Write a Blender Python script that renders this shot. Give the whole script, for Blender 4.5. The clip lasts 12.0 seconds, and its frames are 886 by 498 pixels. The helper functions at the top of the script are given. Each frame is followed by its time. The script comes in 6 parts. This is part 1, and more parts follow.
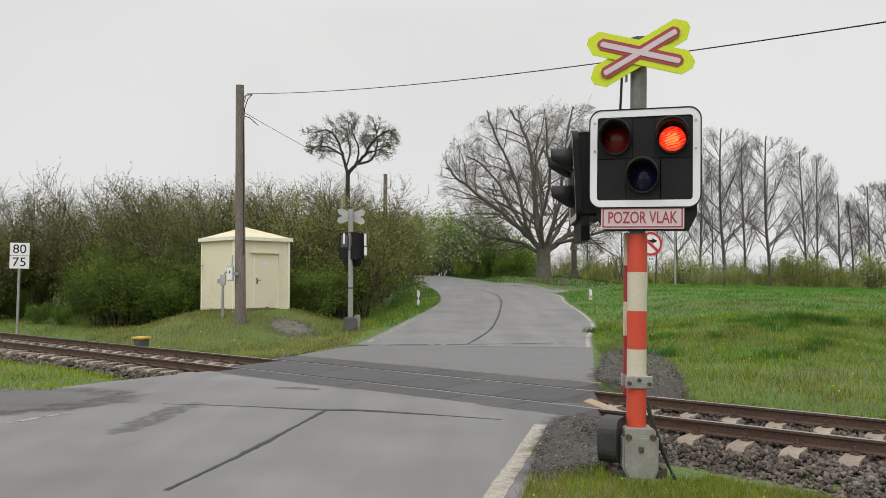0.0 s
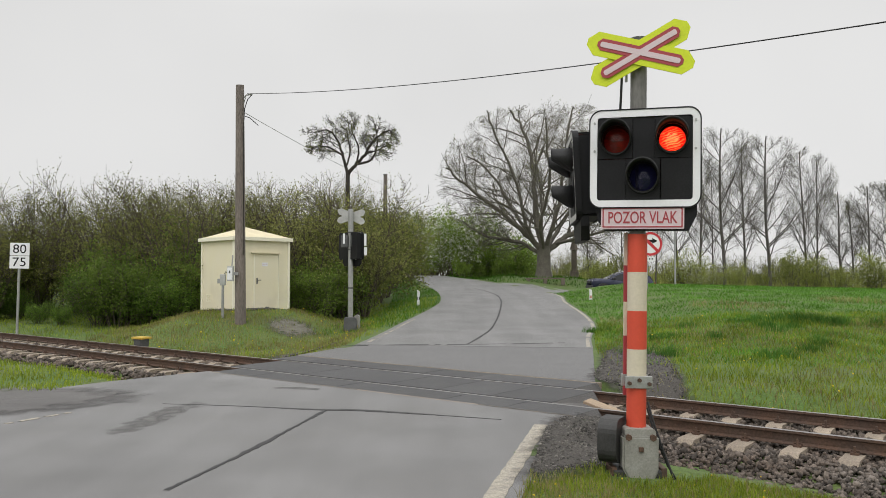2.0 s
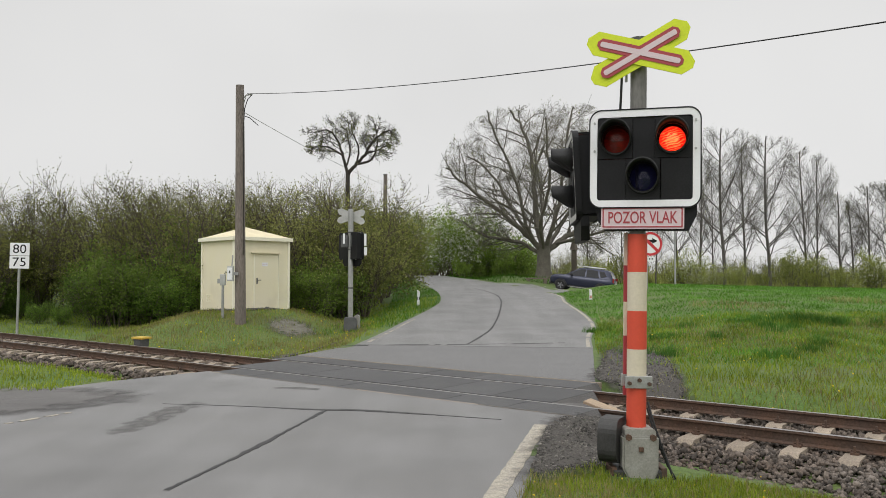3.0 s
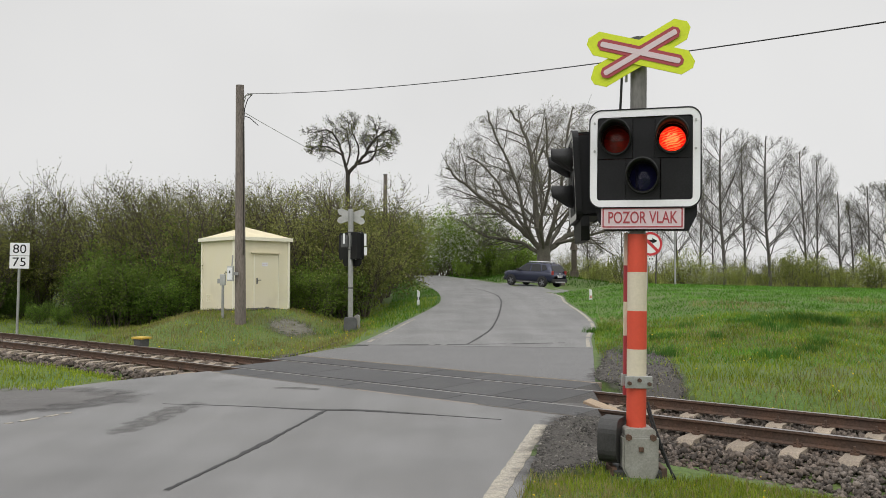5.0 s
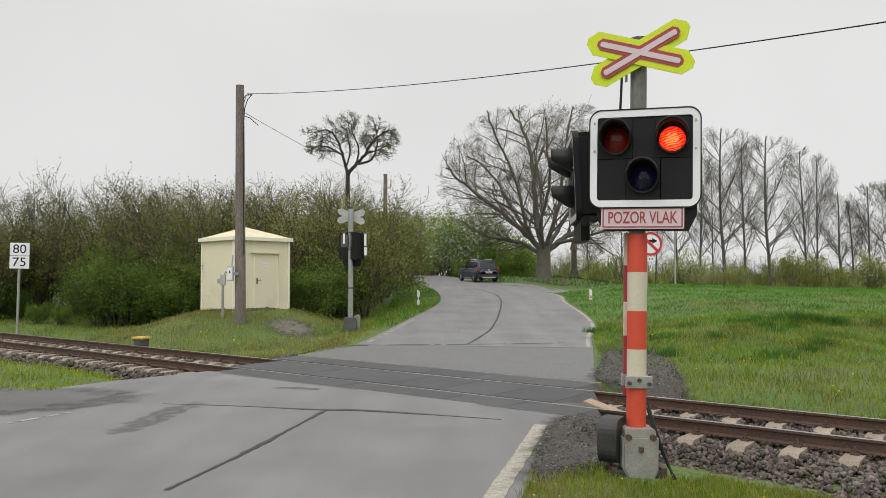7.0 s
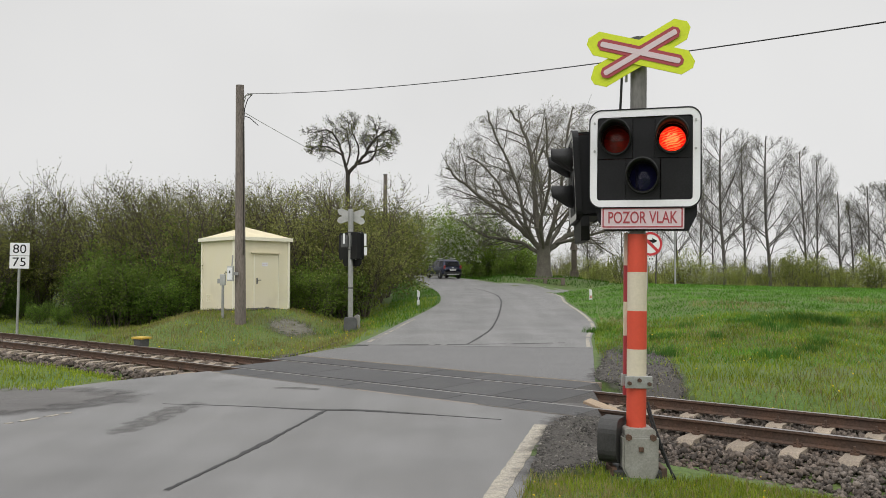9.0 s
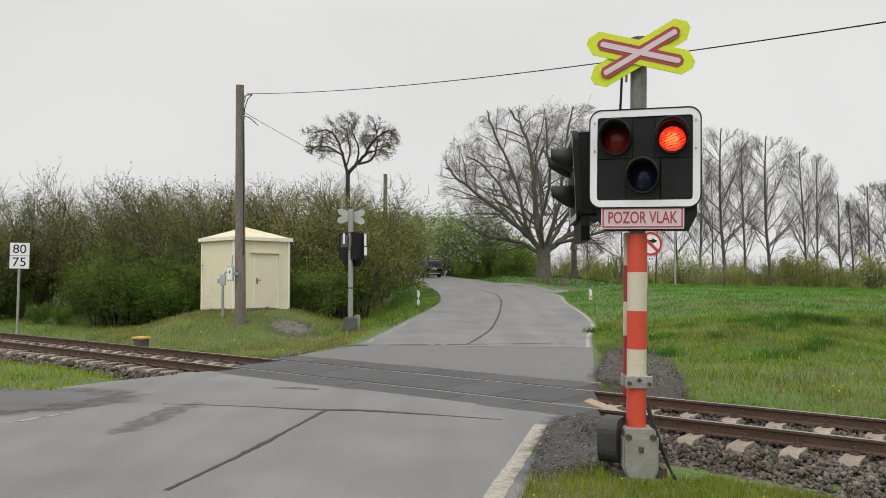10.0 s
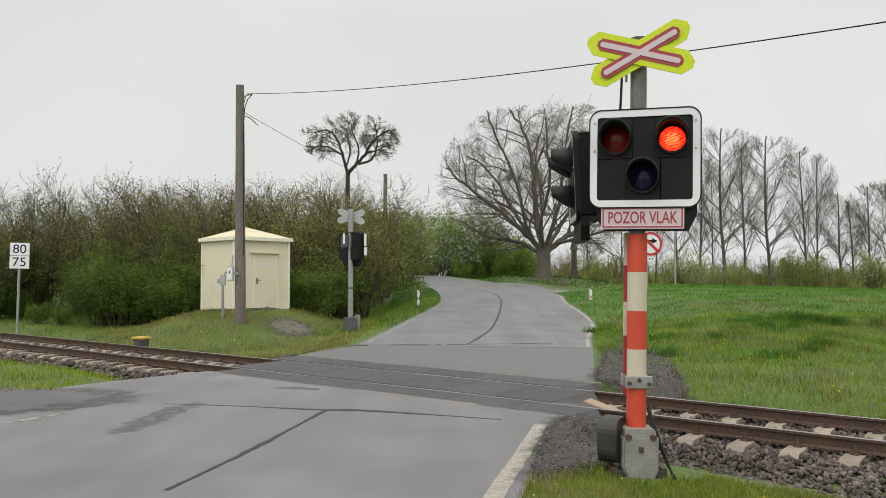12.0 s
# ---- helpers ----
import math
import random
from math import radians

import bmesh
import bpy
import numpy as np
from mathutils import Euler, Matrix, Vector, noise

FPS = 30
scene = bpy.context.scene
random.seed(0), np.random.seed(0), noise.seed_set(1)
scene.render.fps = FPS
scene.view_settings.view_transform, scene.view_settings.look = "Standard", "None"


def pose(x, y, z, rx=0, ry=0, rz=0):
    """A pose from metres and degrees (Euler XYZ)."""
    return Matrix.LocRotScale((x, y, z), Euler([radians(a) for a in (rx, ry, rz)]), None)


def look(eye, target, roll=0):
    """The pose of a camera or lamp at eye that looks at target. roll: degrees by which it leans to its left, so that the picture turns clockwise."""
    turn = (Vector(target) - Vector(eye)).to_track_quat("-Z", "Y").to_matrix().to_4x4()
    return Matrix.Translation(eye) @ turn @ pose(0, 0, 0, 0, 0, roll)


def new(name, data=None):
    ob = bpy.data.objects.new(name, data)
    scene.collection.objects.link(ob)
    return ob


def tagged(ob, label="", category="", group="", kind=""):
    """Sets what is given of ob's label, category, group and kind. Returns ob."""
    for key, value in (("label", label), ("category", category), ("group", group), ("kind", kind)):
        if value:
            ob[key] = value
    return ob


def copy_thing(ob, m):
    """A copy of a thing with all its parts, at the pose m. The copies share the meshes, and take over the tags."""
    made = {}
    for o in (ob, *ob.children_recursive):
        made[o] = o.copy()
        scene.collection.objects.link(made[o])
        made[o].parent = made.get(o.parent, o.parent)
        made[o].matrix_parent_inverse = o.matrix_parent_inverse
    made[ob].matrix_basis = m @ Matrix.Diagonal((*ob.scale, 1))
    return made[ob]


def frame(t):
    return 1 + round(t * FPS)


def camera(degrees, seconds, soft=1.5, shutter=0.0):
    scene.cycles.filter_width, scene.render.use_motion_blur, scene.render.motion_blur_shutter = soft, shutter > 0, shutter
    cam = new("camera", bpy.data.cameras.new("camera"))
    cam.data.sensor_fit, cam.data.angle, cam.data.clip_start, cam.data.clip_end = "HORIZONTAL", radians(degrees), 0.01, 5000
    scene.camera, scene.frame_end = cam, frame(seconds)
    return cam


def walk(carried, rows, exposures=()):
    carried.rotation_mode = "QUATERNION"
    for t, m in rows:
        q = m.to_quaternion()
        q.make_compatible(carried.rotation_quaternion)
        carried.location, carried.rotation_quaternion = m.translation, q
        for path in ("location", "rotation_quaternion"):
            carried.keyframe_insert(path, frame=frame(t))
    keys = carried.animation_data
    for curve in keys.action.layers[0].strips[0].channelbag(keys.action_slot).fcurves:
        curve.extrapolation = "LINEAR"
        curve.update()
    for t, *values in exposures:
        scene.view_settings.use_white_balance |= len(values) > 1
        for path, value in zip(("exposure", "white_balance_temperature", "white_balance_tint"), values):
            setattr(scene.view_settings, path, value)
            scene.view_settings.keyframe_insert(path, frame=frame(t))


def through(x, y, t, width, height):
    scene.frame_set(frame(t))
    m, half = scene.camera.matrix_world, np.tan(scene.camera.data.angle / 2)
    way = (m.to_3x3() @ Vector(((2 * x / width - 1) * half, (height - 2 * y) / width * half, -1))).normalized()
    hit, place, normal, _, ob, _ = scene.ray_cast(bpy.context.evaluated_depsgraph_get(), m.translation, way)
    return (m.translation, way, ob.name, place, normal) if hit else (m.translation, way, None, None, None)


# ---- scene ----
# ------------------------------------------------------------ camera
EYE = (0.0, 0.0, 1.85)
TILT = 2.033
cam = camera(59.2, 12.0, 0.9)
STAND = pose(*EYE, 90 + TILT, 0, 0)
walk(cam, [(0.0, STAND), (12.0, STAND)])

# ------------------------------------------------------------ overcast daylight
world = bpy.data.worlds.new("overcast")
world.use_nodes = True
scene.world = world
wn, wl = world.node_tree.nodes, world.node_tree.links
wn.clear()


def wnode(kind, **kw):
    n = wn.new(kind)
    for k, v in kw.items():
        n.inputs[k].default_value = v
    return n


w_out = wnode("ShaderNodeOutputWorld")
w_bg = wnode("ShaderNodeBackground", Strength=1.0)
w_sky = wnode("ShaderNodeTexSky")
w_sky.sky_type, w_sky.sun_disc = "NISHITA", False
w_sky.sun_elevation, w_sky.sun_rotation = radians(52), radians(200)
w_hsv = wnode("ShaderNodeHueSaturation", Saturation=0.04, Value=0.03)
w_geo = wnode("ShaderNodeTexCoord")
w_sep = wnode("ShaderNodeSeparateXYZ")
w_ramp = wnode("ShaderNodeValToRGB")
w_ramp.color_ramp.elements[0].position, w_ramp.color_ramp.elements[0].color = 0.0, (0.572, 0.57, 0.566, 1)
w_ramp.color_ramp.elements[1].position, w_ramp.color_ramp.elements[1].color = 1.0, (1.73, 1.73, 1.74, 1)
w_mid = w_ramp.color_ramp.elements.new(0.32)
w_mid.color = (0.625, 0.622, 0.617, 1)
w_cloud = wnode("ShaderNodeTexNoise", Scale=2.2, Detail=3.0, Roughness=0.5)
w_cr = wnode("ShaderNodeMapRange")
w_cr.inputs["From Min"].default_value, w_cr.inputs["From Max"].default_value = 0.3, 0.7
w_cr.inputs["To Min"].default_value, w_cr.inputs["To Max"].default_value = 0.93, 1.05
w_mul = wnode("ShaderNodeVectorMath")
w_mul.operation = "MULTIPLY"
w_add = wnode("ShaderNodeVectorMath")
w_add.operation = "ADD"
wl.new(w_geo.outputs["Generated"], w_sep.inputs[0])
wl.new(w_sep.outputs["Z"], w_ramp.inputs["Fac"])
wl.new(w_geo.outputs["Generated"], w_cloud.inputs["Vector"])
wl.new(w_cloud.outputs["Fac"], w_cr.inputs["Value"])
wl.new(w_ramp.outputs["Color"], w_mul.inputs[0])
wl.new(w_cr.outputs["Result"], w_mul.inputs[1])
wl.new(w_sky.outputs["Color"], w_hsv.inputs["Color"])
wl.new(w_hsv.outputs["Color"], w_add.inputs[0])
wl.new(w_mul.outputs["Vector"], w_add.inputs[1])
wl.new(w_add.outputs["Vector"], w_bg.inputs["Color"])
wl.new(w_bg.outputs["Background"], w_out.inputs["Surface"])

sun = new("sun", bpy.data.lights.new("sun", "SUN"))
sun.data.energy, sun.data.angle, sun.data.color = 1.0, radians(35), (1.0, 0.98, 0.95)
sun.matrix_world = look((-8, -22, 34), (0, 0, 0))
scene.view_settings.exposure = 0.0


# ------------------------------------------------------------ materials
def rgb(r, g, b):
    return (r, g, b, 1.0)


def material(name, colour, rough=0.7, metal=0.0, vary=0.25, scale=6.0, fine=60.0, bump=0.2, second=None, spread=0.0,
             stain=None, stain_scale=1.2, stain_amount=0.0, spec=0.5, stretch=(1, 1, 1), streak=0.0):
    """Base colour with coarse and fine variation, optional second tone, stains, per-piece spread and relief."""
    m = bpy.data.materials.new(name)
    m.use_nodes = True
    nt = m.node_tree
    N, L = nt.nodes, nt.links
    p = N["Principled BSDF"]
    p.inputs["Roughness"].default_value, p.inputs["Metallic"].default_value = rough, metal
    p.inputs["Specular IOR Level"].default_value = spec
    tc = N.new("ShaderNodeTexCoord")
    mp = N.new("ShaderNodeMapping")
    mp.inputs["Scale"].default_value = stretch
    L.new(tc.outputs["Object"], mp.inputs["Vector"])

    def noise_fac(sc, detail, lo, hi):
        n = N.new("ShaderNodeTexNoise")
        n.inputs["Scale"].default_value, n.inputs["Detail"].default_value = sc, detail
        L.new(mp.outputs["Vector"], n.inputs["Vector"])
        r = N.new("ShaderNodeMapRange")
        r.inputs["From Min"].default_value, r.inputs["From Max"].default_value = 0.3, 0.7
        r.inputs["To Min"].default_value, r.inputs["To Max"].default_value = lo, hi
        L.new(n.outputs["Fac"], r.inputs["Value"])
        return n, r

    def mix(fac, a, b, mode="MIX"):
        x = N.new("ShaderNodeMix")
        x.data_type, x.blend_type = "RGBA", mode
        if isinstance(fac, float):
            x.inputs[0].default_value = fac
        else:
            L.new(fac, x.inputs[0])
        for slot, v in ((6, a), (7, b)):
            if isinstance(v, tuple):
                x.inputs[slot].default_value = v
            else:
                L.new(v, x.inputs[slot])
        return x.outputs[2]

    n1, r1 = noise_fac(scale, 4, 0.0, 1.0)
    n2, r2 = noise_fac(fine, 3, 1.0 - vary, 1.0 + vary)
    other = second or tuple(c * (1 - vary) for c in colour[:3]) + (1.0,)
    col = mix(r1.outputs[0], colour, other)
    if stain:
        n3, r3 = noise_fac(stain_scale, 5, 0.0 - 0.5 + stain_amount, stain_amount + 0.5)
        r3.clamp = True
        cl = N.new("ShaderNodeClamp")
        L.new(r3.outputs[0], cl.inputs[0])
        col = mix(cl.outputs[0], col, stain)
    if spread:
        oi = N.new("ShaderNodeObjectInfo")
        gi = N.new("ShaderNodeNewGeometry")
        ad = N.new("ShaderNodeMath")
        ad.operation = "ADD"
        L.new(oi.outputs["Random"], ad.inputs[0])
        L.new(gi.outputs["Random Per Island"], ad.inputs[1])
        fr = N.new("ShaderNodeMath")
        fr.operation = "FRACT"
        L.new(ad.outputs[0], fr.inputs[0])
        rr = N.new("ShaderNodeMapRange")
        rr.inputs["To Min"].default_value, rr.inputs["To Max"].default_value = 1 - spread, 1 + spread
        L.new(fr.outputs[0], rr.inputs["Value"])
        col = mix(1.0, col, rr.outputs[0], "MULTIPLY")
    col = mix(1.0, col, r2.outputs[0], "MULTIPLY")
    if streak:
        sm = N.new("ShaderNodeMapping")
        sm.inputs["Rotation"].default_value, sm.inputs["Scale"].default_value = (0, 0, radians(13)), (1.5, 0.13, 1.0)
        L.new(tc.outputs["Object"], sm.inputs["Vector"])
        sn = N.new("ShaderNodeTexNoise")
        sn.inputs["Scale"].default_value, sn.inputs["Detail"].default_value = 1.0, 6
        L.new(sm.outputs["Vector"], sn.inputs["Vector"])
        sr = N.new("ShaderNodeMapRange")
        sr.inputs["From Min"].default_value, sr.inputs["From Max"].default_value = 0.3, 0.7
        sr.inputs["To Min"].default_value, sr.inputs["To Max"].default_value = 1 - streak, 1 + streak
        L.new(sn.outputs["Fac"], sr.inputs["Value"])
        col = mix(1.0, col, sr.outputs[0], "MULTIPLY")
    L.new(col, p.inputs["Base Color"])
    if bump:
        b = N.new("ShaderNodeBump")
        b.inputs["Strength"].default_value, b.inputs["Distance"].default_value = bump, 0.01
        L.new(n2.outputs["Fac"], b.inputs["Height"])
        L.new(b.outputs["Normal"], p.inputs["Normal"])
    return m


M = {}
M["grass_soil"] = material("grass soil", rgb(0.06, 0.115, 0.018), 0.95, 0, 0.35, 0.9, 25, 0.6, rgb(0.09, 0.125, 0.028), stain=rgb(0.095, 0.085, 0.045), stain_scale=0.5, stain_amount=-0.05)
M["asphalt"] = material("worn asphalt", rgb(0.148, 0.145, 0.141), 0.68, 0, 0.42, 0.8, 85, 0.2, rgb(0.170, 0.168, 0.166), stain=rgb(0.105, 0.103, 0.101), stain_scale=0.5, stain_amount=0.12, streak=0.12)
M["asphalt_dark"] = material("dark asphalt", rgb(0.085, 0.081, 0.078), 0.85, 0, 0.4, 1.2, 60, 0.5, rgb(0.115, 0.11, 0.105))
M["asphalt_patch"] = material("newer asphalt", rgb(0.122, 0.12, 0.12), 0.75, 0, 0.45, 1.2, 50, 0.4, rgb(0.138, 0.136, 0.134))
M["tar"] = material("bitumen seal", rgb(0.02, 0.02, 0.02), 0.65, 0, 0.3, 5, 60, 0.2)
M["line_white"] = material("worn road paint", rgb(0.37, 0.335, 0.265), 0.75, 0, 0.35, 5, 60, 0.3, rgb(0.33, 0.30, 0.25), stain=rgb(0.17, 0.16, 0.145), stain_scale=14, stain_amount=0.2)
M["panel"] = material("rubber crossing panel", rgb(0.05, 0.05, 0.052), 0.75, 0, 0.4, 1.5, 50, 0.4, rgb(0.066, 0.065, 0.064), spread=0.12)
M["rail"] = material("rusty rail", rgb(0.11, 0.062, 0.04), 0.75, 0.2, 0.3, 3, 40, 0.3, rgb(0.075, 0.05, 0.038))
M["rail_head"] = material("worn rail head", rgb(0.33, 0.31, 0.30), 0.35, 0.8, 0.15, 2, 30, 0.05)
M["concrete"] = material("pale concrete", rgb(0.31, 0.255, 0.195), 0.9, 0, 0.3, 4, 60, 0.4, rgb(0.22, 0.18, 0.14), spread=0.1)
M["ballast"] = material("ballast", rgb(0.085, 0.062, 0.047), 0.9, 0, 0.4, 1.5, 40, 0.8, rgb(0.12, 0.102, 0.087), spread=0.65)
M["dirt"] = material("gravelly soil", rgb(0.07, 0.063, 0.055), 0.95, 0, 0.4, 3, 50, 0.8, rgb(0.045, 0.04, 0.035))
M["cream"] = material("cream render", rgb(0.76, 0.695, 0.50), 0.8, 0, 0.03, 1.5, 120, 0.15, rgb(0.76, 0.70, 0.53), stain=rgb(0.60, 0.54, 0.40), stain_scale=1.0, stain_amount=-0.15)
M["cream_roof"] = material("cream roof paint", rgb(0.66, 0.59, 0.40), 0.7, 0, 0.06, 2, 60, 0.15, rgb(0.58, 0.51, 0.34))
M["wood_pole"] = material("weathered pole", rgb(0.20, 0.168, 0.145), 0.85, 0, 0.3, 3, 40, 0.4, rgb(0.14, 0.118, 0.104), stretch=(1, 1, 0.15))
M["galv"] = material("galvanised steel", rgb(0.42, 0.42, 0.41), 0.5, 0.6, 0.12, 4, 50, 0.1, rgb(0.34, 0.34, 0.33))
M["grey_paint"] = material("grey paint", rgb(0.29, 0.285, 0.255), 0.6, 0, 0.15, 5, 60, 0.15, rgb(0.21, 0.205, 0.18))
M["dark_grey"] = material("dark grey paint", rgb(0.10, 0.10, 0.10), 0.6, 0, 0.2, 5, 60, 0.1, rgb(0.07, 0.07, 0.07))
M["black"] = material("black housing", rgb(0.010, 0.010, 0.011), 0.55, 0, 0.25, 6, 60, 0.05, spec=0.25)
M["visor"] = material("dull black visor", rgb(0.032, 0.032, 0.033), 0.65, 0, 0.2, 6, 60, 0.05, spec=0.3)
M["white"] = material("white enamel", rgb(0.80, 0.80, 0.81), 0.4, 0, 0.03, 5, 60, 0.02)
M["grey_white"] = material("weathered white", rgb(0.50, 0.50, 0.48), 0.6, 0, 0.1, 5, 60, 0.1, rgb(0.38, 0.38, 0.36))
M["red"] = material("signal red paint", rgb(0.60, 0.07, 0.032), 0.6, 0, 0.04, 3, 40, 0.05, rgb(0.56, 0.065, 0.03))
M["beige_band"] = material("aged reflective white", rgb(0.60, 0.54, 0.42), 0.6, 0, 0.05, 3, 40, 0.05, rgb(0.57, 0.51, 0.39))
M["dark_red"] = material("dark red film", rgb(0.36, 0.045, 0.055), 0.5, 0, 0.08, 5, 60, 0.02)
M["pink"] = material("faded white film", rgb(0.64, 0.52, 0.54), 0.5, 0, 0.05, 5, 90, 0.02)
M["yellow_green"] = material("fluorescent yellow film", rgb(0.60, 0.70, 0.01), 0.5, 0, 0.05, 5, 60, 0.02)
M["yellow"] = material("yellow paint", rgb(0.55, 0.36, 0.05), 0.6, 0, 0.15, 5, 60, 0.1)
M["rubber"] = material("black rubber", rgb(0.02, 0.02, 0.02), 0.8, 0, 0.2, 8, 60, 0.1)
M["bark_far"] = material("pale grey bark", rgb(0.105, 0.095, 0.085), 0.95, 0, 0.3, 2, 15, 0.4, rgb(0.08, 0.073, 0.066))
M["twig"] = material("bushy twigs", rgb(0.10, 0.082, 0.06), 0.95, 0, 0.3, 2, 15, 0.0, rgb(0.07, 0.058, 0.043))
M["wood_tan"] = material("tan weathered board", rgb(0.36, 0.27, 0.18), 0.85, 0, 0.2, 4, 40, 0.3, rgb(0.28, 0.21, 0.15), stretch=(0.3, 1, 1))
M["asphalt_smear"] = material("smeared asphalt", rgb(0.098, 0.095, 0.090), 0.75, 0, 0.5, 2, 62, 0.15, rgb(0.118, 0.115, 0.110))
M["car_paint"] = material("dark blue car paint", rgb(0.026, 0.030, 0.054), 0.25, 0.3, 0.05, 3, 80, 0.0)
M["car_trim"] = material("dark plastic trim", rgb(0.02, 0.02, 0.021), 0.6, 0, 0.1, 8, 60, 0.05)
M["silver"] = material("silver trim", rgb(0.55, 0.55, 0.55), 0.35, 0.7, 0.05, 8, 60, 0.02)
M["rim_grey"] = material("grey alloy", rgb(0.24, 0.24, 0.25), 0.4, 0.6, 0.05, 8, 60, 0.02)
M["blossom"] = material("white blossom", rgb(0.66, 0.66, 0.58), 0.9, 0, 0.1, 2, 20, 0.0, spread=0.2)


def soften(name, source, grain):
    """A copy of a material that thins out towards the laid sheet's edge in ragged flecks."""
    m = M[source].copy()
    m.name = name
    N, L = m.node_tree.nodes, m.node_tree.links
    at, tc, nz, tr, mx = (N.new(k) for k in ("ShaderNodeAttribute", "ShaderNodeTexCoord", "ShaderNodeTexNoise", "ShaderNodeBsdfTransparent", "ShaderNodeMixShader"))
    at.attribute_name = "cover"
    nz.inputs["Scale"].default_value, nz.inputs["Detail"].default_value = grain, 6
    L.new(tc.outputs["Object"], nz.inputs["Vector"])
    ad, rg = N.new("ShaderNodeMath"), N.new("ShaderNodeMapRange")
    ad.operation = "ADD"
    L.new(at.outputs["Fac"], ad.inputs[0])
    L.new(nz.outputs["Fac"], ad.inputs[1])
    rg.inputs["From Min"].default_value, rg.inputs["From Max"].default_value = 0.62, 1.12
    L.new(ad.outputs[0], rg.inputs["Value"])
    L.new(rg.outputs[0], mx.inputs[0])
    L.new(tr.outputs[0], mx.inputs[1])
    L.new(N["Principled BSDF"].outputs[0], mx.inputs[2])
    L.new(mx.outputs[0], N["Material Output"].inputs["Surface"])
    return m


def set_cover(ob, values):
    at = ob.data.attributes.new("cover", "FLOAT", "POINT")
    at.data.foreach_set("value", np.asarray(values, np.float32))
    return ob


M["dandelion"] = material("yellow flower", rgb(0.65, 0.48, 0.02), 0.9, 0, 0.1, 2, 20, 0.0)
M["deadwood"] = material("old grey timber", rgb(0.17, 0.14, 0.11), 0.9, 0, 0.25, 3, 40, 0.4, rgb(0.11, 0.09, 0.075))


def leaf_material(name, a, b, spread=0.35, through=0.4):
    """Foliage: two greens by piece, with light passing through."""
    m = bpy.data.materials.new(name)
    m.use_nodes = True
    N, L = m.node_tree.nodes, m.node_tree.links
    p = N["Principled BSDF"]
    p.inputs["Roughness"].default_value = 0.65
    p.inputs["Specular IOR Level"].default_value = 0.12
    gi, oi = N.new("ShaderNodeNewGeometry"), N.new("ShaderNodeObjectInfo")
    rp = N.new("ShaderNodeValToRGB")
    rp.color_ramp.elements[0].color, rp.color_ramp.elements[1].color = a, b
    L.new(gi.outputs["Random Per Island"], rp.inputs["Fac"])
    rr = N.new("ShaderNodeMapRange")
    rr.inputs["To Min"].default_value, rr.inputs["To Max"].default_value = 1 - spread, 1 + spread
    L.new(oi.outputs["Random"], rr.inputs["Value"])
    nz = N.new("ShaderNodeTexNoise")
    nz.inputs["Scale"].default_value = 0.8
    tc = N.new("ShaderNodeTexCoord")
    L.new(tc.outputs["Object"], nz.inputs["Vector"])
    nr = N.new("ShaderNodeMapRange")
    nr.inputs["From Min"].default_value, nr.inputs["From Max"].default_value = 0.3, 0.7
    nr.inputs["To Min"].default_value, nr.inputs["To Max"].default_value = 0.65, 1.35
    L.new(nz.outputs["Fac"], nr.inputs["Value"])
    mm = N.new("ShaderNodeMath")
    mm.operation = "MULTIPLY"
    L.new(rr.outputs[0], mm.inputs[0])
    L.new(nr.outputs[0], mm.inputs[1])
    mx = N.new("ShaderNodeMix")
    mx.data_type, mx.blend_type = "RGBA", "MULTIPLY"
    mx.inputs[0].default_value = 1.0
    L.new(rp.outputs["Color"], mx.inputs[6])
    L.new(mm.outputs[0], mx.inputs[7])
    L.new(mx.outputs[2], p.inputs["Base Color"])
    tr = N.new("ShaderNodeBsdfTranslucent")
    L.new(mx.outputs[2], tr.inputs["Color"])
    ms = N.new("ShaderNodeMixShader")
    ms.inputs[0].default_value = through
    L.new(p.outputs[0], ms.inputs[1])
    L.new(tr.outputs[0], ms.inputs[2])
    L.new(ms.outputs[0], N["Material Output"].inputs["Surface"])
    return m


M["leaf"] = leaf_material("fresh leaves", rgb(0.08, 0.15, 0.024), rgb(0.17, 0.26, 0.046))
M["leaf_fresh"] = leaf_material("light fresh leaves", rgb(0.11, 0.18, 0.028), rgb(0.21, 0.29, 0.06))
M["leaf_hedge"] = leaf_material("olive hedge leaves", rgb(0.11, 0.14, 0.03), rgb(0.23, 0.25, 0.063))
M["leaf_olive"] = leaf_material("budding olive leaves", rgb(0.17, 0.185, 0.052), rgb(0.30, 0.31, 0.10))
M["leaf_bud"] = leaf_material("yellowish buds", rgb(0.14, 0.172, 0.036), rgb(0.25, 0.275, 0.07))
M["grass_near"] = leaf_material("meadow grass", rgb(0.11, 0.165, 0.018), rgb(0.24, 0.28, 0.035))
M["grass_field"] = leaf_material("young crop", rgb(0.055, 0.16, 0.018), rgb(0.12, 0.25, 0.03))
M["grass_tuft"] = leaf_material("deep green tufts", rgb(0.045, 0.13, 0.02), rgb(0.10, 0.20, 0.035))
M["grass_dry"] = leaf_material("dry grass", rgb(0.19, 0.175, 0.06), rgb(0.30, 0.26, 0.12))
M["bark_oak"] = material("mossy oak bark", rgb(0.145, 0.132, 0.105), 0.95, 0, 0.35, 2, 20, 0.6, rgb(0.10, 0.09, 0.074))
M["bark_dark"] = material("dark bark", rgb(0.05, 0.042, 0.034), 0.95, 0, 0.3, 3, 20, 0.6, rgb(0.035, 0.03, 0.025))


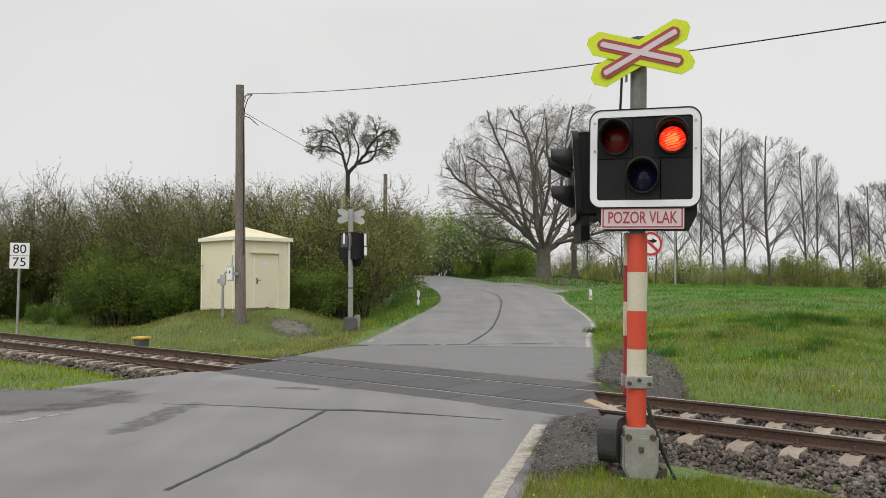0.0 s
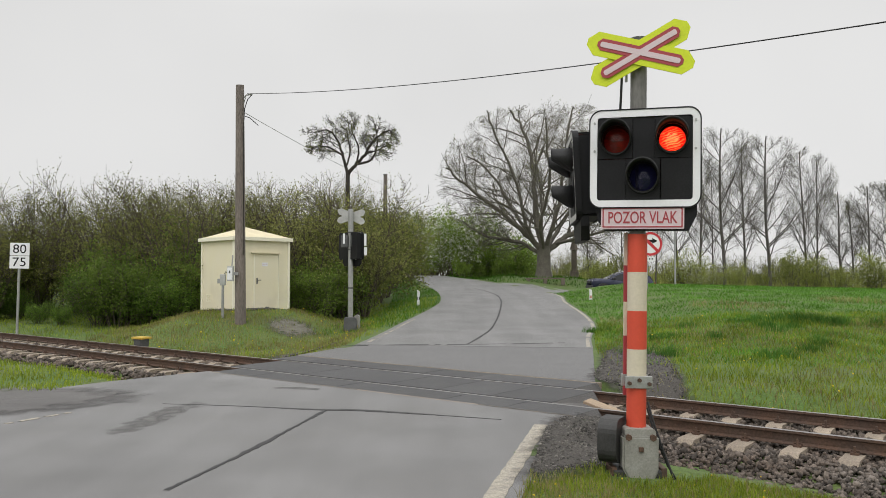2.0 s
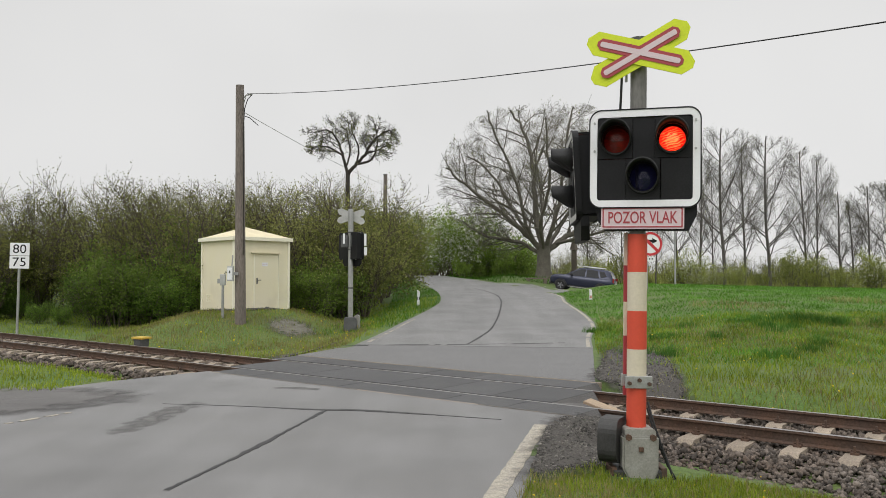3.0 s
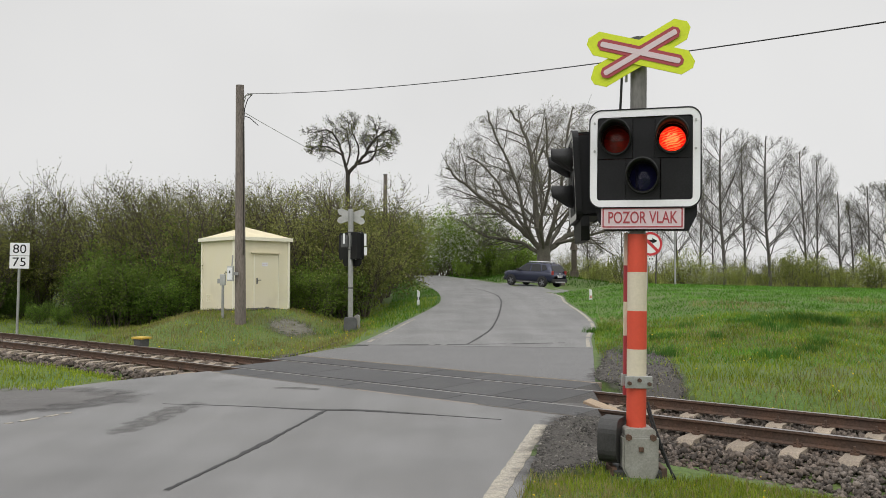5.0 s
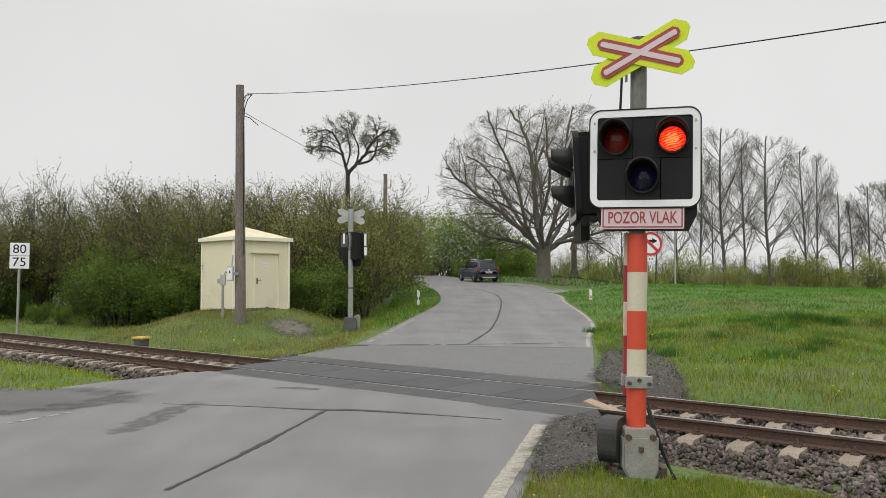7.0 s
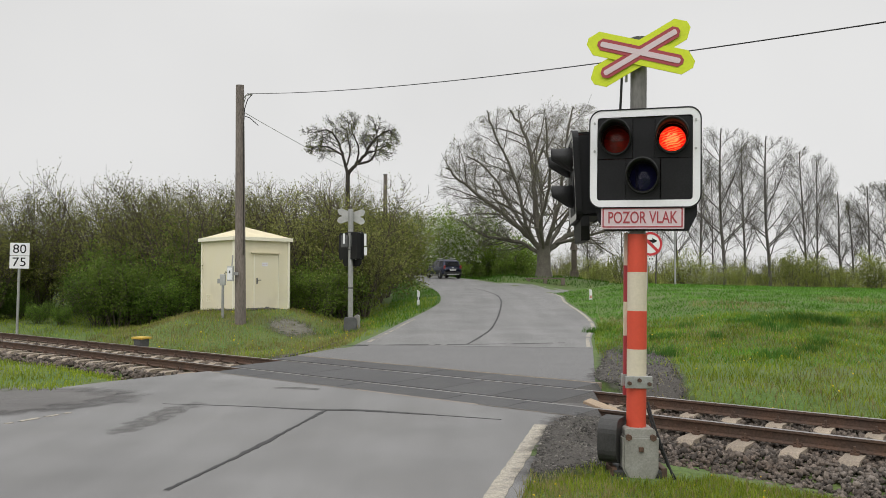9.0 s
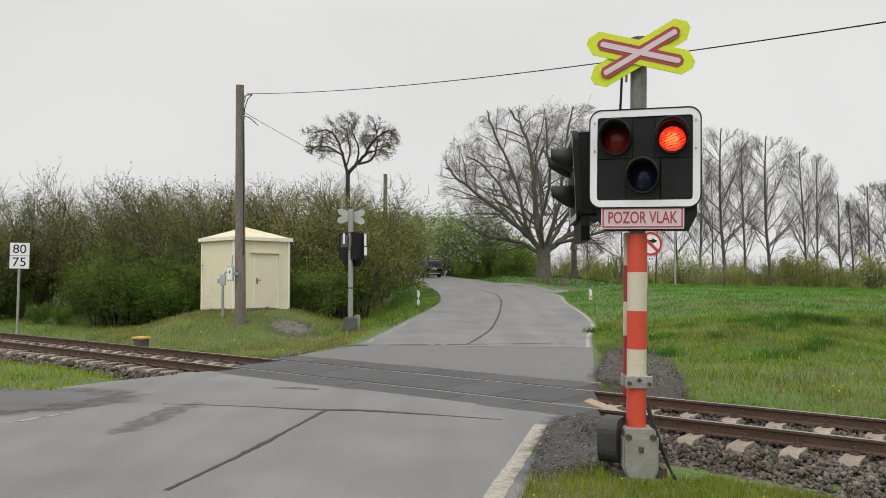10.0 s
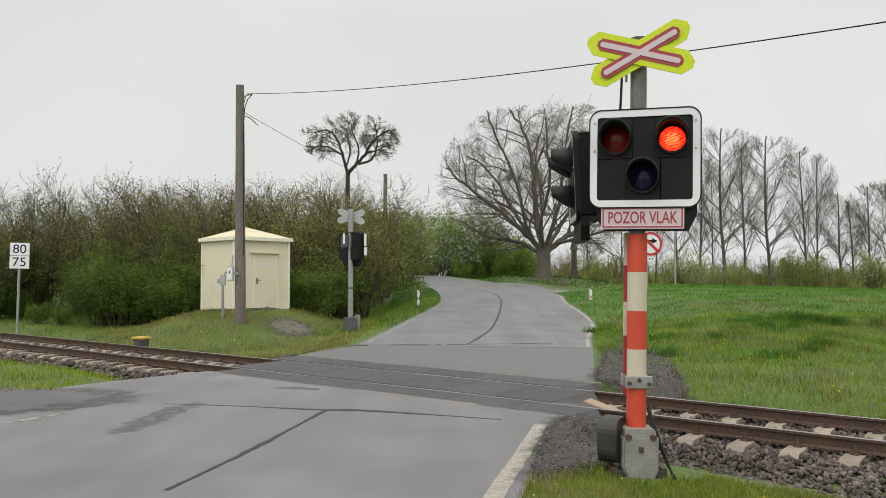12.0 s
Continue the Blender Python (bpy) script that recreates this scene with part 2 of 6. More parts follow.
def glass(name, tint, rough=0.03):
    m = bpy.data.materials.new(name)
    m.use_nodes = True
    N, L = m.node_tree.nodes, m.node_tree.links
    N.clear()
    out = N.new("ShaderNodeOutputMaterial")
    tr, gl, fr, mx = N.new("ShaderNodeBsdfTransparent"), N.new("ShaderNodeBsdfGlossy"), N.new("ShaderNodeFresnel"), N.new("ShaderNodeMixShader")
    tr.inputs["Color"].default_value = tint
    gl.inputs["Roughness"].default_value = rough
    fr.inputs["IOR"].default_value = 1.45
    L.new(fr.outputs[0], mx.inputs[0])
    L.new(tr.outputs[0], mx.inputs[1])
    L.new(gl.outputs[0], mx.inputs[2])
    L.new(mx.outputs[0], out.inputs["Surface"])
    return m


M["lens_red"] = glass("red lens", rgb(0.92, 0.34, 0.26), 0.12)
M["lens_blue"] = glass("smoky lens", rgb(0.35, 0.35, 0.6), 0.12)


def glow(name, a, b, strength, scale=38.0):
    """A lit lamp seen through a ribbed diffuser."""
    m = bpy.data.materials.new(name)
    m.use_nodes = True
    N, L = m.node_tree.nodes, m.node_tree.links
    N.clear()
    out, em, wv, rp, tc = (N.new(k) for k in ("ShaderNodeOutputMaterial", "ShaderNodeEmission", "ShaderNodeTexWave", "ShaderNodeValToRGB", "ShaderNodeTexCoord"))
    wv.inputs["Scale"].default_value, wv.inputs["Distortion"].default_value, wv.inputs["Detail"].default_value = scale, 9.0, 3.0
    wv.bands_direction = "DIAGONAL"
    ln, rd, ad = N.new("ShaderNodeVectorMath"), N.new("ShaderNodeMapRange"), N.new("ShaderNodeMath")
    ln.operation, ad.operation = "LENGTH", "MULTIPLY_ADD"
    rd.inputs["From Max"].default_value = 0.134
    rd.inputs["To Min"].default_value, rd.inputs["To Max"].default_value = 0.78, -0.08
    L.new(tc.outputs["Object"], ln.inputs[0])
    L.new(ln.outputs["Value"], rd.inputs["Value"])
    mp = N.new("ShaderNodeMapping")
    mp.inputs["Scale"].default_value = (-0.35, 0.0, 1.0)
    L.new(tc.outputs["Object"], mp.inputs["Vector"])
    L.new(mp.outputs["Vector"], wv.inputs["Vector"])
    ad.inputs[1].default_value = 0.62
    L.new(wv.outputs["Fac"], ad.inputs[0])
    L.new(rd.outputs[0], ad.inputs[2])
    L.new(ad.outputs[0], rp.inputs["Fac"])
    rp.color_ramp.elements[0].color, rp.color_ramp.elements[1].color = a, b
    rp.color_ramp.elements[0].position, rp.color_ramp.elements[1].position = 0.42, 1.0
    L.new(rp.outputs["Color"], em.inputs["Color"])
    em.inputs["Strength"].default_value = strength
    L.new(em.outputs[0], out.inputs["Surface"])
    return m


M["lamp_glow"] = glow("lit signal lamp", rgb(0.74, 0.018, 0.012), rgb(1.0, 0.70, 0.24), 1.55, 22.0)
M["lamp_dark"] = material("unlit lamp face", rgb(0.15, 0.014, 0.018), 0.35, 0, 0.5, 14, 40, 0.3, rgb(0.32, 0.025, 0.03), stretch=(0.4, 1, 1))
M["lamp_blue"] = material("dark blue reflector", rgb(0.03, 0.03, 0.08), 0.35, 0, 0.3, 14, 40, 0.1)
M["gravel_pale"] = material("pale gravel", rgb(0.19, 0.18, 0.15), 0.95, 0, 0.35, 5, 50, 0.6, rgb(0.12, 0.115, 0.08), spread=0.3)
M["dirt_soft"] = soften("gravelly soil thinning out", "dirt", 5)
M["gravel_soft"] = soften("pale gravel thinning out", "gravel_pale", 6)
M["apron_soft"] = soften("dark asphalt thinning out", "asphalt_dark", 3)
M["smear_soft"] = soften("faint smear thinning out", "asphalt_smear", 4)
M["dirt_stone"] = material("grey gravel", rgb(0.12, 0.112, 0.10), 0.95, 0, 0.35, 5, 50, 0.6, rgb(0.06, 0.055, 0.048), spread=0.7)


# ------------------------------------------------------------ mesh helpers
def mesh_object(name, verts, faces, mats, parent=None, label="", smooth=False, indices=None):
    me = bpy.data.meshes.new(name)
    me.from_pydata([tuple(v) for v in verts], [], [tuple(f) for f in faces])
    for m in mats if isinstance(mats, (list, tuple)) else [mats]:
        me.materials.append(m)
    if indices is not None:
        me.polygons.foreach_set("material_index", np.asarray(indices, dtype=np.int32))
    if smooth:
        me.polygons.foreach_set("use_smooth", [True] * len(me.polygons))
    me.update()
    ob = new(name, me)
    if parent:
        ob.parent = parent
    if label:
        ob["label"] = label
    return ob


def part(name, bm, mat, parent=None, label="", smooth=False):
    me = bpy.data.meshes.new(name)
    bmesh.ops.recalc_face_normals(bm, faces=bm.faces)
    bm.to_mesh(me)
    bm.free()
    for m in mat if isinstance(mat, (list, tuple)) else [mat]:
        me.materials.append(m)
    if smooth:
        for p in me.polygons:
            p.use_smooth = True
    ob = new(name, me)
    if parent:
        ob.parent = parent
    if label:
        ob["label"] = label
    return ob


def thing(name, m, label, category, group="", kind=""):
    ob = new(name)
    ob.matrix_world = m
    ob.empty_display_size = 0.2
    return tagged(ob, label, category, group, kind)


def add_box(bm, x, y, z, w, d, h, bevel=0.0, m=None, index=0):
    """A box centred at x, y with its foot at z."""
    r = bmesh.ops.create_cube(bm, size=1.0, matrix=Matrix.Translation((x, y, z + h / 2)) @ Matrix.Diagonal((w, d, h, 1)))
    vs = r["verts"]
    if bevel:
        es = list({e for v in vs for e in v.link_edges})
        b = bmesh.ops.bevel(bm, geom=es, offset=bevel, segments=2, affect="EDGES", profile=0.6)
        vs = list({v for v in vs if v.is_valid} | set(b["verts"]))
    for f in {f for v in vs for f in v.link_faces}:
        f.material_index = index
    if m:
        bmesh.ops.transform(bm, matrix=m, verts=vs)
    return vs


def box(name, x, y, z, w, d, h, mat, parent=None, label="", bevel=0.0, m=None):
    bm = bmesh.new()
    add_box(bm, x, y, z, w, d, h, bevel, m)
    return part(name, bm, mat, parent, label)


def add_rod(bm, a, b, ra, rb=None, seg=12, caps=True):
    a, b = Vector(a), Vector(b)
    rb = ra if rb is None else rb
    d = b - a
    m = Matrix.Translation((a + b) / 2) @ d.to_track_quat("Z", "Y").to_matrix().to_4x4()
    return bmesh.ops.create_cone(bm, cap_ends=caps, segments=seg, radius1=ra, radius2=rb, depth=d.length, matrix=m)["verts"]


def rod(name, a, b, ra, mat, parent=None, label="", rb=None, seg=14):
    bm = bmesh.new()
    add_rod(bm, a, b, ra, rb, seg)
    for e in bm.edges:
        e.smooth = all(len(f.verts) == 4 for f in e.link_faces)
    ob = part(name, bm, mat, parent, label)
    for p in ob.data.polygons:
        p.use_smooth = len(p.vertices) == 4
    return ob


def add_plate(bm, outline, y0, y1, index=0):
    """A plate in the x-z plane from y0 to y1 with the given outline."""
    n = len(outline)
    a = [bm.verts.new((x, y0, z)) for x, z in outline]
    b = [bm.verts.new((x, y1, z)) for x, z in outline]
    fs = [bm.faces.new(a), bm.faces.new(b[::-1])]
    for i in range(n):
        fs.append(bm.faces.new((a[i], b[i], b[(i + 1) % n], a[(i + 1) % n])))
    for f in fs:
        f.material_index = index
    return a + b


def rounded(w, h, r, seg=5, cx=0.0, cz=0.0):
    out = []
    for k, (sx, sz) in enumerate(((1, 1), (-1, 1), (-1, -1), (1, -1))):
        for i in range(seg + 1):
            a = (k + i / seg) * math.pi / 2
            out.append((cx + sx * (w / 2 - r) + r * math.cos(a), cz + sz * (h / 2 - r) + r * math.sin(a)))
    return out


def circle(r, n=28, cx=0.0, cz=0.0):
    return [(cx + r * math.cos(2 * math.pi * i / n), cz + r * math.sin(2 * math.pi * i / n)) for i in range(n)]


def plate(name, outline, y0, y1, mat, parent=None, label="", m=None):
    bm = bmesh.new()
    vs = add_plate(bm, outline, y0, y1)
    if m:
        bmesh.ops.transform(bm, matrix=m, verts=vs)
    return part(name, bm, mat, parent, label)


def ring(name, outer, inner, y0, y1, mat, parent=None, label="", m=None):
    """A flat ring between two outlines of equal count."""
    bm = bmesh.new()
    n = len(outer)
    rows = [[bm.verts.new((x, y, z)) for x, z in o] for o, y in ((outer, y0), (inner, y0), (inner, y1), (outer, y1))]
    for k in range(4):
        for i in range(n):
            j = (i + 1) % n
            bm.faces.new((rows[k][i], rows[k][j], rows[(k + 1) % 4][j], rows[(k + 1) % 4][i]))
    if m:
        bmesh.ops.transform(bm, matrix=m, verts=bm.verts)
    return part(name, bm, mat, parent, label)


def tube_path(name, pts, r, mat, parent=None, label="", seg=6):
    """A round cable through the points."""
    pts = [Vector(p) for p in pts]
    vs, fs = [], []
    for i, p in enumerate(pts):
        d = (pts[min(i + 1, len(pts) - 1)] - pts[max(i - 1, 0)]).normalized()
        u = d.orthogonal().normalized() if i == 0 else (u - d * u.dot(d)).normalized()
        w = d.cross(u)
        for k in range(seg):
            a = 2 * math.pi * k / seg
            vs.append(p + (u * math.cos(a) + w * math.sin(a)) * r)
    for i in range(len(pts) - 1):
        for k in range(seg):
            fs.append((i * seg + k, i * seg + (k + 1) % seg, (i + 1) * seg + (k + 1) % seg, (i + 1) * seg + k))
    fs.append(tuple(range(seg))[::-1])
    fs.append(tuple((len(pts) - 1) * seg + k for k in range(seg)))
    return mesh_object(name, vs, fs, mat, parent, label, smooth=True)


def words(name, text, size, m, mat, parent, label="", stretch=1.0, width=None, thick=0.001, bold=0.0):
    """Lettering as a mesh, centred, standing in the x-z plane and facing -y."""
    cu = bpy.data.curves.new(name, "FONT")
    cu.body, cu.size, cu.align_x, cu.align_y, cu.extrude = text, size, "CENTER", "CENTER", thick
    cu.offset = bold
    tmp = bpy.data.objects.new(name, cu)
    scene.collection.objects.link(tmp)
    me = bpy.data.meshes.new_from_object(tmp.evaluated_get(bpy.context.evaluated_depsgraph_get()))
    bpy.data.objects.remove(tmp)
    xs = [v.co.x for v in me.vertices]
    k = width / (max(xs) - min(xs)) if width else stretch
    me.transform(m @ Matrix.Rotation(math.pi / 2, 4, "X") @ Matrix.Diagonal((k, 1, 1, 1)))
    me.materials.clear()
    me.materials.append(mat)
    ob = new(name, me)
    ob.parent = parent
    if label:
        ob["label"] = label
    return ob


def smooth_line(pts, per=8):
    """Points of a Catmull-Rom curve."""
    p = [np.array(q, float) for q in pts]
    p = [2 * p[0] - p[1]] + p + [2 * p[-1] - p[-2]]
    out = []
    for i in range(1, len(p) - 2):
        for k in range(per):
            t = k / per
            out.append(0.5 * (2 * p[i] + (p[i + 1] - p[i - 1]) * t + (2 * p[i - 1] - 5 * p[i] + 4 * p[i + 1] - p[i + 2]) * t * t
                              + (3 * p[i] - p[i - 1] - 3 * p[i + 1] + p[i + 2]) * t ** 3))
    out.append(p[-2])
    return np.array(out)


# ------------------------------------------------------------ the lie of the land
TRACK_ANGLE = -37.7
TU = np.array((math.cos(radians(TRACK_ANGLE)), math.sin(radians(TRACK_ANGLE))))
TN = np.array((-TU[1], TU[0]))
T0 = np.array((0.0, 13.65))


def track_xy(s, n):
    return T0 + TU * s + TN * n


def track_sn(x, y):
    dx, dy = x - T0[0], y - T0[1]
    return dx * TU[0] + dy * TU[1], dx * TN[0] + dy * TN[1]


def step(a, b, x):
    t = np.clip((x - a) / (b - a), 0, 1)
    return t * t * (3 - 2 * t)


ROAD_Y = [-60, 19, 25, 30, 40, 50, 65, 80, 120, 400, 3000]
ROAD_Z = [0, 0, 0.12, 0.35, 0.78, 1.06, 1.60, 1.95, 2.0, 2.0, 2.0]
FIELD_Y = [-60, 8, 13, 20, 30, 40, 46, 55, 70, 120, 400, 3000]
FIELD_Z = [-0.3, -0.3, -0.12, 0.2, 0.75, 1.25, 1.42, 1.2, 0.75, 0.9, 1.4, 1.4]
LEFT_Y = [-60, 14, 22, 27, 34, 45, 60, 80, 400, 3000]
LEFT_Z = [-0.25, -0.25, -0.35, -0.2, 0.05, 0.5, 1.0, 1.5, 1.6, 1.6]


def road_z(y):
    return np.interp(y, ROAD_Y, ROAD_Z)


# road edges: left and right of the way across the line, then round the bend
ROAD_L = smooth_line([(-2.9, 18.2), (-2.32, 20.75), (-1.6, 26.3), (-0.6, 32.5), (-0.1, 38.5), (-0.69, 50), (-3.3, 72), (-8, 92), (-18, 125)])
ROAD_R = smooth_line([(3.15, 15.6), (4.2, 22.2), (5.08, 26.0), (5.52, 30), (5.8, 36.5), (6.2, 43.5), (4.3, 56.5), (1.3, 70.5), (-3.0, 96), (-13, 129)])
SIDE_L = smooth_line([(5.0, 46.0), (6.3, 43.8), (9.2, 48.6), (12.5, 49.2), (15.8, 49.4), (19, 49.8), (31, 51.5), (60, 56)])
SIDE_R = smooth_line([(4.2, 59.0), (6.8, 57.0), (9.2, 55.8), (12.0, 55.2), (15.2, 55.4), (18, 56), (29, 57.8), (58, 62)])


def road_side(x, y):
    """Distance to the left of the left edge and to the right of the right edge."""
    xl = np.interp(y, ROAD_L[:, 1], ROAD_L[:, 0])
    xr = np.interp(y, [6.5, 9.8, 13.4] + list(ROAD_R[:60, 1]), [0.48, 1.31, 2.74] + list(ROAD_R[:60, 0]))
    return xl - x, x - xr


def land(x, y):
    x, y = np.asarray(x, float), np.asarray(y, float)
    left, right = road_side(x, y)
    z = road_z(y)
    zf = np.interp(y, FIELD_Y, FIELD_Z) - 0.022 * np.clip(x - 12, 0, 40) * step(20, 46, y)
    z = z + (zf - z) * step(0.2, 5.0, right)
    zl = np.interp(y, LEFT_Y, LEFT_Z)
    z = z + (zl - z) * step(0.2, np.interp(y, [28, 34], [2.2, 4.0]), left) * step(17, 20, y)
    # mound of the hut
    z = z + 0.78 * np.exp(-(((x + 7.2) / 3.2) ** 2 + ((y - 28.6) / 3.6) ** 2) ** 1.6)
    # side road dip behind the field
    z = z + (np.interp(x, [4, 6, 9.4, 12.3, 15.5, 18.5, 30, 60], [1.2, 1.08, 0.76, 0.46, 0.11, -0.2, -1.2, -1.2]) - z) * step(46, 49.3, y) * step(6, 9, x) * (1 - step(57.5, 66, y))
    # rise to the oak beyond the side road
    z = z + 0.95 * np.exp(-(((x - 8.6) / 6.5) ** 2 + ((y - 65) / 5.0) ** 2)) * step(0.3, 3.0, right)
    # formation of the line
    s, n = track_sn(x, y)
    away = np.clip(np.maximum(-5.2 - s, s - 2.4 - 1.5 * step(-0.9, -1.7, n)), 0, None)
    bed = step(0.0, 0.35, away)
    flat = np.where(n > 0, step(3.2, 1.7, n), step(-3.2, -1.7, n))
    low = np.interp(n, [-3.4, -2.6, -1.75, -1.45, 1.45, 1.9, 2.6], [-0.55, -0.46, -0.32, -0.28, -0.28, -0.35, -0.5])
    z = z * (1 - bed * flat) + low * bed * flat
    return z


def land1(x, y):
    return float(land(x, y))


def axis(breaks):
    out = []
    for a, b, d in breaks:
        out += list(np.arange(a, b, d))
    return np.array(out + [breaks[-1][1]])


gx = axis([(-2500, -300, 300), (-300, -60, 20), (-60, -24, 3), (-24, -10, 0.6), (-10, 14, 0.25), (14, 34, 0.6), (34, 80, 3), (80, 300, 20), (300, 2500, 300)])
gy = axis([(-300, -40, 60), (-40, -8, 4), (-8, 4, 0.6), (4, 32, 0.25), (32, 60, 0.5), (60, 100, 1.5), (100, 300, 15), (300, 2500, 250)])
GX, GY = np.meshgrid(gx, gy)
GZ = land(GX, GY)
# a hollow under the paved surfaces
gs, gn = track_sn(GX, GY)
gl, gr = road_side(GX, GY)
paved = (GY > 15) & (gl < -0.25) & (gr < -0.25) & (GY < 125)
GZ = GZ - 0.10 * paved - 0.15 * ((np.abs(gn) < 1.7) & (gs > -5.6) & (gs < 3.2))
GZ = GZ - 0.10 * ((gn < -1.3) & (gr < -0.2) & (GX > -30) & (GY < 16) & (GY > -20))
GZ = GZ + 0.03 * np.array([[noise.noise((x * 0.9, y * 0.9, 0)) for x in gx] for y in gy])
nx, ny = len(gx), len(gy)
quads = [(j * nx + i, j * nx + i + 1, (j + 1) * nx + i + 1, (j + 1) * nx + i) for j in range(ny - 1) for i in range(nx - 1)]
tagged(mesh_object("ground", np.stack([GX.ravel(), GY.ravel(), GZ.ravel()], 1), quads, M["grass_soil"], smooth=True),
       "grassy ground sloping up from the railway line", "ground", kind="structure")


# ------------------------------------------------------------ paved surfaces
def ribbon(name, left, right, mat, lift=0.02, across=8, thick=0.08, zfun=None, smooth=True):
    """A paved strip between two edges, laid on the land, with a real thickness."""
    left, right = np.asarray(left, float), np.asarray(right, float)
    vs, fs = [], []
    n = len(left)
    zf = zfun or (lambda x, y: float(road_z(y)))
    for i in range(n):
        for k in range(across + 1):
            x, y = left[i] + (right[i] - left[i]) * k / across
            vs.append((x, y, zf(x, y) + lift))
    w = across + 1
    for i in range(n - 1):
        for k in range(across):
            fs.append((i * w + k, i * w + k + 1, (i + 1) * w + k + 1, (i + 1) * w + k))
    base = len(vs)
    rim = [k for k in range(w)] + [i * w + across for i in range(1, n)] + [(n - 1) * w + k for k in range(across - 1, -1, -1)] + [i * w for i in range(n - 2, 0, -1)]
    for r in rim:
        x, y, z = vs[r]
        vs.append((x, y, z - thick))
    for a in range(len(rim)):
        b = (a + 1) % len(rim)
        fs.append((rim[b], rim[a], base + a, base + b))
    return mesh_object(name, vs, fs, mat, smooth=False)


def resample(line, n):
    line = np.asarray(line, float)
    d = np.concatenate([[0], np.cumsum(np.linalg.norm(np.diff(line, axis=0), axis=1))])
    u = np.linspace(0, d[-1], n)
    return np.stack([np.interp(u, d, line[:, 0]), np.interp(u, d, line[:, 1])], 1)


tagged(ribbon("road", resample(ROAD_L[8:], 90), resample(ROAD_R[5:], 90), M["asphalt"]), "grey worn asphalt road bending away round a curve", "road", kind="structure")
side_z = lambda x, y: land1(x, y)
tagged(ribbon("road_side", resample(SIDE_L, 40), resample(SIDE_R, 40), M["asphalt"], 0.012, zfun=side_z, thick=0.3), "grey asphalt side road joining the bend", "road", kind="structure")
far_edge = [track_xy(s, 1.62) for s in np.linspace(-5.6, 2.1, 12)]
# newer strip between the panels and the old road
pl = resample([track_xy(-5.6, 1.62), ROAD_L[8]], 8)
pr = resample([track_xy(2.1, 1.62), ROAD_R[5]], 8)
tagged(ribbon("road_patch", pl, pr, M["asphalt_patch"], 0.012), "newer dark grey asphalt strip beside the rail crossing", "road", kind="structure")
near_l = resample([track_xy(-4.6, -1.5), (-5.84, 13.8), (-6.9, 12.2), (-10.5, 10.5), (-22, 8), (-34, -6), (-34, -16)], 50)
near_r = resample([track_xy(3.4, -1.5), (1.47, 9.82), (0.64, 6.51), (-0.59, 1.7), (-3.0, -8), (-5.5, -16)], 50)
tagged(ribbon("road_near", near_l, near_r, M["asphalt"], 0.012, 20), "grey asphalt road widening before the rail crossing", "road", kind="structure")


# ------------------------------------------------------------ the railway line
S0, S1 = -46.0, 22.0
TRACK = Matrix.Translation((T0[0], T0[1], 0)) @ Matrix.Rotation(radians(TRACK_ANGLE), 4, "Z")


def rail(n):
    prof = [(-0.036, 0), (0.036, 0), (0.036, -0.03), (0.009, -0.045), (0.009, -0.13), (0.07, -0.15), (0.07, -0.16), (-0.07, -0.16), (-0.07, -0.15), (-0.009, -0.13), (-0.009, -0.045), (-0.036, -0.03)]
    vs, fs, ix = [], [], []
    for s in (S0, S1):
        vs += [(s, n + a, b) for a, b in prof]
    k = len(prof)
    for i in range(k):
        j = (i + 1) % k
        fs.append((i, j, k + j, k + i))
        ix.append(1 if i == 0 else 0)
    fs += [tuple(range(k))[::-1], tuple(range(k, 2 * k))]
    ix += [0, 0]
    ob = mesh_object("rail", vs, fs, [M["rail"], M["rail_head"]], indices=ix)
    ob.matrix_world = TRACK
    return tagged(ob, "rusty steel rail with a worn bright head", "rail", "rails of the line", "structure")


for n in (-0.7525, 0.7525):
    rail(n)


def sleeper():
    """A concrete sleeper with raised rail seats, clips and pads; across the track along y."""
    t = thing("railway_sleeper", TRACK, "pale concrete railway sleeper in stone ballast", "sleeper", "sleepers of the line")
    prof = [(-1.3, -0.215), (-1.22, -0.17), (-0.45, -0.17), (-0.30, -0.235), (0.30, -0.235), (0.45, -0.17), (1.22, -0.17), (1.3, -0.215), (1.3, -0.36), (-1.3, -0.36)]
    bm = bmesh.new()
    a = [bm.verts.new((-0.145 if z < -0.3 else -0.105, y, z)) for y, z in prof]
    b = [bm.verts.new((0.145 if z < -0.3 else 0.105, y, z)) for y, z in prof]
    bm.faces.new(a)
    bm.faces.new(b[::-1])
    for i in range(len(prof)):
        j = (i + 1) % len(prof)
        bm.faces.new((a[i], b[i], b[j], a[j]))
    part("concrete_beam", bm, M["concrete"], t)
    for n in (-0.7525, 0.7525):
        for sgn in (-1, 1):
            bm = bmesh.new()
            add_box(bm, 0, n + sgn * 0.115, -0.17, 0.09, 0.07, 0.022)
            add_rod(bm, (0, n + sgn * 0.125, -0.15), (0, n + sgn * 0.125, -0.075), 0.016, seg=6)
            add_rod(bm, (-0.05, n + sgn * 0.09, -0.13), (0.05, n + sgn * 0.09, -0.13), 0.011, seg=5)
            part("rail_clip", bm, M["rail"], t)
    return t


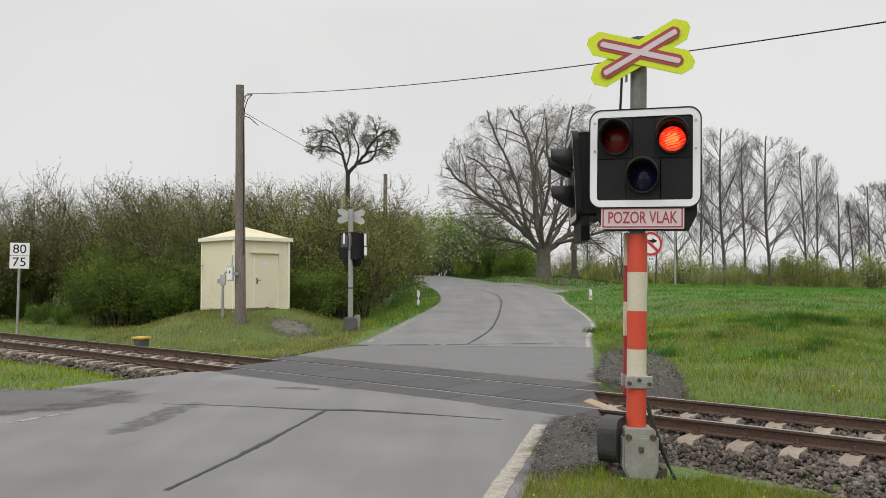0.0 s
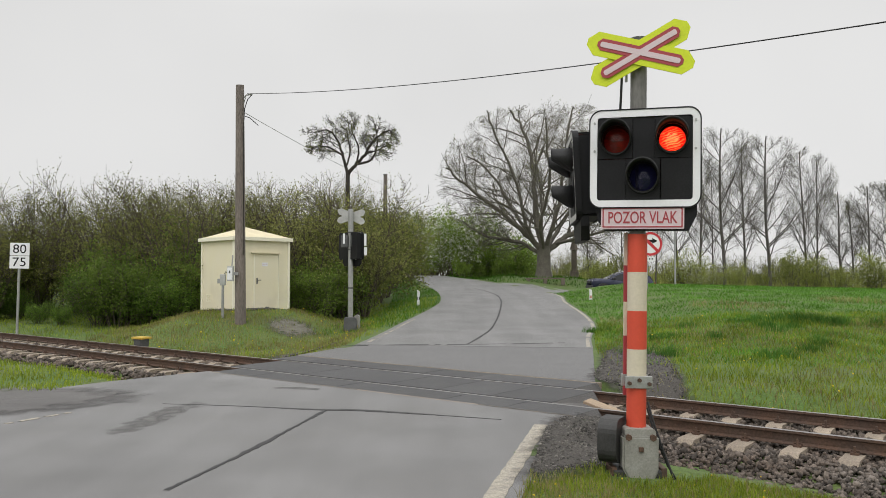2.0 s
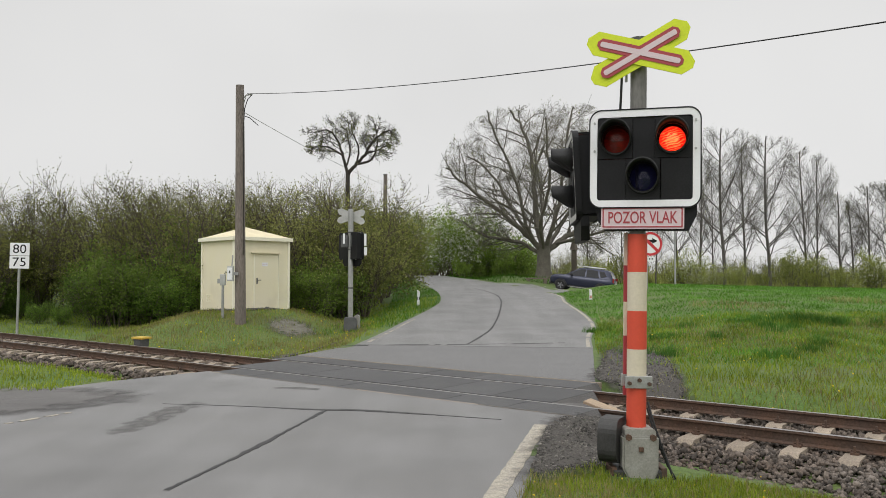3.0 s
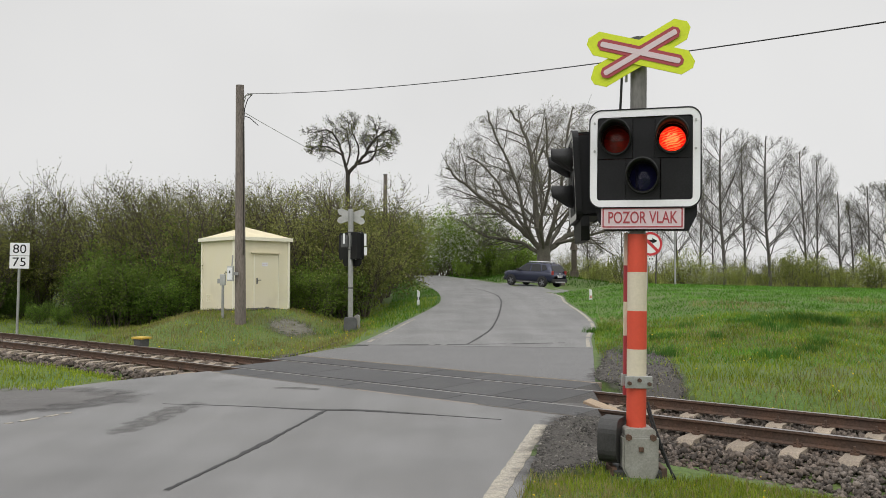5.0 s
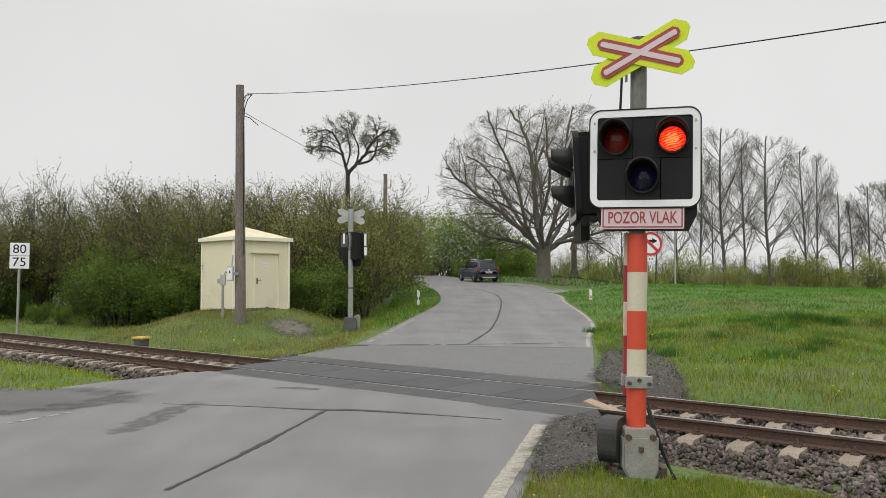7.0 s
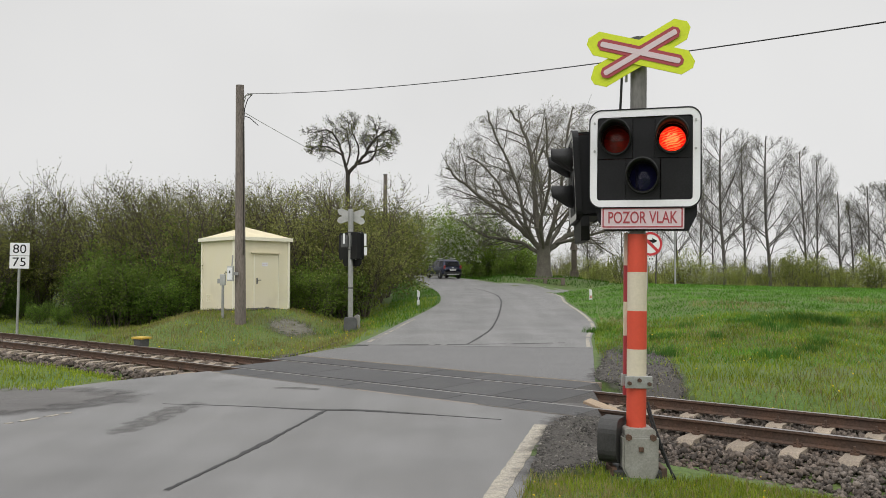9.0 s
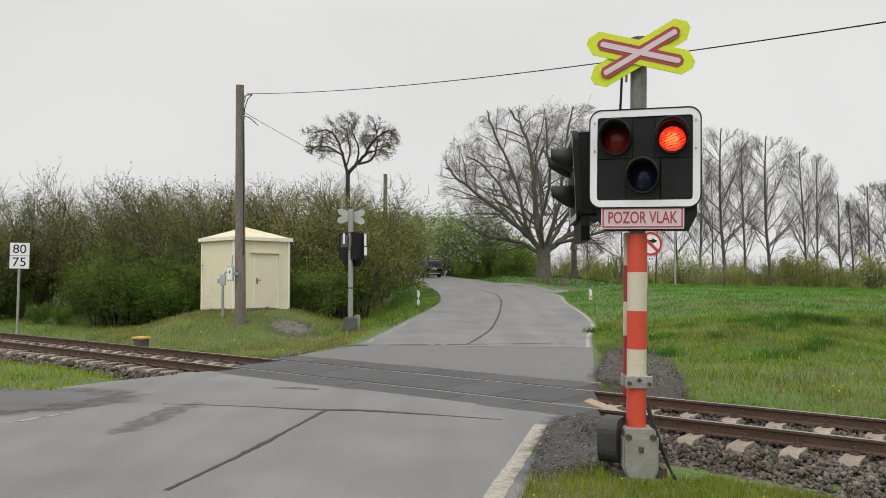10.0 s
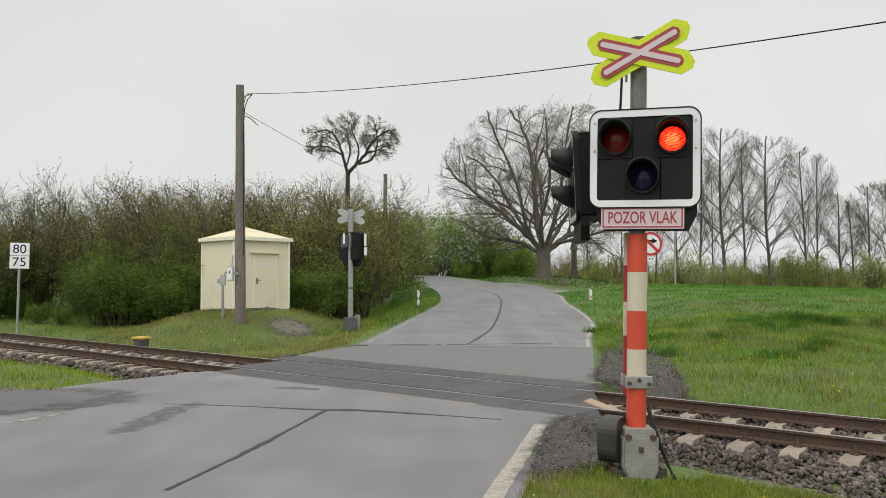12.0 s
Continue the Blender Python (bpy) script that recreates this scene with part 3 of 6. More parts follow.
first_sleeper = sleeper()
SLEEPER_S = [s for s in np.arange(2.95, S1, 0.605)] + [s for s in np.arange(-4.75, -40, -0.605)]
for k, s in enumerate(SLEEPER_S):
    m = TRACK @ pose(s, 0, random.uniform(-0.006, 0.006), 0, 0, random.uniform(-0.8, 0.8))
    if k == 0:
        first_sleeper.matrix_world = m
    else:
        copy_thing(first_sleeper, m)


# crossing panels: outer strips and the strip between the rails
def crossing_panels():
    t = thing("crossing_panels", TRACK, "dark rubber panels filling the rail crossing", "panels", kind="structure")
    rows = [(0.83, 1.60, -5.5, 2.15), (-0.685, 0.665, -5.0, 2.55), (-1.50, -0.80, -4.5, 3.35)]
    for n0, n1, s0, s1 in rows:
        cuts = np.linspace(s0, s1, 8)
        for a, b in zip(cuts[:-1], cuts[1:]):
            bm = bmesh.new()
            add_box(bm, (a + b) / 2, (n0 + n1) / 2, -0.14, b - a - 0.008, n1 - n0, 0.147 + random.uniform(-0.003, 0.003), 0.008)
            part("panel", bm, M["panel"], t)
        # skewed steel-edged ramp at both ends
        for s, sg in ((s1, 1), (s0, -1)):
            bm = bmesh.new()
            w = 0.42
            q = [(s, n0, 0.0), (s, n1, 0.0), (s, n1, -0.16), (s, n0, -0.16), (s + sg * w, n0 + 0.02, -0.17), (s + sg * w * 0.3, n1 - 0.02, -0.17)]
            v = [bm.verts.new(p) for p in q]
            for f in ((0, 1, 5, 4), (0, 3, 2, 1), (0, 4, 3), (1, 2, 5), (2, 3, 4, 5)):
                bm.faces.new([v[i] for i in f])
            part("end_ramp", bm, M["asphalt_dark"], t, "dark sloping end block")
    for n, s0, s1 in ((1.635, -5.5, 2.2), (-1.545, -4.5, 3.4)):
        bm = bmesh.new()
        add_box(bm, (s0 + s1) / 2, n, -0.2, s1 - s0, 0.07, 0.212, 0.006)
        part("edge_beam", bm, M["concrete"], t, "pale concrete edge beam")
    return t


crossing_panels()
deflector = thing("guard_ramp", TRACK @ pose(3.25, -0.2, -0.1, 0, 16, 6), "tan wooden deflector ramp between the rails", "ramp")
box("board", 0, 0, -0.02, 0.75, 0.30, 0.04, M["wood_tan"], deflector, bevel=0.006)
box("foot", 0.2, 0, -0.14, 0.1, 0.26, 0.13, M["rail"], deflector)


# ------------------------------------------------------------ road markings and seams
def strip(name, pts, width, mat, zf, lift, label, category, wobble=0.0, holes=0.0):
    """A thin laid strip following the line, with slightly uneven edges."""
    pts = np.asarray(pts, float)
    vs, fs = [], []
    for i, p in enumerate(pts):
        d = pts[min(i + 1, len(pts) - 1)] - pts[max(i - 1, 0)]
        q = np.array((-d[1], d[0])) / (np.linalg.norm(d) + 1e-9)
        w = width[i] if isinstance(width, (list, np.ndarray)) else width
        for sg in (1, -1):
            e = p + q * sg * w / 2 * (1 + random.uniform(-wobble, wobble))
            vs.append((e[0], e[1], zf(e[0], e[1]) + lift))
    for i in range(len(pts) - 1):
        if random.random() >= holes:
            fs.append((2 * i, 2 * i + 2, 2 * i + 3, 2 * i + 1))
    n = len(vs)
    low = [(x, y, z - 0.006) for x, y, z in vs]
    fs += [(n + a, n + b) + (b, a) for f in list(fs) for a, b in ((f[1], f[0]), (f[3], f[2]))]
    ob = mesh_object(name, vs + low, fs, mat)
    return tagged(ob, label, category, kind="structure")


flat_z = lambda x, y: 0.0
rz = lambda x, y: float(road_z(y))
strip("trim_edge_line", resample([(1.22, 9.75), (0.42, 6.55), (-0.85, 1.7), (-3.2, -8)], 160), 0.17, M["line_white"], flat_z, 0.018, "worn white edge line on asphalt", "road marking", 0.10)
strip("trim_edge_line", resample(ROAD_R[5:42] - np.array((0.10, 0)), 120), 0.10, M["line_white"], rz, 0.026, "worn white edge line round the bend", "road marking", 0.25, 0.12)
strip("trim_edge_line", resample(ROAD_L[9:20] + np.array((0.2, 0)), 60), 0.09, M["line_white"], rz, 0.026, "worn white edge line round the bend", "road marking", 0.3, 0.35)
strip("trim_line_remnant", resample([(-5.55, 9.65), (-5.0, 10.7)], 14), 0.07, M["line_white"], flat_z, 0.018, "faded remnant of a white line", "road marking", 0.3, 0.25)
seam = resample(smooth_line([(-2.38, 6.78), (-2.05, 8.3), (-1.82, 9.6), (-1.62, 10.75)]), 60)
strip("trim_tar_seam", seam, np.interp(np.arange(60), [0, 12, 22, 30, 45, 59], [0.05, 0.04, 0.065, 0.07, 0.035, 0.06]), M["tar"], flat_z, 0.017, "black bitumen seal along a road crack", "tar seam", 0.5)
strip("trim_tar_seam", resample(smooth_line([(-4.05, 11.35), (-2.9, 11.15), (-1.75, 10.85), (-1.2, 10.8), (-0.4, 10.55), (0.75, 10.1)]), 70), np.interp(np.arange(70), [0, 20, 42, 50, 58, 69], [0.02, 0.03, 0.12, 0.10, 0.035, 0.015]), M["tar"], flat_z, 0.0165, "black bitumen seal across the road", "tar seam", 0.3)
strip("trim_tar_seam", resample(smooth_line([(0.64, 20.75), (1.02, 22.5), (1.58, 25.5), (2.08, 29.5), (2.52, 34), (2.84, 38.5), (2.86, 43), (2.4, 48), (1.9, 51)]), 90), np.interp(np.arange(90), [0, 20, 60, 89], [0.07, 0.065, 0.075, 0.03]), M["tar"], rz, 0.0255, "black bitumen seal winding along the bend", "tar seam", 0.3)
strip("trim_tar_seam", resample([(-2.6, 20.4), (-1.0, 20.7), (0.6, 20.75), (2.2, 20.95), (3.6, 21.2)], 40), 0.05, M["tar"], rz, 0.0255, "dark joint across the road", "tar seam", 0.4, 0.2)


def smear(pts, width, strength=0.75):
    """A faint dark stain along a line, strongest in its middle."""
    pts = resample(smooth_line(pts), 30)
    vs, fs, cover = [], [], []
    for i, p in enumerate(pts):
        d = pts[min(i + 1, 29)] - pts[max(i - 1, 0)]
        q = np.array((-d[1], d[0])) / (np.linalg.norm(d) + 1e-9)
        for k, c in enumerate((0, 0.8, 1, 0.8, 0)):
            e = p + q * width * (k - 2) / 4
            vs.append((e[0], e[1], float(road_z(e[1])) + 0.0155))
            cover.append(c * strength * min(1, 4 * i / 29, 4 * (29 - i) / 29))
    for i in range(29):
        for k in range(4):
            fs.append((i * 5 + k, i * 5 + 5 + k, i * 5 + 6 + k, i * 5 + k + 1))
    ob = set_cover(mesh_object("trim_wheel_smear", vs, fs, M["smear_soft"]), cover)
    return tagged(ob, "faint dark smear on worn asphalt", "road stain", kind="structure")


smear([(-3.85, 9.0), (-3.75, 10.0), (-3.7, 10.9), (-3.4, 11.5)], 0.55, 0.5)
smear([(-2.9, 13.0), (-2.3, 12.9), (-1.9, 12.7)], 0.3, 0.45)


# ------------------------------------------------------------ level crossing signals
def square_outline(w, h, n, cx, cz):
    out = []
    for i in range(n):
        a = 2 * math.pi * (i + 0.5) / n
        r = min(w / 2 / max(abs(math.cos(a)), 1e-6), h / 2 / max(abs(math.sin(a)), 1e-6))
        out.append((cx + r * math.cos(a), cz + r * math.sin(a)))
    # exact corners
    for sx, sz in ((1, 1), (-1, 1), (-1, -1), (1, -1)):
        k = min(range(n), key=lambda j: (out[j][0] - cx - sx * w / 2) ** 2 + (out[j][1] - cz - sz * h / 2) ** 2)
        out[k] = (cx + sx * w / 2, cz + sz * h / 2)
    return out


def turned_circle(r, n, cx, cz):
    return [(cx + r * math.cos(2 * math.pi * (i + 0.5) / n), cz + r * math.sin(2 * math.pi * (i + 0.5) / n)) for i in range(n)]


LAMPS = (("lens_red", -0.288, 0.20), ("lens_red", 0.276, 0.20), ("lens_blue", -0.012, -0.185))


def signal_head(parent, m, text=True, hood=1.0):
    """A lamp head: open black box, white frame, three lamps with visors, warning plate."""
    bm = bmesh.new()
    add_plate(bm, rounded(1.10, 0.95, 0.10), 0.26, 0.28)
    for x, z, w, h in ((-0.52, 0, 0.02, 0.86), (0.52, 0, 0.02, 0.86), (0, 0.45, 1.02, 0.02), (0, -0.45, 1.02, 0.02)):
        add_box(bm, x, 0.14, z - h / 2, w, 0.26, h)
    # black skirt that carries the plate
    add_plate(bm, [(-0.50, -0.46), (0.52, -0.46), (0.52, -0.56), (0.44, -0.715), (-0.40, -0.715), (-0.47, -0.62)], 0.03, 0.12)
    head = part("lamp_head", bm, M["black"], parent, "black lamp head with white rounded frame")
    head.matrix_local = m
    n = 40
    ring("white_frame", rounded(1.10, 0.965, 0.115, 6), rounded(0.955, 0.83, 0.03, 6), -0.012, 0.012, M["white"], head, "white enamelled frame")
    ring("frame_edge", rounded(1.125, 0.99, 0.125, 6), rounded(1.10, 0.965, 0.115, 6), -0.016, 0.05, M["black"], head)
    fill = [(-0.465, 0.205, 0.03, 0.41), (-0.006, 0.205, 0.224, 0.41), (0.455, 0.205, 0.045, 0.41), (-0.33, -0.207, 0.295, 0.414), (0.32, -0.207, 0.315, 0.414)]
    for x, z, w, h in fill:
        box("front_panel", x, 0.012, z - h / 2, w - 0.004, 0.016, h - 0.004, M["black"], head, bevel=0.003)
    discs = []
    for k, (glass_name, x, z) in enumerate(LAMPS):
        cz = 0.205 if z > 0 else -0.207
        ring("lamp_panel", square_outline(0.335, 0.405, n, x, cz), turned_circle(0.139, n, x, z), -0.002, 0.014, M["black"], head)
        # domed lens
        bm = bmesh.new()
        rows = []
        for j in range(5):
            r, dy = 0.139 * (1 - j / 5), -0.028 * (1 - (1 - j / 5) ** 2)
            rows.append([bm.verts.new((x + r * math.cos(a), dy + 0.01, z + r * math.sin(a))) for a in np.linspace(0, 2 * math.pi, 28, endpoint=False)])
        tip = bm.verts.new((x, -0.02, z))
        for a, b in zip(rows[:-1], rows[1:]):
            for i in range(28):
                bm.faces.new((a[i], a[(i + 1) % 28], b[(i + 1) % 28], b[i]))
        for i in range(28):
            bm.faces.new((rows[-1][i], rows[-1][(i + 1) % 28], tip))
        part("lens", bm, M[glass_name], head, "red lens" if "red" in glass_name else "dark bluish lens", smooth=True)
        # visor: a tube cut back towards its foot
        vs, fs = [], []
        for ra, front in ((0.165 * hood, 0), (0.165 * hood, 1), (0.152 * hood, 1), (0.152 * hood, 0)):
            for i in range(32):
                a = 2 * math.pi * i / 32
                reach = 0.04 + 0.19 * min(1.0, max(0.0, (math.sin(a) + 0.95) / 1.15))
                vs.append((x + ra * math.cos(a), -reach if front else 0.0, z + ra * math.sin(a)))
        for r in range(4):
            for i in range(32):
                fs.append((r * 32 + i, r * 32 + (i + 1) % 32, ((r + 1) % 4) * 32 + (i + 1) % 32, ((r + 1) % 4) * 32 + i))
        mesh_object("visor", vs, fs, M["visor"], head, smooth=True)
        # made-up disc behind lens, turned in place of switching: one face lit, one dark
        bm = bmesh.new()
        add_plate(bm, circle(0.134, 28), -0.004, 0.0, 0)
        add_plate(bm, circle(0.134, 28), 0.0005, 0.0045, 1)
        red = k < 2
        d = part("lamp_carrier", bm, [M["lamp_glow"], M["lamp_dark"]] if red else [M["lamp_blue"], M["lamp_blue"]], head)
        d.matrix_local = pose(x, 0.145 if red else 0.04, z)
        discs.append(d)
    for x, z in ((-0.505, 0.36), (0.505, 0.36), (-0.505, 0.08), (0.505, 0.08)):
        rod("screw", (x, -0.012, z), (x, -0.024, z), 0.012, M["galv"], head, seg=8)
    if text:
        px, pz = -0.018, -0.588
        plate("warning_plate", rounded(0.83, 0.225, 0.012, 2, px, pz), -0.004, 0.03, M["pink"], head, "faded white warning plate with red border")
        ring("plate_border", rounded(0.80, 0.196, 0.012, 3, px, pz), rounded(0.775, 0.172, 0.012, 3, px, pz), -0.008, -0.004, M["dark_red"], head)
        words("plate_lettering", "POZOR VLAK", 0.165, Matrix.Translation((px, -0.006, pz - 0.005)), M["dark_red"], head, "dark red capitals", width=0.69, thick=0.002, bold=0.0015)
    return head, discs


def crossbuck(parent, m, front, colours):
    """Two crossed arms, each with red border and pale core."""
    for k, a in enumerate((-22.5, 22.5)):
        mm = m @ Matrix.Translation((0, -0.014 * k, 0)) @ Matrix.Rotation(radians(a), 4, "Y")
        up = -0.014 * (1 - k)
        def arm(l, w, c):
            return [(-l / 2, w / 2 - c), (-l / 2 + c, w / 2), (l / 2 - c, w / 2), (l / 2, w / 2 - c), (l / 2, -w / 2 + c), (l / 2 - c, -w / 2), (-l / 2 + c, -w / 2), (-l / 2, -w / 2 + c)]
        a1 = plate("cross_arm", arm(1.03, 0.235, 0.085), 0, 0.012, colours[0], parent, m=mm)
        if front:
            plate("arm_border", arm(0.83, 0.118, 0.04), up - 0.004 - 0.002 * k, up, M["dark_red"], a1, m=mm)
            plate("arm_core", arm(0.77, 0.052, 0.012), up - 0.009 - 0.002 * k, up - 0.004, M["pink"], a1, m=mm)


def near_signal():
    base_z = -0.15
    t = thing("crossing_signal", Matrix.Translation((1.85, 7.56, base_z)) @ Matrix.Rotation(radians(0.9), 4, "Y"),
              "striped level crossing signal with flashing red lamps", "crossing signal", "crossing signals")
    r = 0.093
    zs = lambda y: (855 - y) / 182.5
    # mast and striped sleeve
    bm = bmesh.new()
    add_rod(bm, (0, 0, 0.35), (0, 0, 4.28), 0.078, seg=20)
    part("mast", bm, M["mast_grey"], t, "weathered grey steel mast")
    rod("mast_cap", (0, 0, 4.28), (0, 0, 4.33), 0.088, M["dark_grey"], t)
    for y0, y1, c in ((415, 482, "red"), (482, 550, "beige_band"), (550, 617, "red"), (617, 665, "beige_band"), (681, 756, "red")):
        rod("sleeve_band", (0, 0, zs(y1)), (0, 0, zs(y0)), r, M[c], t, "red painted band" if c == "red" else "aged white band", seg=24)
    for y0, y1, c in ((412, 470, "beige_band"), (470, 535, "dark_red"), (535, 595, "beige_band"), (595, 700, "dark_red")):
        box("rear_strip", -0.085, 0.085, zs(y1), 0.05, 0.03, (y1 - y0) / 182.5, M[c], t)
    cl = box("clamp", 0, -0.085, zs(684), 0.255, 0.045, 0.115, M["galv"], t, "galvanised pipe clamp", 0.006)
    box("clamp", 0, 0.09, zs(684), 0.255, 0.045, 0.115, M["galv"], t, "", 0.006)
    for x, z in ((-0.095, 0.05), (0.0, 0.08), (0.095, 0.045)):
        rod("bolt", (x, -0.10, zs(684) + z), (x, -0.135, zs(684) + z), 0.02, M["rail"], cl, seg=6)
    # base box with flange
    bm = bmesh.new()
    vs = add_plate(bm, [(-0.17, 0.50), (0.17, 0.50), (0.17, 0.17), (0.10, 0.03), (-0.07, 0.03), (-0.17, 0.20)], -0.19, 0.02)
    bmesh.ops.bevel(bm, geom=list(bm.edges), offset=0.018, segments=2, affect="EDGES")
    bb = part("base_box", bm, M["grey_paint"], t, "scuffed grey cast base box")
    plate("base_flange", rounded(0.29, 0.13, 0.025, 3, 0.0, 0.50), -0.165, 0.15, M["grey_paint"], t)
    for x in (-0.115, 0.115):
        rod("bolt", (x, -0.165, 0.49), (x, -0.20, 0.49), 0.032, M["rail"], bb, seg=6)
    box("lock", 0, -0.20, 0.36, 0.045, 0.02, 0.045, M["rail"], bb, bevel=0.006)
    # hinge housing beside the base
    bm = bmesh.new()
    vs = add_plate(bm, rounded(0.42, 0.42, 0.13, 5), -0.09, 0.09)
    bmesh.ops.transform(bm, matrix=pose(-0.22, 0.02, 0.44, 0, 0, 62), verts=vs)
    part("hinge_housing", bm, M["black_paint"], t, "black rounded hinge housing")
    box("foot_frame", -0.02, 0.02, -0.12, 0.46, 0.36, 0.30, M["black_paint"], t, bevel=0.02)
    for x, w in ((-0.24, 0.05), (0.23, 0.06)):
        box("foot_bracket", x, -0.02, -0.1, w, 0.26, 0.30, M["rail"], t, bevel=0.008)
    tube_path("cable", [(0.10, -0.04, 0.80), (0.15, -0.08, 0.6), (0.22, -0.12, 0.38), (0.30, -0.16, 0.15), (0.36, -0.2, -0.06)], 0.011, M["rubber"], t)
    tube_path("cable", [(0.10, -0.02, 0.74), (0.16, -0.06, 0.5), (0.27, -0.12, 0.22), (0.44, -0.18, -0.06)], 0.010, M["rubber"], t)
    # heads
    main, discs = signal_head(t, pose(0.02, -0.16, 3.13, 0, 0, -17) @ Matrix.Diagonal((0.925, 1, 0.965, 1)))
    side, _ = signal_head(t, pose(-0.52, 0.74, 3.02, 3.5, 0, -95) @ Matrix.Diagonal((0.9, 0.95, 0.93, 1)), False, 0.8)
    for p in side.children:
        if p.name.startswith("white_frame"):
            p.data.materials[0] = M["grey_white"]
    bm = bmesh.new()
    add_rod(bm, (0, 0, 3.3), (-0.3, 0.74, 3.15), 0.03)
    add_rod(bm, (0, 0, 2.8), (-0.3, 0.74, 2.75), 0.03)
    add_box(bm, 0.02, -0.03, 2.65, 0.14, 0.16, 0.9)
    part("head_bracket", bm, M["dark_grey"], t)
    crossbuck(t, pose(-0.02, -0.13, 4.15, 0, 0, -14) @ Matrix.Rotation(radians(-7), 4, "Y"), True, [M["yellow_green"]])
    tube_path("cable", [(-0.13, -0.02, 4.02), (-0.17, -0.03, 3.95), (-0.175, -0.02, 3.75), (-0.18, 0, 3.55)], 0.012, M["rubber"], t)
    bm = bmesh.new()
    add_box(bm, -0.12, 0, 3.9, 0.02, 0.03, 0.16)
    add_box(bm, -0.06, 0, 4.0, 0.14, 0.03, 0.05)
    part("cable_bracket", bm, M["galv"], t)
    return t, discs


def far_signal():
    y = 27.4
    x = (620.5 - 784) / 1380 * y
    t = thing("crossing_signal", pose(x, y, -0.12), "grey level crossing signal seen from behind beside the road", "crossing signal", "crossing signals")
    rod("mast", (0, 0, 0.5), (0, 0, 4.35), 0.09, M["galv"], t, "galvanised mast", seg=16)
    for z in (1.55, 2.9, 3.5):
        rod("band", (0, 0, z), (0, 0, z + 0.05), 0.10, M["dark_grey"], t)
    bm = bmesh.new()
    add_plate(bm, [(-0.20, 0.55), (0.20, 0.55), (0.25, 0.25), (0.18, 0.02), (-0.18, 0.02), (-0.22, 0.2)], -0.18, 0.2)
    bmesh.ops.bevel(bm, geom=list(bm.edges), offset=0.02, segments=2, affect="EDGES")
    part("base_box", bm, M["dark_grey"], t, "dark grey base box")
    plate("hinge_housing", rounded(0.2, 0.6, 0.09, 4, 0.22, 0.33), 0.0, 0.25, M["grey_paint"], t)
    head, _ = signal_head(t, pose(0.10, 0.22, 3.05, 0, 0, 132), False)
    for x0, z0, w, h in ((0.22, 3.12, 0.36, 0.40), (0.30, 2.75, 0.3, 0.35), (-0.2, 3.1, 0.24, 0.42)):
        box("rear_case", x0, -0.09, z0 - 0.1, w, 0.14, h, M["dark_grey"], t, bevel=0.02)
    for x0, z0, h in ((0.52, 3.05, 0.42), (0.54, 2.72, 0.28)):
        box("reflective_edge", x0, -0.17, z0, 0.10, 0.03, h, M["white"], t, "bright white edge strip")
    box("reflective_edge", -0.215, -0.17, 3.12, 0.07, 0.03, 0.36, M["white"], t, "bright white edge strip")
    box("rear_tube", 0.20, -0.19, 2.55, 0.05, 0.05, 0.5, M["galv"], t, "thin steel tube", 0.01)
    box("rear_case", 0.27, -0.16, 2.58, 0.16, 0.12, 0.22, M["black_paint"], t, "", 0.02)
    crossbuck(t, pose(0, 0.12, 4.10) @ Matrix.Rotation(radians(3), 4, "Y"), False, [M["grey_white"]])
    return t


M["black_paint"] = material("worn black paint", rgb(0.02, 0.02, 0.02), 0.55, 0, 0.3, 5, 60, 0.1, rgb(0.035, 0.034, 0.032))
M["mast_grey"] = material("weathered grey mast", rgb(0.20, 0.195, 0.18), 0.6, 0.2, 0.2, 4, 40, 0.15, rgb(0.13, 0.125, 0.115), stretch=(1, 1, 0.3))
signal, flashers = near_signal()
far_signal()


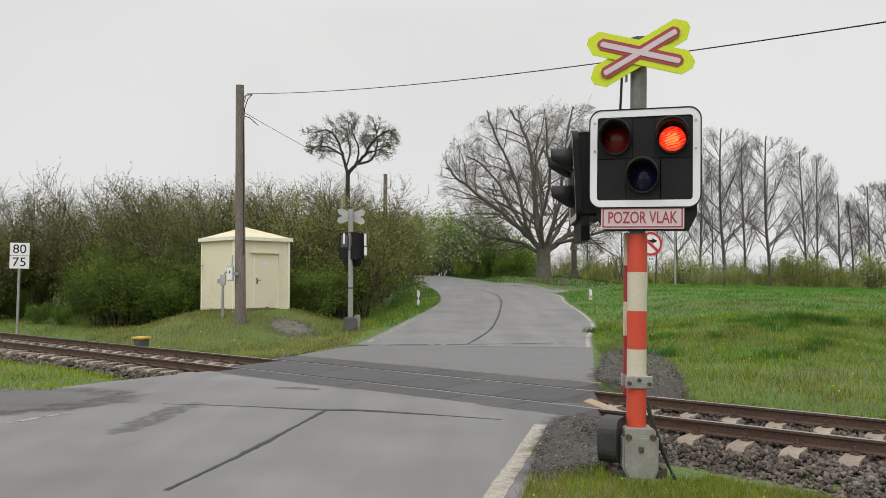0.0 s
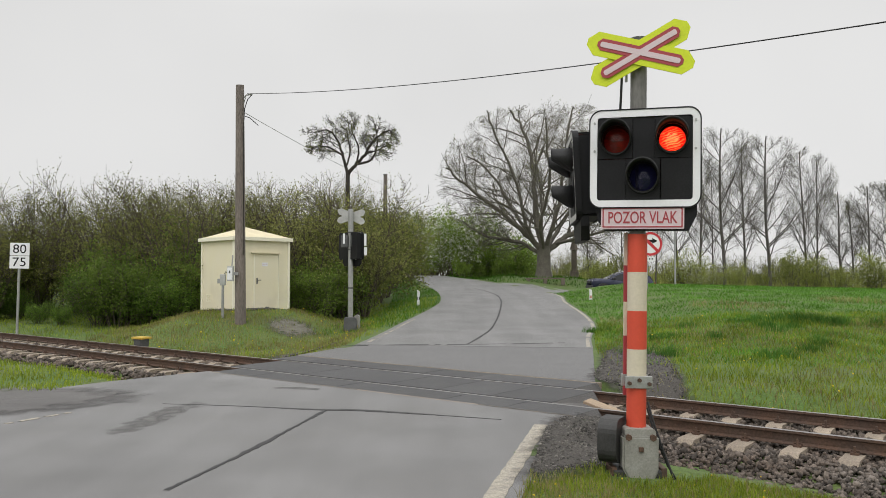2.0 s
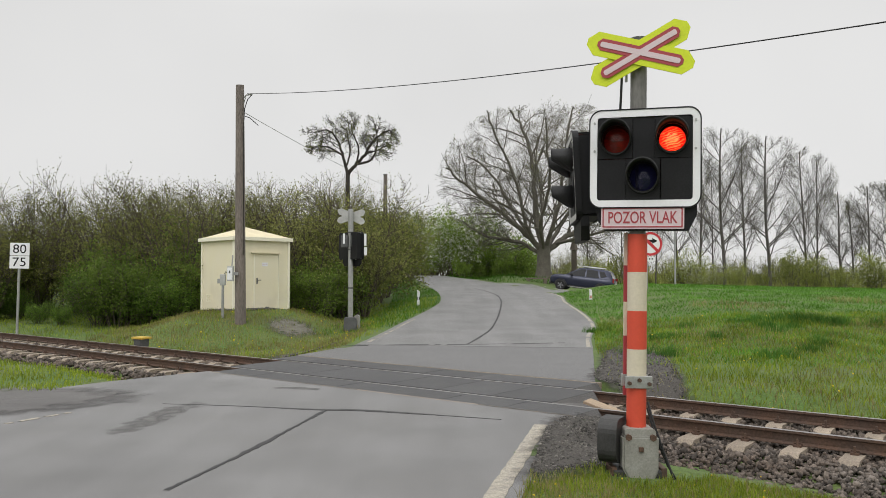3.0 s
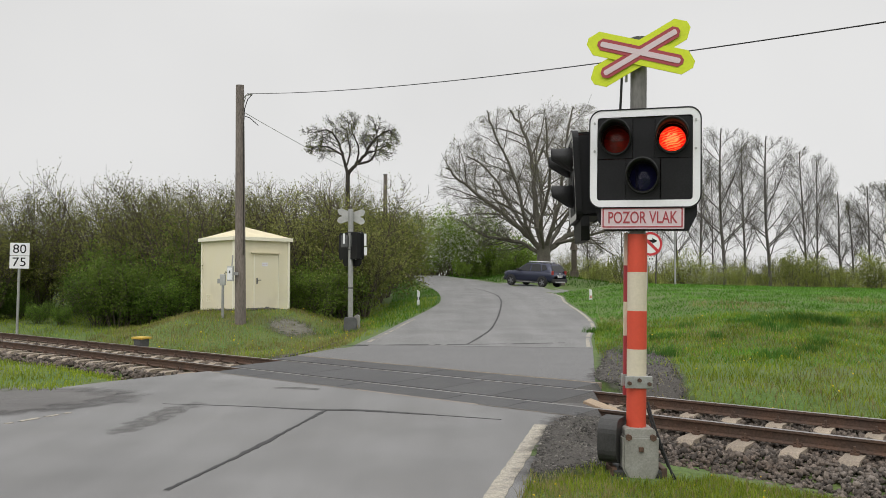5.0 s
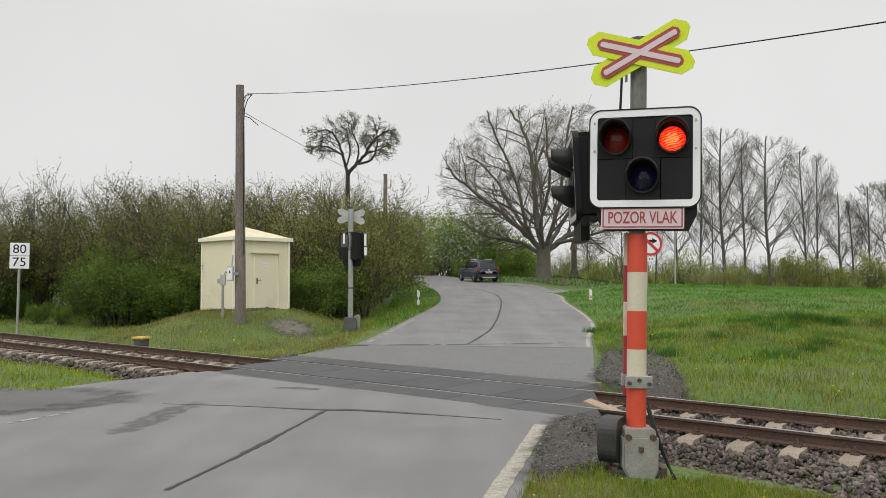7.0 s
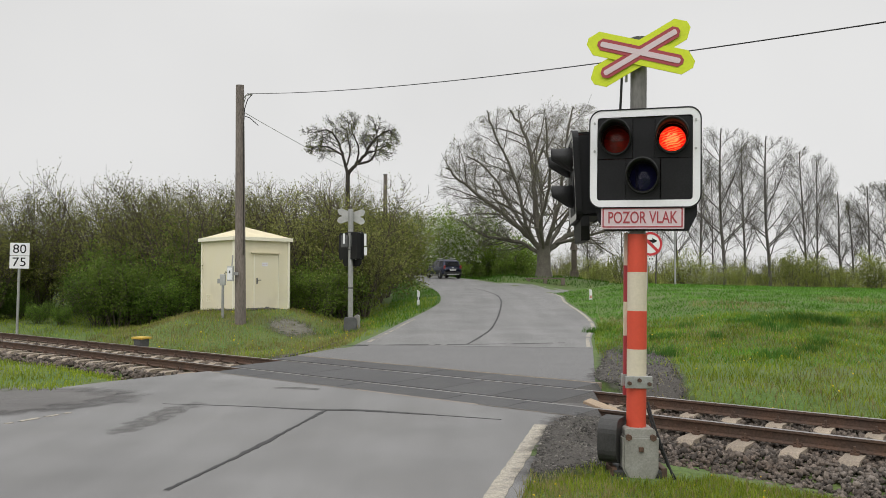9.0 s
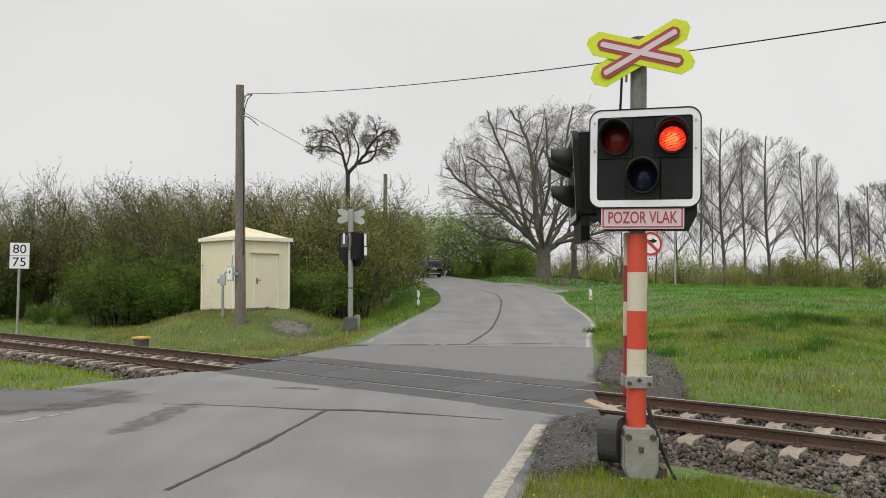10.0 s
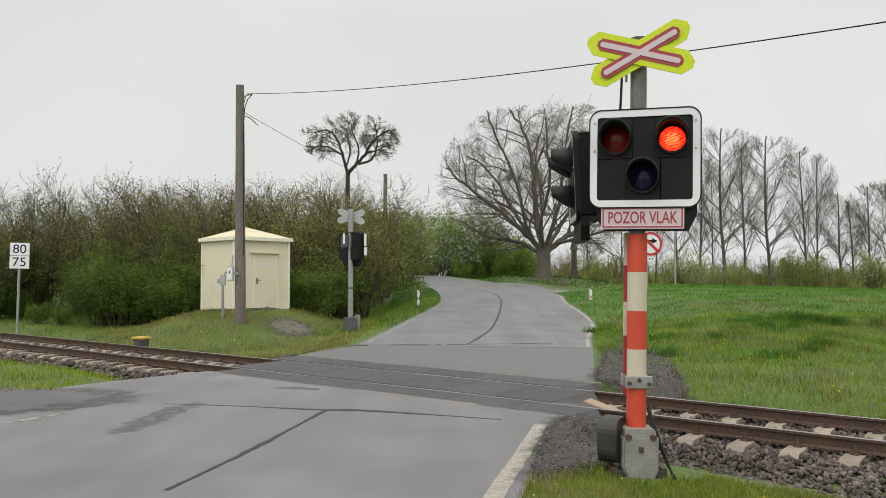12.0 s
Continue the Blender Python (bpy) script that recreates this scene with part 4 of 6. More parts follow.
# ------------------------------------------------------------ the relay hut and its surroundings
def hut():
    y = 28.4
    x = (414 - 784) / 1380 * y
    w, h = 2.34, 2.66
    z = 0.58
    t = thing("relay_hut", pose(x, y, z, 0, 0, 45), "small cream relay hut with a low pyramid roof", "hut")
    # local: near corner at the origin, door wall along +x, plain wall along +y
    th = 0.12
    for name, cx, cy, lx, ly in (("wall", w / 2, th / 2, w, th), ("wall", th / 2, w / 2, th, w - 2 * th), ("wall", w / 2, w - th / 2, w, th), ("wall", w - th / 2, w / 2, th, w - 2 * th)):
        box(name, cx, cy, 0, lx, ly, h - 0.05, M["cream"], t, bevel=0.01)
    box("plinth", w / 2, w / 2, -0.5, w - 0.06, w - 0.06, 0.5, M["dirt"], t)
    for cx, cy in ((0, 0), (w, 0), (0, w), (w, w)):
        box("corner_trim", cx, cy, 0, 0.09, 0.09, h - 0.03, M["cream_trim"], t, "pale corner trim", 0.01)
    o = 0.10
    bm = bmesh.new()
    lo = [(-o, -o, h - 0.05), (w + o, -o, h - 0.05), (w + o, w + o, h - 0.05), (-o, w + o, h - 0.05)]
    hi = [(a, b, h + 0.07) for a, b, _ in lo]
    v = [bm.verts.new(p) for p in lo + hi] + [bm.verts.new((w / 2, w / 2, h + 0.52))]
    bm.faces.new(v[0:4])
    for i in range(4):
        j = (i + 1) % 4
        bm.faces.new((v[i], v[j], v[4 + j], v[4 + i]))
        bm.faces.new((v[4 + i], v[4 + j], v[8]))
    roof = part("roof", bm, M["cream_roof"], t, "cream pyramid roof with a deep edge")
    bm = bmesh.new()
    add_box(bm, w / 2, -o - 0.012, h - 0.055, w + 2 * o + 0.06, 0.03, 0.135, 0.006)
    add_box(bm, -o - 0.012, w / 2, h - 0.055, 0.03, w + 2 * o + 0.06, 0.135, 0.006)
    part("fascia", bm, M["cream_trim"], roof)
    # door in the right wall
    d = part("door", (lambda b: (add_box(b, 1.36, -0.012, 0.06, 1.02, 0.03, 2.02, 0.006), b)[1])(bmesh.new()), M["cream"], t)
    bm = bmesh.new()
    for cx, cz, lx, lz in ((0.83, 0.05, 0.035, 2.05), (1.89, 0.05, 0.035, 2.05), (1.36, 0.03, 1.1, 0.03)):
        add_box(bm, cx, -0.02, cz, lx, 0.045, lz)
    part("door_frame", bm, M["cream_trim"], d)
    box("door_canopy", 1.3, -0.05, 2.13, 1.22, 0.1, 0.045, M["cream_roof"], t, bevel=0.008)
    bm = bmesh.new()
    add_box(bm, 0.95, -0.032, 1.0, 0.05, 0.012, 0.22)
    add_rod(bm, (0.95, -0.075, 1.14), (1.10, -0.075, 1.14), 0.012, seg=8)
    add_rod(bm, (0.95, -0.03, 1.14), (0.95, -0.075, 1.14), 0.012, seg=8)
    part("handle", bm, M["dark_grey"], d, "dark lever handle")
    nt = box("notice", 1.28, -0.03, 1.66, 0.24, 0.008, 0.14, M["white"], d, "white notice with faint red marks")
    for k in range(3):
        box("notice_mark", 1.20 + 0.08 * k, -0.036, 1.70, 0.035, 0.004, 0.06, M["pink"], nt)
    box("floor_vent", 1.38, -0.03, 0.08, 0.16, 0.012, 0.06, M["dark_grey"], d)
    for k in range(2):
        bm = bmesh.new()
        for cz in (0.32, 0.58):
            add_box(bm, -0.008, w - 0.42 - 0.2 * k, cz, 0.012, 0.14, 0.012)
        for cy in (-0.07, 0.07):
            add_box(bm, -0.008, w - 0.42 - 0.2 * k + cy, 0.32, 0.012, 0.012, 0.27)
        part("vent_frame", bm, M["cream_trim"], t)
    return t


M["cream_trim"] = material("pale cream trim", rgb(0.86, 0.82, 0.66), 0.7, 0, 0.05, 3, 60, 0.05)
hut()


def utility_pole():
    y = 26.0
    x = (426.5 - 784) / 1380 * y
    z = land1(x, y) - 0.15
    top = 1.85 + (490 - 149) / 1380 * y
    t = thing("utility_pole", pose(x, y, z, 0, -0.62, 0), "weathered brown round utility pole with steel bands", "utility pole")
    rod("pole_shaft", (0, 0, 0), (0, 0, top - z), 0.185, M["wood_pole"], t, rb=0.135, seg=18)
    for zz in (2.05, 2.2, 1.35, 7.3):
        rod("steel_band", (0, 0, zz), (0, 0, zz + 0.03), 0.182 - 0.006 * zz, M["galv"], t)
    bm = bmesh.new()
    add_rod(bm, (0.08, 0, 7.66), (0.24, -0.02, 7.80), 0.02)
    add_rod(bm, (0.1, 0, 7.40), (0.2, -0.02, 7.74), 0.015)
    add_rod(bm, (0.22, -0.02, 7.80), (0.42, -0.03, 7.81), 0.035)
    part("cable_clamp", bm, M["galv"], t)
    tube_path("cable_drop", [(0.40, -0.03, 7.79), (0.28, -0.1, 7.62), (0.2, -0.17, 7.3), (0.16, -0.18, 6.6), (0.17, -0.19, 2.4)], 0.016, M["rubber"], t)
    tube_path("cable_drop", [(0.62, -0.03, 6.75), (0.35, -0.08, 7.0), (0.2, -0.14, 7.05)], 0.014, M["rubber"], t)
    return t


utility_pole()


def point_at(px, py, y):
    """A place y metres ahead of the viewpoint, px across and py down on a 1568 wide view."""
    t = math.tan(radians(59.2) / 2) / 784
    d = Matrix.Rotation(radians(TILT), 3, "X") @ Vector(((px - 784) * t, 1.0, (441 - py) * t))
    return Vector(EYE) + d * (y / d.y)


def hanging(a, b, sag, n=24):
    return [Vector(a).lerp(Vector(b), k / n) - Vector((0, 0, sag * 4 * (k / n) * (1 - k / n))) for k in range(n + 1)]


tagged(tube_path("overhead_cable", hanging(point_at(437, 166, 26), point_at(2300, -78, 6.5), 0.30, 40), 0.009, M["rubber"]), "black overhead cable strung from the utility pole", "cable", "overhead cables")
tagged(tube_path("overhead_cable", hanging(point_at(432, 199, 26), point_at(690, 332, 47), 0.15), 0.011, M["galv"]), "grey overhead cable running to a distant pole", "cable", "overhead cables")


def far_pole():
    p = point_at(682, 310, 47)
    z = land1(p.x, p.y) - 0.2
    t = thing("utility_pole", pose(p.x, p.y, z), "distant dark utility pole rising out of the hedge", "utility pole")
    rod("pole_shaft", (0, 0, 0), (0, 0, p.z - z), 0.15, M["wood_pole"], t, rb=0.11)
    box("pole_cap", 0, 0, p.z - z, 0.24, 0.24, 0.04, M["dark_grey"], t)
    return t


far_pole()


def meter_post():
    p = point_at(394, 556, 26.6)
    z = land1(p.x, p.y) - 0.05
    t = thing("meter_post", pose(p.x, p.y, z), "grey junction box on a thin steel post", "junction box")
    rod("post", (0, 0, 0), (0, 0, 1.2), 0.045, M["galv"], t)
    box("case", 0, 0, 1.15, 0.17, 0.16, 0.38, M["grey_white"], t, bevel=0.015)
    box("case_side", -0.13, 0, 1.22, 0.1, 0.1, 0.16, M["galv"], t, bevel=0.01)
    tube_path("cable", [(0.05, 0, 1.53), (0.1, 0, 1.62), (0.17, 0, 1.52), (0.2, 0, 1.3)], 0.018, M["rubber"], t)
    q = point_at(408, 498, 25.75)
    b = thing("cable_box", pose(q.x, q.y, q.z), "white cable box strapped to the utility pole", "cable box")
    box("case", 0, 0, 0, 0.2, 0.16, 0.5, M["grey_white"], b, bevel=0.015)
    box("case_door", -0.01, -0.085, 0.05, 0.15, 0.012, 0.40, M["white"], b, bevel=0.004)
    box("marking", -0.01, -0.095, 0.26, 0.05, 0.004, 0.09, M["dark_grey"], b)
    rod("conduit", (0.03, 0.03, 0.48), (0.06, 0.03, 0.86), 0.02, M["galv"], b)
    box("bracket", 0.16, 0.04, 0.2, 0.16, 0.04, 0.1, M["galv"], b)


meter_post()


def speed_sign():
    y = 27.3
    p = point_at(29, 588, y)
    z = land1(p.x, p.y) - 0.1
    t = thing("speed_board", pose(p.x, p.y, z, 0, 0.9, 0), "white railway speed boards reading 80 over 75 on a post", "speed board")
    top = point_at(33, 430, y).z - z
    rod("post", (0, 0.03, 0), (0, 0.03, top - 0.02), 0.045, M["galv"], t)
    for k, tx in enumerate(("80", "75")):
        zc = top - 0.225 - 0.455 * k
        b = plate("board", rounded(0.68, 0.44, 0.02, 3, 0.03, zc), -0.04, -0.02, M["white"], t, "white number board")
        words("numerals", tx, 0.44, Matrix.Translation((0.03, -0.042, zc - 0.005)), M["black"], b, "black numerals", width=0.46, thick=0.002)
    return t


speed_sign()


def track_marker():
    p = point_at(250, 612, 21.4)
    z = land1(p.x, p.y) - 0.12
    t = thing("track_connection_box", pose(p.x, p.y, z, 0, 0, -30), "squat track box with a faded yellow lid", "track box")
    h = point_at(250, 597, 21.4).z - z
    bm = bmesh.new()
    v = add_box(bm, 0, 0, 0, 0.24, 0.2, h - 0.05)
    for q in v:
        if q.co.z > 0.1:
            q.co.x *= 1.35
            q.co.y *= 1.3
    part("body", bm, M["dark_grey"], t)
    box("lid", 0, 0, h - 0.05, 0.42, 0.34, 0.06, M["yellow"], t, "faded yellow lid", 0.015)
    return t


track_marker()


def delineator(px, y0, y1, y, lean=0.0, strip_mat="dark_red"):
    p = point_at(px, y1, y)
    z = min(p.z, land1(p.x, p.y))
    h = point_at(px, y0, y).z - z
    t = thing("road_delineator", pose(p.x, p.y, z - 0.1, 0, lean, 0), "white plastic roadside delineator post in grass", "delineator", "delineators along the bend")
    bm = bmesh.new()
    v = add_plate(bm, [(-0.06, 0), (0.06, 0), (0.06, h + 0.06), (-0.06, h + 0.10)], -0.04, 0.05)
    bmesh.ops.bevel(bm, geom=list(bm.edges), offset=0.012, segments=1, affect="EDGES")
    part("post", bm, M["white"], t)
    bm = bmesh.new()
    add_box(bm, 0, 0.005, h - 0.33, 0.124, 0.094, 0.13)
    part("band", bm, M["black"] if strip_mat == "black" else M["pink"], t, "dark band")
    box("reflector", 0, -0.045, h - 0.32, 0.05, 0.01, 0.11, M["orange"] if strip_mat != "black" else M["white"], t, "small reflector")
    return t


M["orange"] = material("orange reflector", rgb(0.5, 0.13, 0.03), 0.3, 0, 0.05, 5, 60, 0.02)
delineator(740, 514, 538, 35.5, 1, "black")
delineator(1046, 512, 537, 37.5, -1.5)


def turn_sign():
    y = 40.0
    t0 = point_at(1146, 545, y)
    z = land1(t0.x, t0.y) - 0.1
    top = point_at(1156, 432, y)
    t = thing("road_sign", pose(t0.x, t0.y, z), "round red and white turn prohibition sign on a post", "road sign")
    r = 21.0 / 1380 * y
    dz, dx = top.z - z, top.x - t0.x - 0.1
    rod("post", (0, 0.03, 0), (0, 0.03, dz + r * 0.8), 0.04, M["galv"], t)
    m = Matrix.Translation((dx - 0.05, -0.02, dz))
    f = plate("sign_face", circle(r * 0.92, 32), -0.01, 0.012, M["white"], t, "white sign face", m)
    ring("sign_ring", circle(r, 32), circle(r * 0.80, 32), -0.014, 0.014, M["red_sign"], t, "red ring", m)
    plate("slash", [(-0.7 * r, 0.52 * r), (-0.52 * r, 0.7 * r), (0.7 * r, -0.52 * r), (0.52 * r, -0.7 * r)], -0.018, -0.01, M["red_sign"], f, m=m)
    plate("arrow", [(-0.45 * r, -0.55 * r), (-0.3 * r, -0.55 * r), (-0.3 * r, 0.15 * r), (0.15 * r, 0.15 * r), (0.15 * r, 0.0), (0.6 * r, 0.25 * r), (0.15 * r, 0.5 * r), (0.15 * r, 0.35 * r), (-0.45 * r, 0.35 * r)], -0.014, -0.01, M["black"], f, m=m)
    pl = box("sub_plate", dx - 0.1, -0.0, dz - r - 0.27, 0.62, 0.02, 0.22, M["white"], t, "small white plate with unreadable marks", 0.004)
    for k in range(3):
        box("mark", dx - 0.24 + 0.14 * k, -0.014, dz - r - 0.2, 0.07, 0.006, 0.08, M["dark_grey"], pl)
    q = point_at(1195, 502, 58)
    zz = land1(q.x, q.y) - 0.1
    s = thing("steel_post", pose(q.x, q.y, zz), "bare thin grey steel post", "post")
    rod("post", (0, 0, 0), (0, 0, point_at(1197, 402, 58).z - zz), 0.07, M["galv"], s)
    rod("cap", (0, 0, point_at(1197, 402, 58).z - zz), (0, 0, point_at(1197, 402, 58).z - zz + 0.05), 0.08, M["dark_grey"], s)
    return t


M["red_sign"] = material("red sign film", rgb(0.55, 0.03, 0.04), 0.4, 0, 0.06, 5, 60, 0.02)
turn_sign()


def bench():
    p = point_at(965, 494, 60)
    z = land1(p.x, p.y)
    t = thing("log_bench", pose(p.x, p.y, z, 0, 0, -4), "low weathered timber bench under the oak", "bench")
    box("seat", 0, 0, 0.34, 3.0, 0.35, 0.09, M["deadwood"], t, bevel=0.02)
    for x in (-1.3, 0.0, 1.35):
        box("leg", x, 0, -0.1, 0.28, 0.3, 0.44, M["deadwood"], t, bevel=0.02)
    p = point_at(1016, 478, 70)
    z = land1(p.x, p.y)
    s = thing("stone_shrine", pose(p.x, p.y, z), "small dark wayside shrine among trees", "shrine")
    h = point_at(1016, 418, 70).z - z
    box("base", 0, 0, -0.2, 0.7, 0.7, 0.2 + h * 0.3, M["deadwood"], s, bevel=0.04)
    box("shaft", 0, 0, h * 0.3, 0.42, 0.42, h * 0.42, M["deadwood"], s, bevel=0.03)
    bm = bmesh.new()
    add_rod(bm, (0, 0, h * 0.72), (0, 0, h), 0.4, 0.03, 4)
    part("cap", bm, M["deadwood"], s)
    return t


bench()


# ------------------------------------------------------------ the car
def car():
    t = thing("car", pose(0, 0, 0), "dark blue compact estate car with silver roof bars", "car")
    hw = 0.89
    # body: sections along the length, each a ring of points across
    st = [(-2.13, 0.50, 0.80, 0.70), (-2.10, 0.42, 0.95, 0.80), (-1.95, 0.38, 1.02, 0.87), (-1.3, 0.36, 1.05, hw), (0.0, 0.34, 1.04, hw), (0.75, 0.34, 1.04, hw), (1.1, 0.36, 1.05, hw), (1.75, 0.38, 1.02, 0.87), (2.05, 0.42, 0.94, 0.80), (2.14, 0.50, 0.82, 0.68)]
    vs, fs = [], []
    for x, z0, z1, w in st:
        zm = (z0 + z1) / 2
        ringp = [(-w * 0.92, z0), (-w, z0 + 0.12), (-w, zm + 0.1), (-w * 0.97, z1 - 0.05), (-w * 0.88, z1), (0, z1 + 0.03), (w * 0.88, z1), (w * 0.97, z1 - 0.05), (w, zm + 0.1), (w, z0 + 0.12), (w * 0.92, z0)]
        vs += [(x, a, b) for a, b in ringp]
    k = 11
    for i in range(len(st) - 1):
        for j in range(k):
            fs.append((i * k + j, i * k + (j + 1) % k, (i + 1) * k + (j + 1) % k, (i + 1) * k + j))
    fs += [tuple(range(k)), tuple(range((len(st) - 1) * k, len(st) * k))[::-1]]
    body = mesh_object("body", vs, fs, M["car_paint"], t, "dark blue painted body", smooth=True)
    # cabin: pillars and roof
    cab = [(-2.02, 1.02, 0.80), (-1.78, 1.50, 0.66), (-1.55, 1.60, 0.63), (-0.6, 1.645, 0.63), (0.15, 1.60, 0.63), (0.55, 1.40, 0.66), (1.12, 1.03, 0.78)]
    bm = bmesh.new()
    rows = []
    for x, z, w in cab:
        rows.append([bm.verts.new((x, -w, z)), bm.verts.new((x, -w * 0.8, z + (0.03 if z > 1.2 else 0))), bm.verts.new((x, w * 0.8, z + (0.03 if z > 1.2 else 0))), bm.verts.new((x, w, z))])
    for a, b in zip(rows[:-1], rows[1:]):
        for j in range(3):
            bm.faces.new((a[j], a[j + 1], b[j + 1], b[j]))
    for sgn, j in ((-1, 0), (1, 3)):
        low = [bm.verts.new((x, sgn * 0.82, 1.0)) for x, z, w in cab]
        for i in range(len(cab) - 1):
            bm.faces.new((rows[i][j], rows[i + 1][j], low[i + 1], low[i]))
    part("cabin", bm, M["car_paint"], t, smooth=True)

    def pane(name, q):
        bm = bmesh.new()
        c = sum((Vector(p) for p in q), Vector()) / len(q)
        n = (Vector(q[1]) - Vector(q[0])).cross(Vector(q[2]) - Vector(q[0])).normalized()
        if n.dot(c - Vector((-0.4, 0, 1.2))) < 0:
            n = -n
        a = [bm.verts.new(Vector(p) + n * 0.014) for p in q]
        b = [bm.verts.new(Vector(p) + n * 0.002) for p in q]
        bm.faces.new(a)
        bm.faces.new(b[::-1])
        for i in range(len(q)):
            bm.faces.new((a[i], b[i], b[(i + 1) % len(q)], a[(i + 1) % len(q)]))
        part(name, bm, M["car_glass"], t, "dark tinted glass")

    for sg in (-1, 1):
        sd = lambda x, z: (x, sg * (0.82 - (z - 1.0) * 0.29), z)
        pane("front_side_window", [sd(0.95, 1.06), sd(0.48, 1.38), sd(0.12, 1.53), sd(-0.18, 1.55), sd(-0.16, 1.06)])
        pane("rear_side_window", [sd(-0.26, 1.06), sd(-0.28, 1.55), sd(-0.95, 1.55), sd(-1.12, 1.08)])
        pane("quarter_window", [sd(-1.22, 1.12), sd(-1.08, 1.53), sd(-1.42, 1.50), sd(-1.62, 1.22)])
        box("roof_bar", -0.62, sg * 0.58, 1.70, 1.35, 0.05, 0.05, M["bar_silver"], t, "bright roof bar", 0.012)
        for x in (-1.2, -0.05):
            box("bar_foot", x, sg * 0.58, 1.62, 0.08, 0.05, 0.09, M["car_trim"], t)
        box("sill_trim", -0.05, sg * 0.88, 0.26, 2.0, 0.06, 0.14, M["car_trim"], t, "black sill trim", 0.02)
        box("sill_bar", -0.05, sg * 0.90, 0.30, 1.9, 0.04, 0.035, M["galv"], t, "silver sill bar", 0.012)
        mir = box("mirror", 0.72, sg * 0.98, 1.05, 0.14, 0.2, 0.15, M["car_trim"], t, "black door mirror", 0.03)
        box("headlamp", 2.03, sg * 0.60, 0.74, 0.14, 0.30, 0.16, M["silver"], t, "clear headlamp", 0.03)
        box("tail_lamp", -2.06, sg * 0.74, 0.86, 0.1, 0.17, 0.30, M["tail_lamp"], t, "red tail lamp", 0.03)
        for x in (-1.32, 1.36):
            # dark wheel arch lip
            bm = bmesh.new()
            n = 14
            out = [(x + 0.43 * math.cos(math.pi * i / n), 0.34 + 0.43 * math.sin(math.pi * i / n)) for i in range(n + 1)]
            inn = [(x + 0.36 * math.cos(math.pi * i / n), 0.34 + 0.36 * math.sin(math.pi * i / n)) for i in range(n, -1, -1)]
            vs2 = add_plate(bm, out + inn, sg * 0.80, sg * 0.93)
            part("wheel_arch", bm, M["car_trim"], t)
    pane("windscreen", [(1.08, -0.72, 1.07), (1.08, 0.72, 1.07), (0.2, 0.58, 1.60), (0.2, -0.58, 1.60)])
    pane("rear_window", [(-2.0, -0.66, 1.08), (-2.0, 0.66, 1.08), (-1.80, 0.58, 1.48), (-1.80, -0.58, 1.48)])
    box("rear_bumper", -2.10, 0, 0.36, 0.16, 1.62, 0.26, M["car_trim"], t, "black rear bumper", 0.04)
    box("rear_skid", -2.17, 0, 0.34, 0.07, 1.1, 0.09, M["silver"], t, "silver skid plate", 0.02)
    box("front_bumper", 2.08, 0, 0.34, 0.16, 1.55, 0.22, M["car_trim"], t, "black front bumper", 0.04)
    box("grille", 2.14, 0, 0.66, 0.05, 0.85, 0.16, M["car_trim"], t, "dark grille", 0.02)
    np_ = box("number_plate", -2.15, 0, 0.70, 0.03, 0.50, 0.11, M["white"], t, "white number plate with bars", 0.004)
    for k in range(5):
        box("plate_bar", -2.168, -0.16 + 0.08 * k, 0.725, 0.005, 0.045, 0.06, M["black"], np_)
    box("badge", -2.13, 0, 0.90, 0.03, 0.16, 0.09, M["silver"], t, "silver badge", 0.02)
    box("tailgate_trim", -2.12, 0, 0.82, 0.03, 0.7, 0.03, M["silver"], t)
    wheels = []
    for x in (-1.32, 1.36):
        for sg in (-1, 1):
            bm = bmesh.new()
            prof = [(0.215, -0.10), (0.31, -0.11), (0.34, -0.075), (0.34, 0.075), (0.31, 0.11), (0.215, 0.10)]
            n = 24
            rr = [[bm.verts.new((r * math.cos(2 * math.pi * i / n), y, r * math.sin(2 * math.pi * i / n))) for i in range(n)] for r, y in prof]
            for a, b in zip(rr, rr[1:] + rr[:1]):
                for i in range(n):
                    bm.faces.new((a[i], a[(i + 1) % n], b[(i + 1) % n], b[i]))
            w = part("wheel", bm, M["rubber"], t, "black tyre on a silver rim", smooth=True)
            w.matrix_local = pose(x, sg * 0.85, 0.34)
            bm = bmesh.new()
            add_rod(bm, (0, -0.06 * sg, 0), (0, 0.06 * sg, 0), 0.215, seg=20)
            part("rim_barrel", bm, M["car_trim"], w)
            bm = bmesh.new()
            for i in range(5):
                add_box(bm, 0, sg * 0.085, 0.02, 0.07, 0.03, 0.19, 0.006, m=Matrix.Rotation(2 * math.pi * i / 5, 4, "Y"))
            add_rod(bm, (0, sg * 0.06, 0), (0, sg * 0.11, 0), 0.06, seg=12)
            part("rim", bm, M["rim_grey"], w, "silver five-spoke rim")
            wheels.append(w)
    return t, wheels


M["car_glass"] = material("dark car glass", rgb(0.012, 0.013, 0.015), 0.06, 0, 0.1, 2, 30, 0.0)
M["bar_silver"] = material("bright roof bar", rgb(0.75, 0.75, 0.76), 0.4, 0.2, 0.05, 5, 60, 0.0)
M["tail_lamp"] = material("red lamp plastic", rgb(0.26, 0.03, 0.028), 0.2, 0, 0.1, 8, 60, 0.0)
the_car, car_wheels = car()


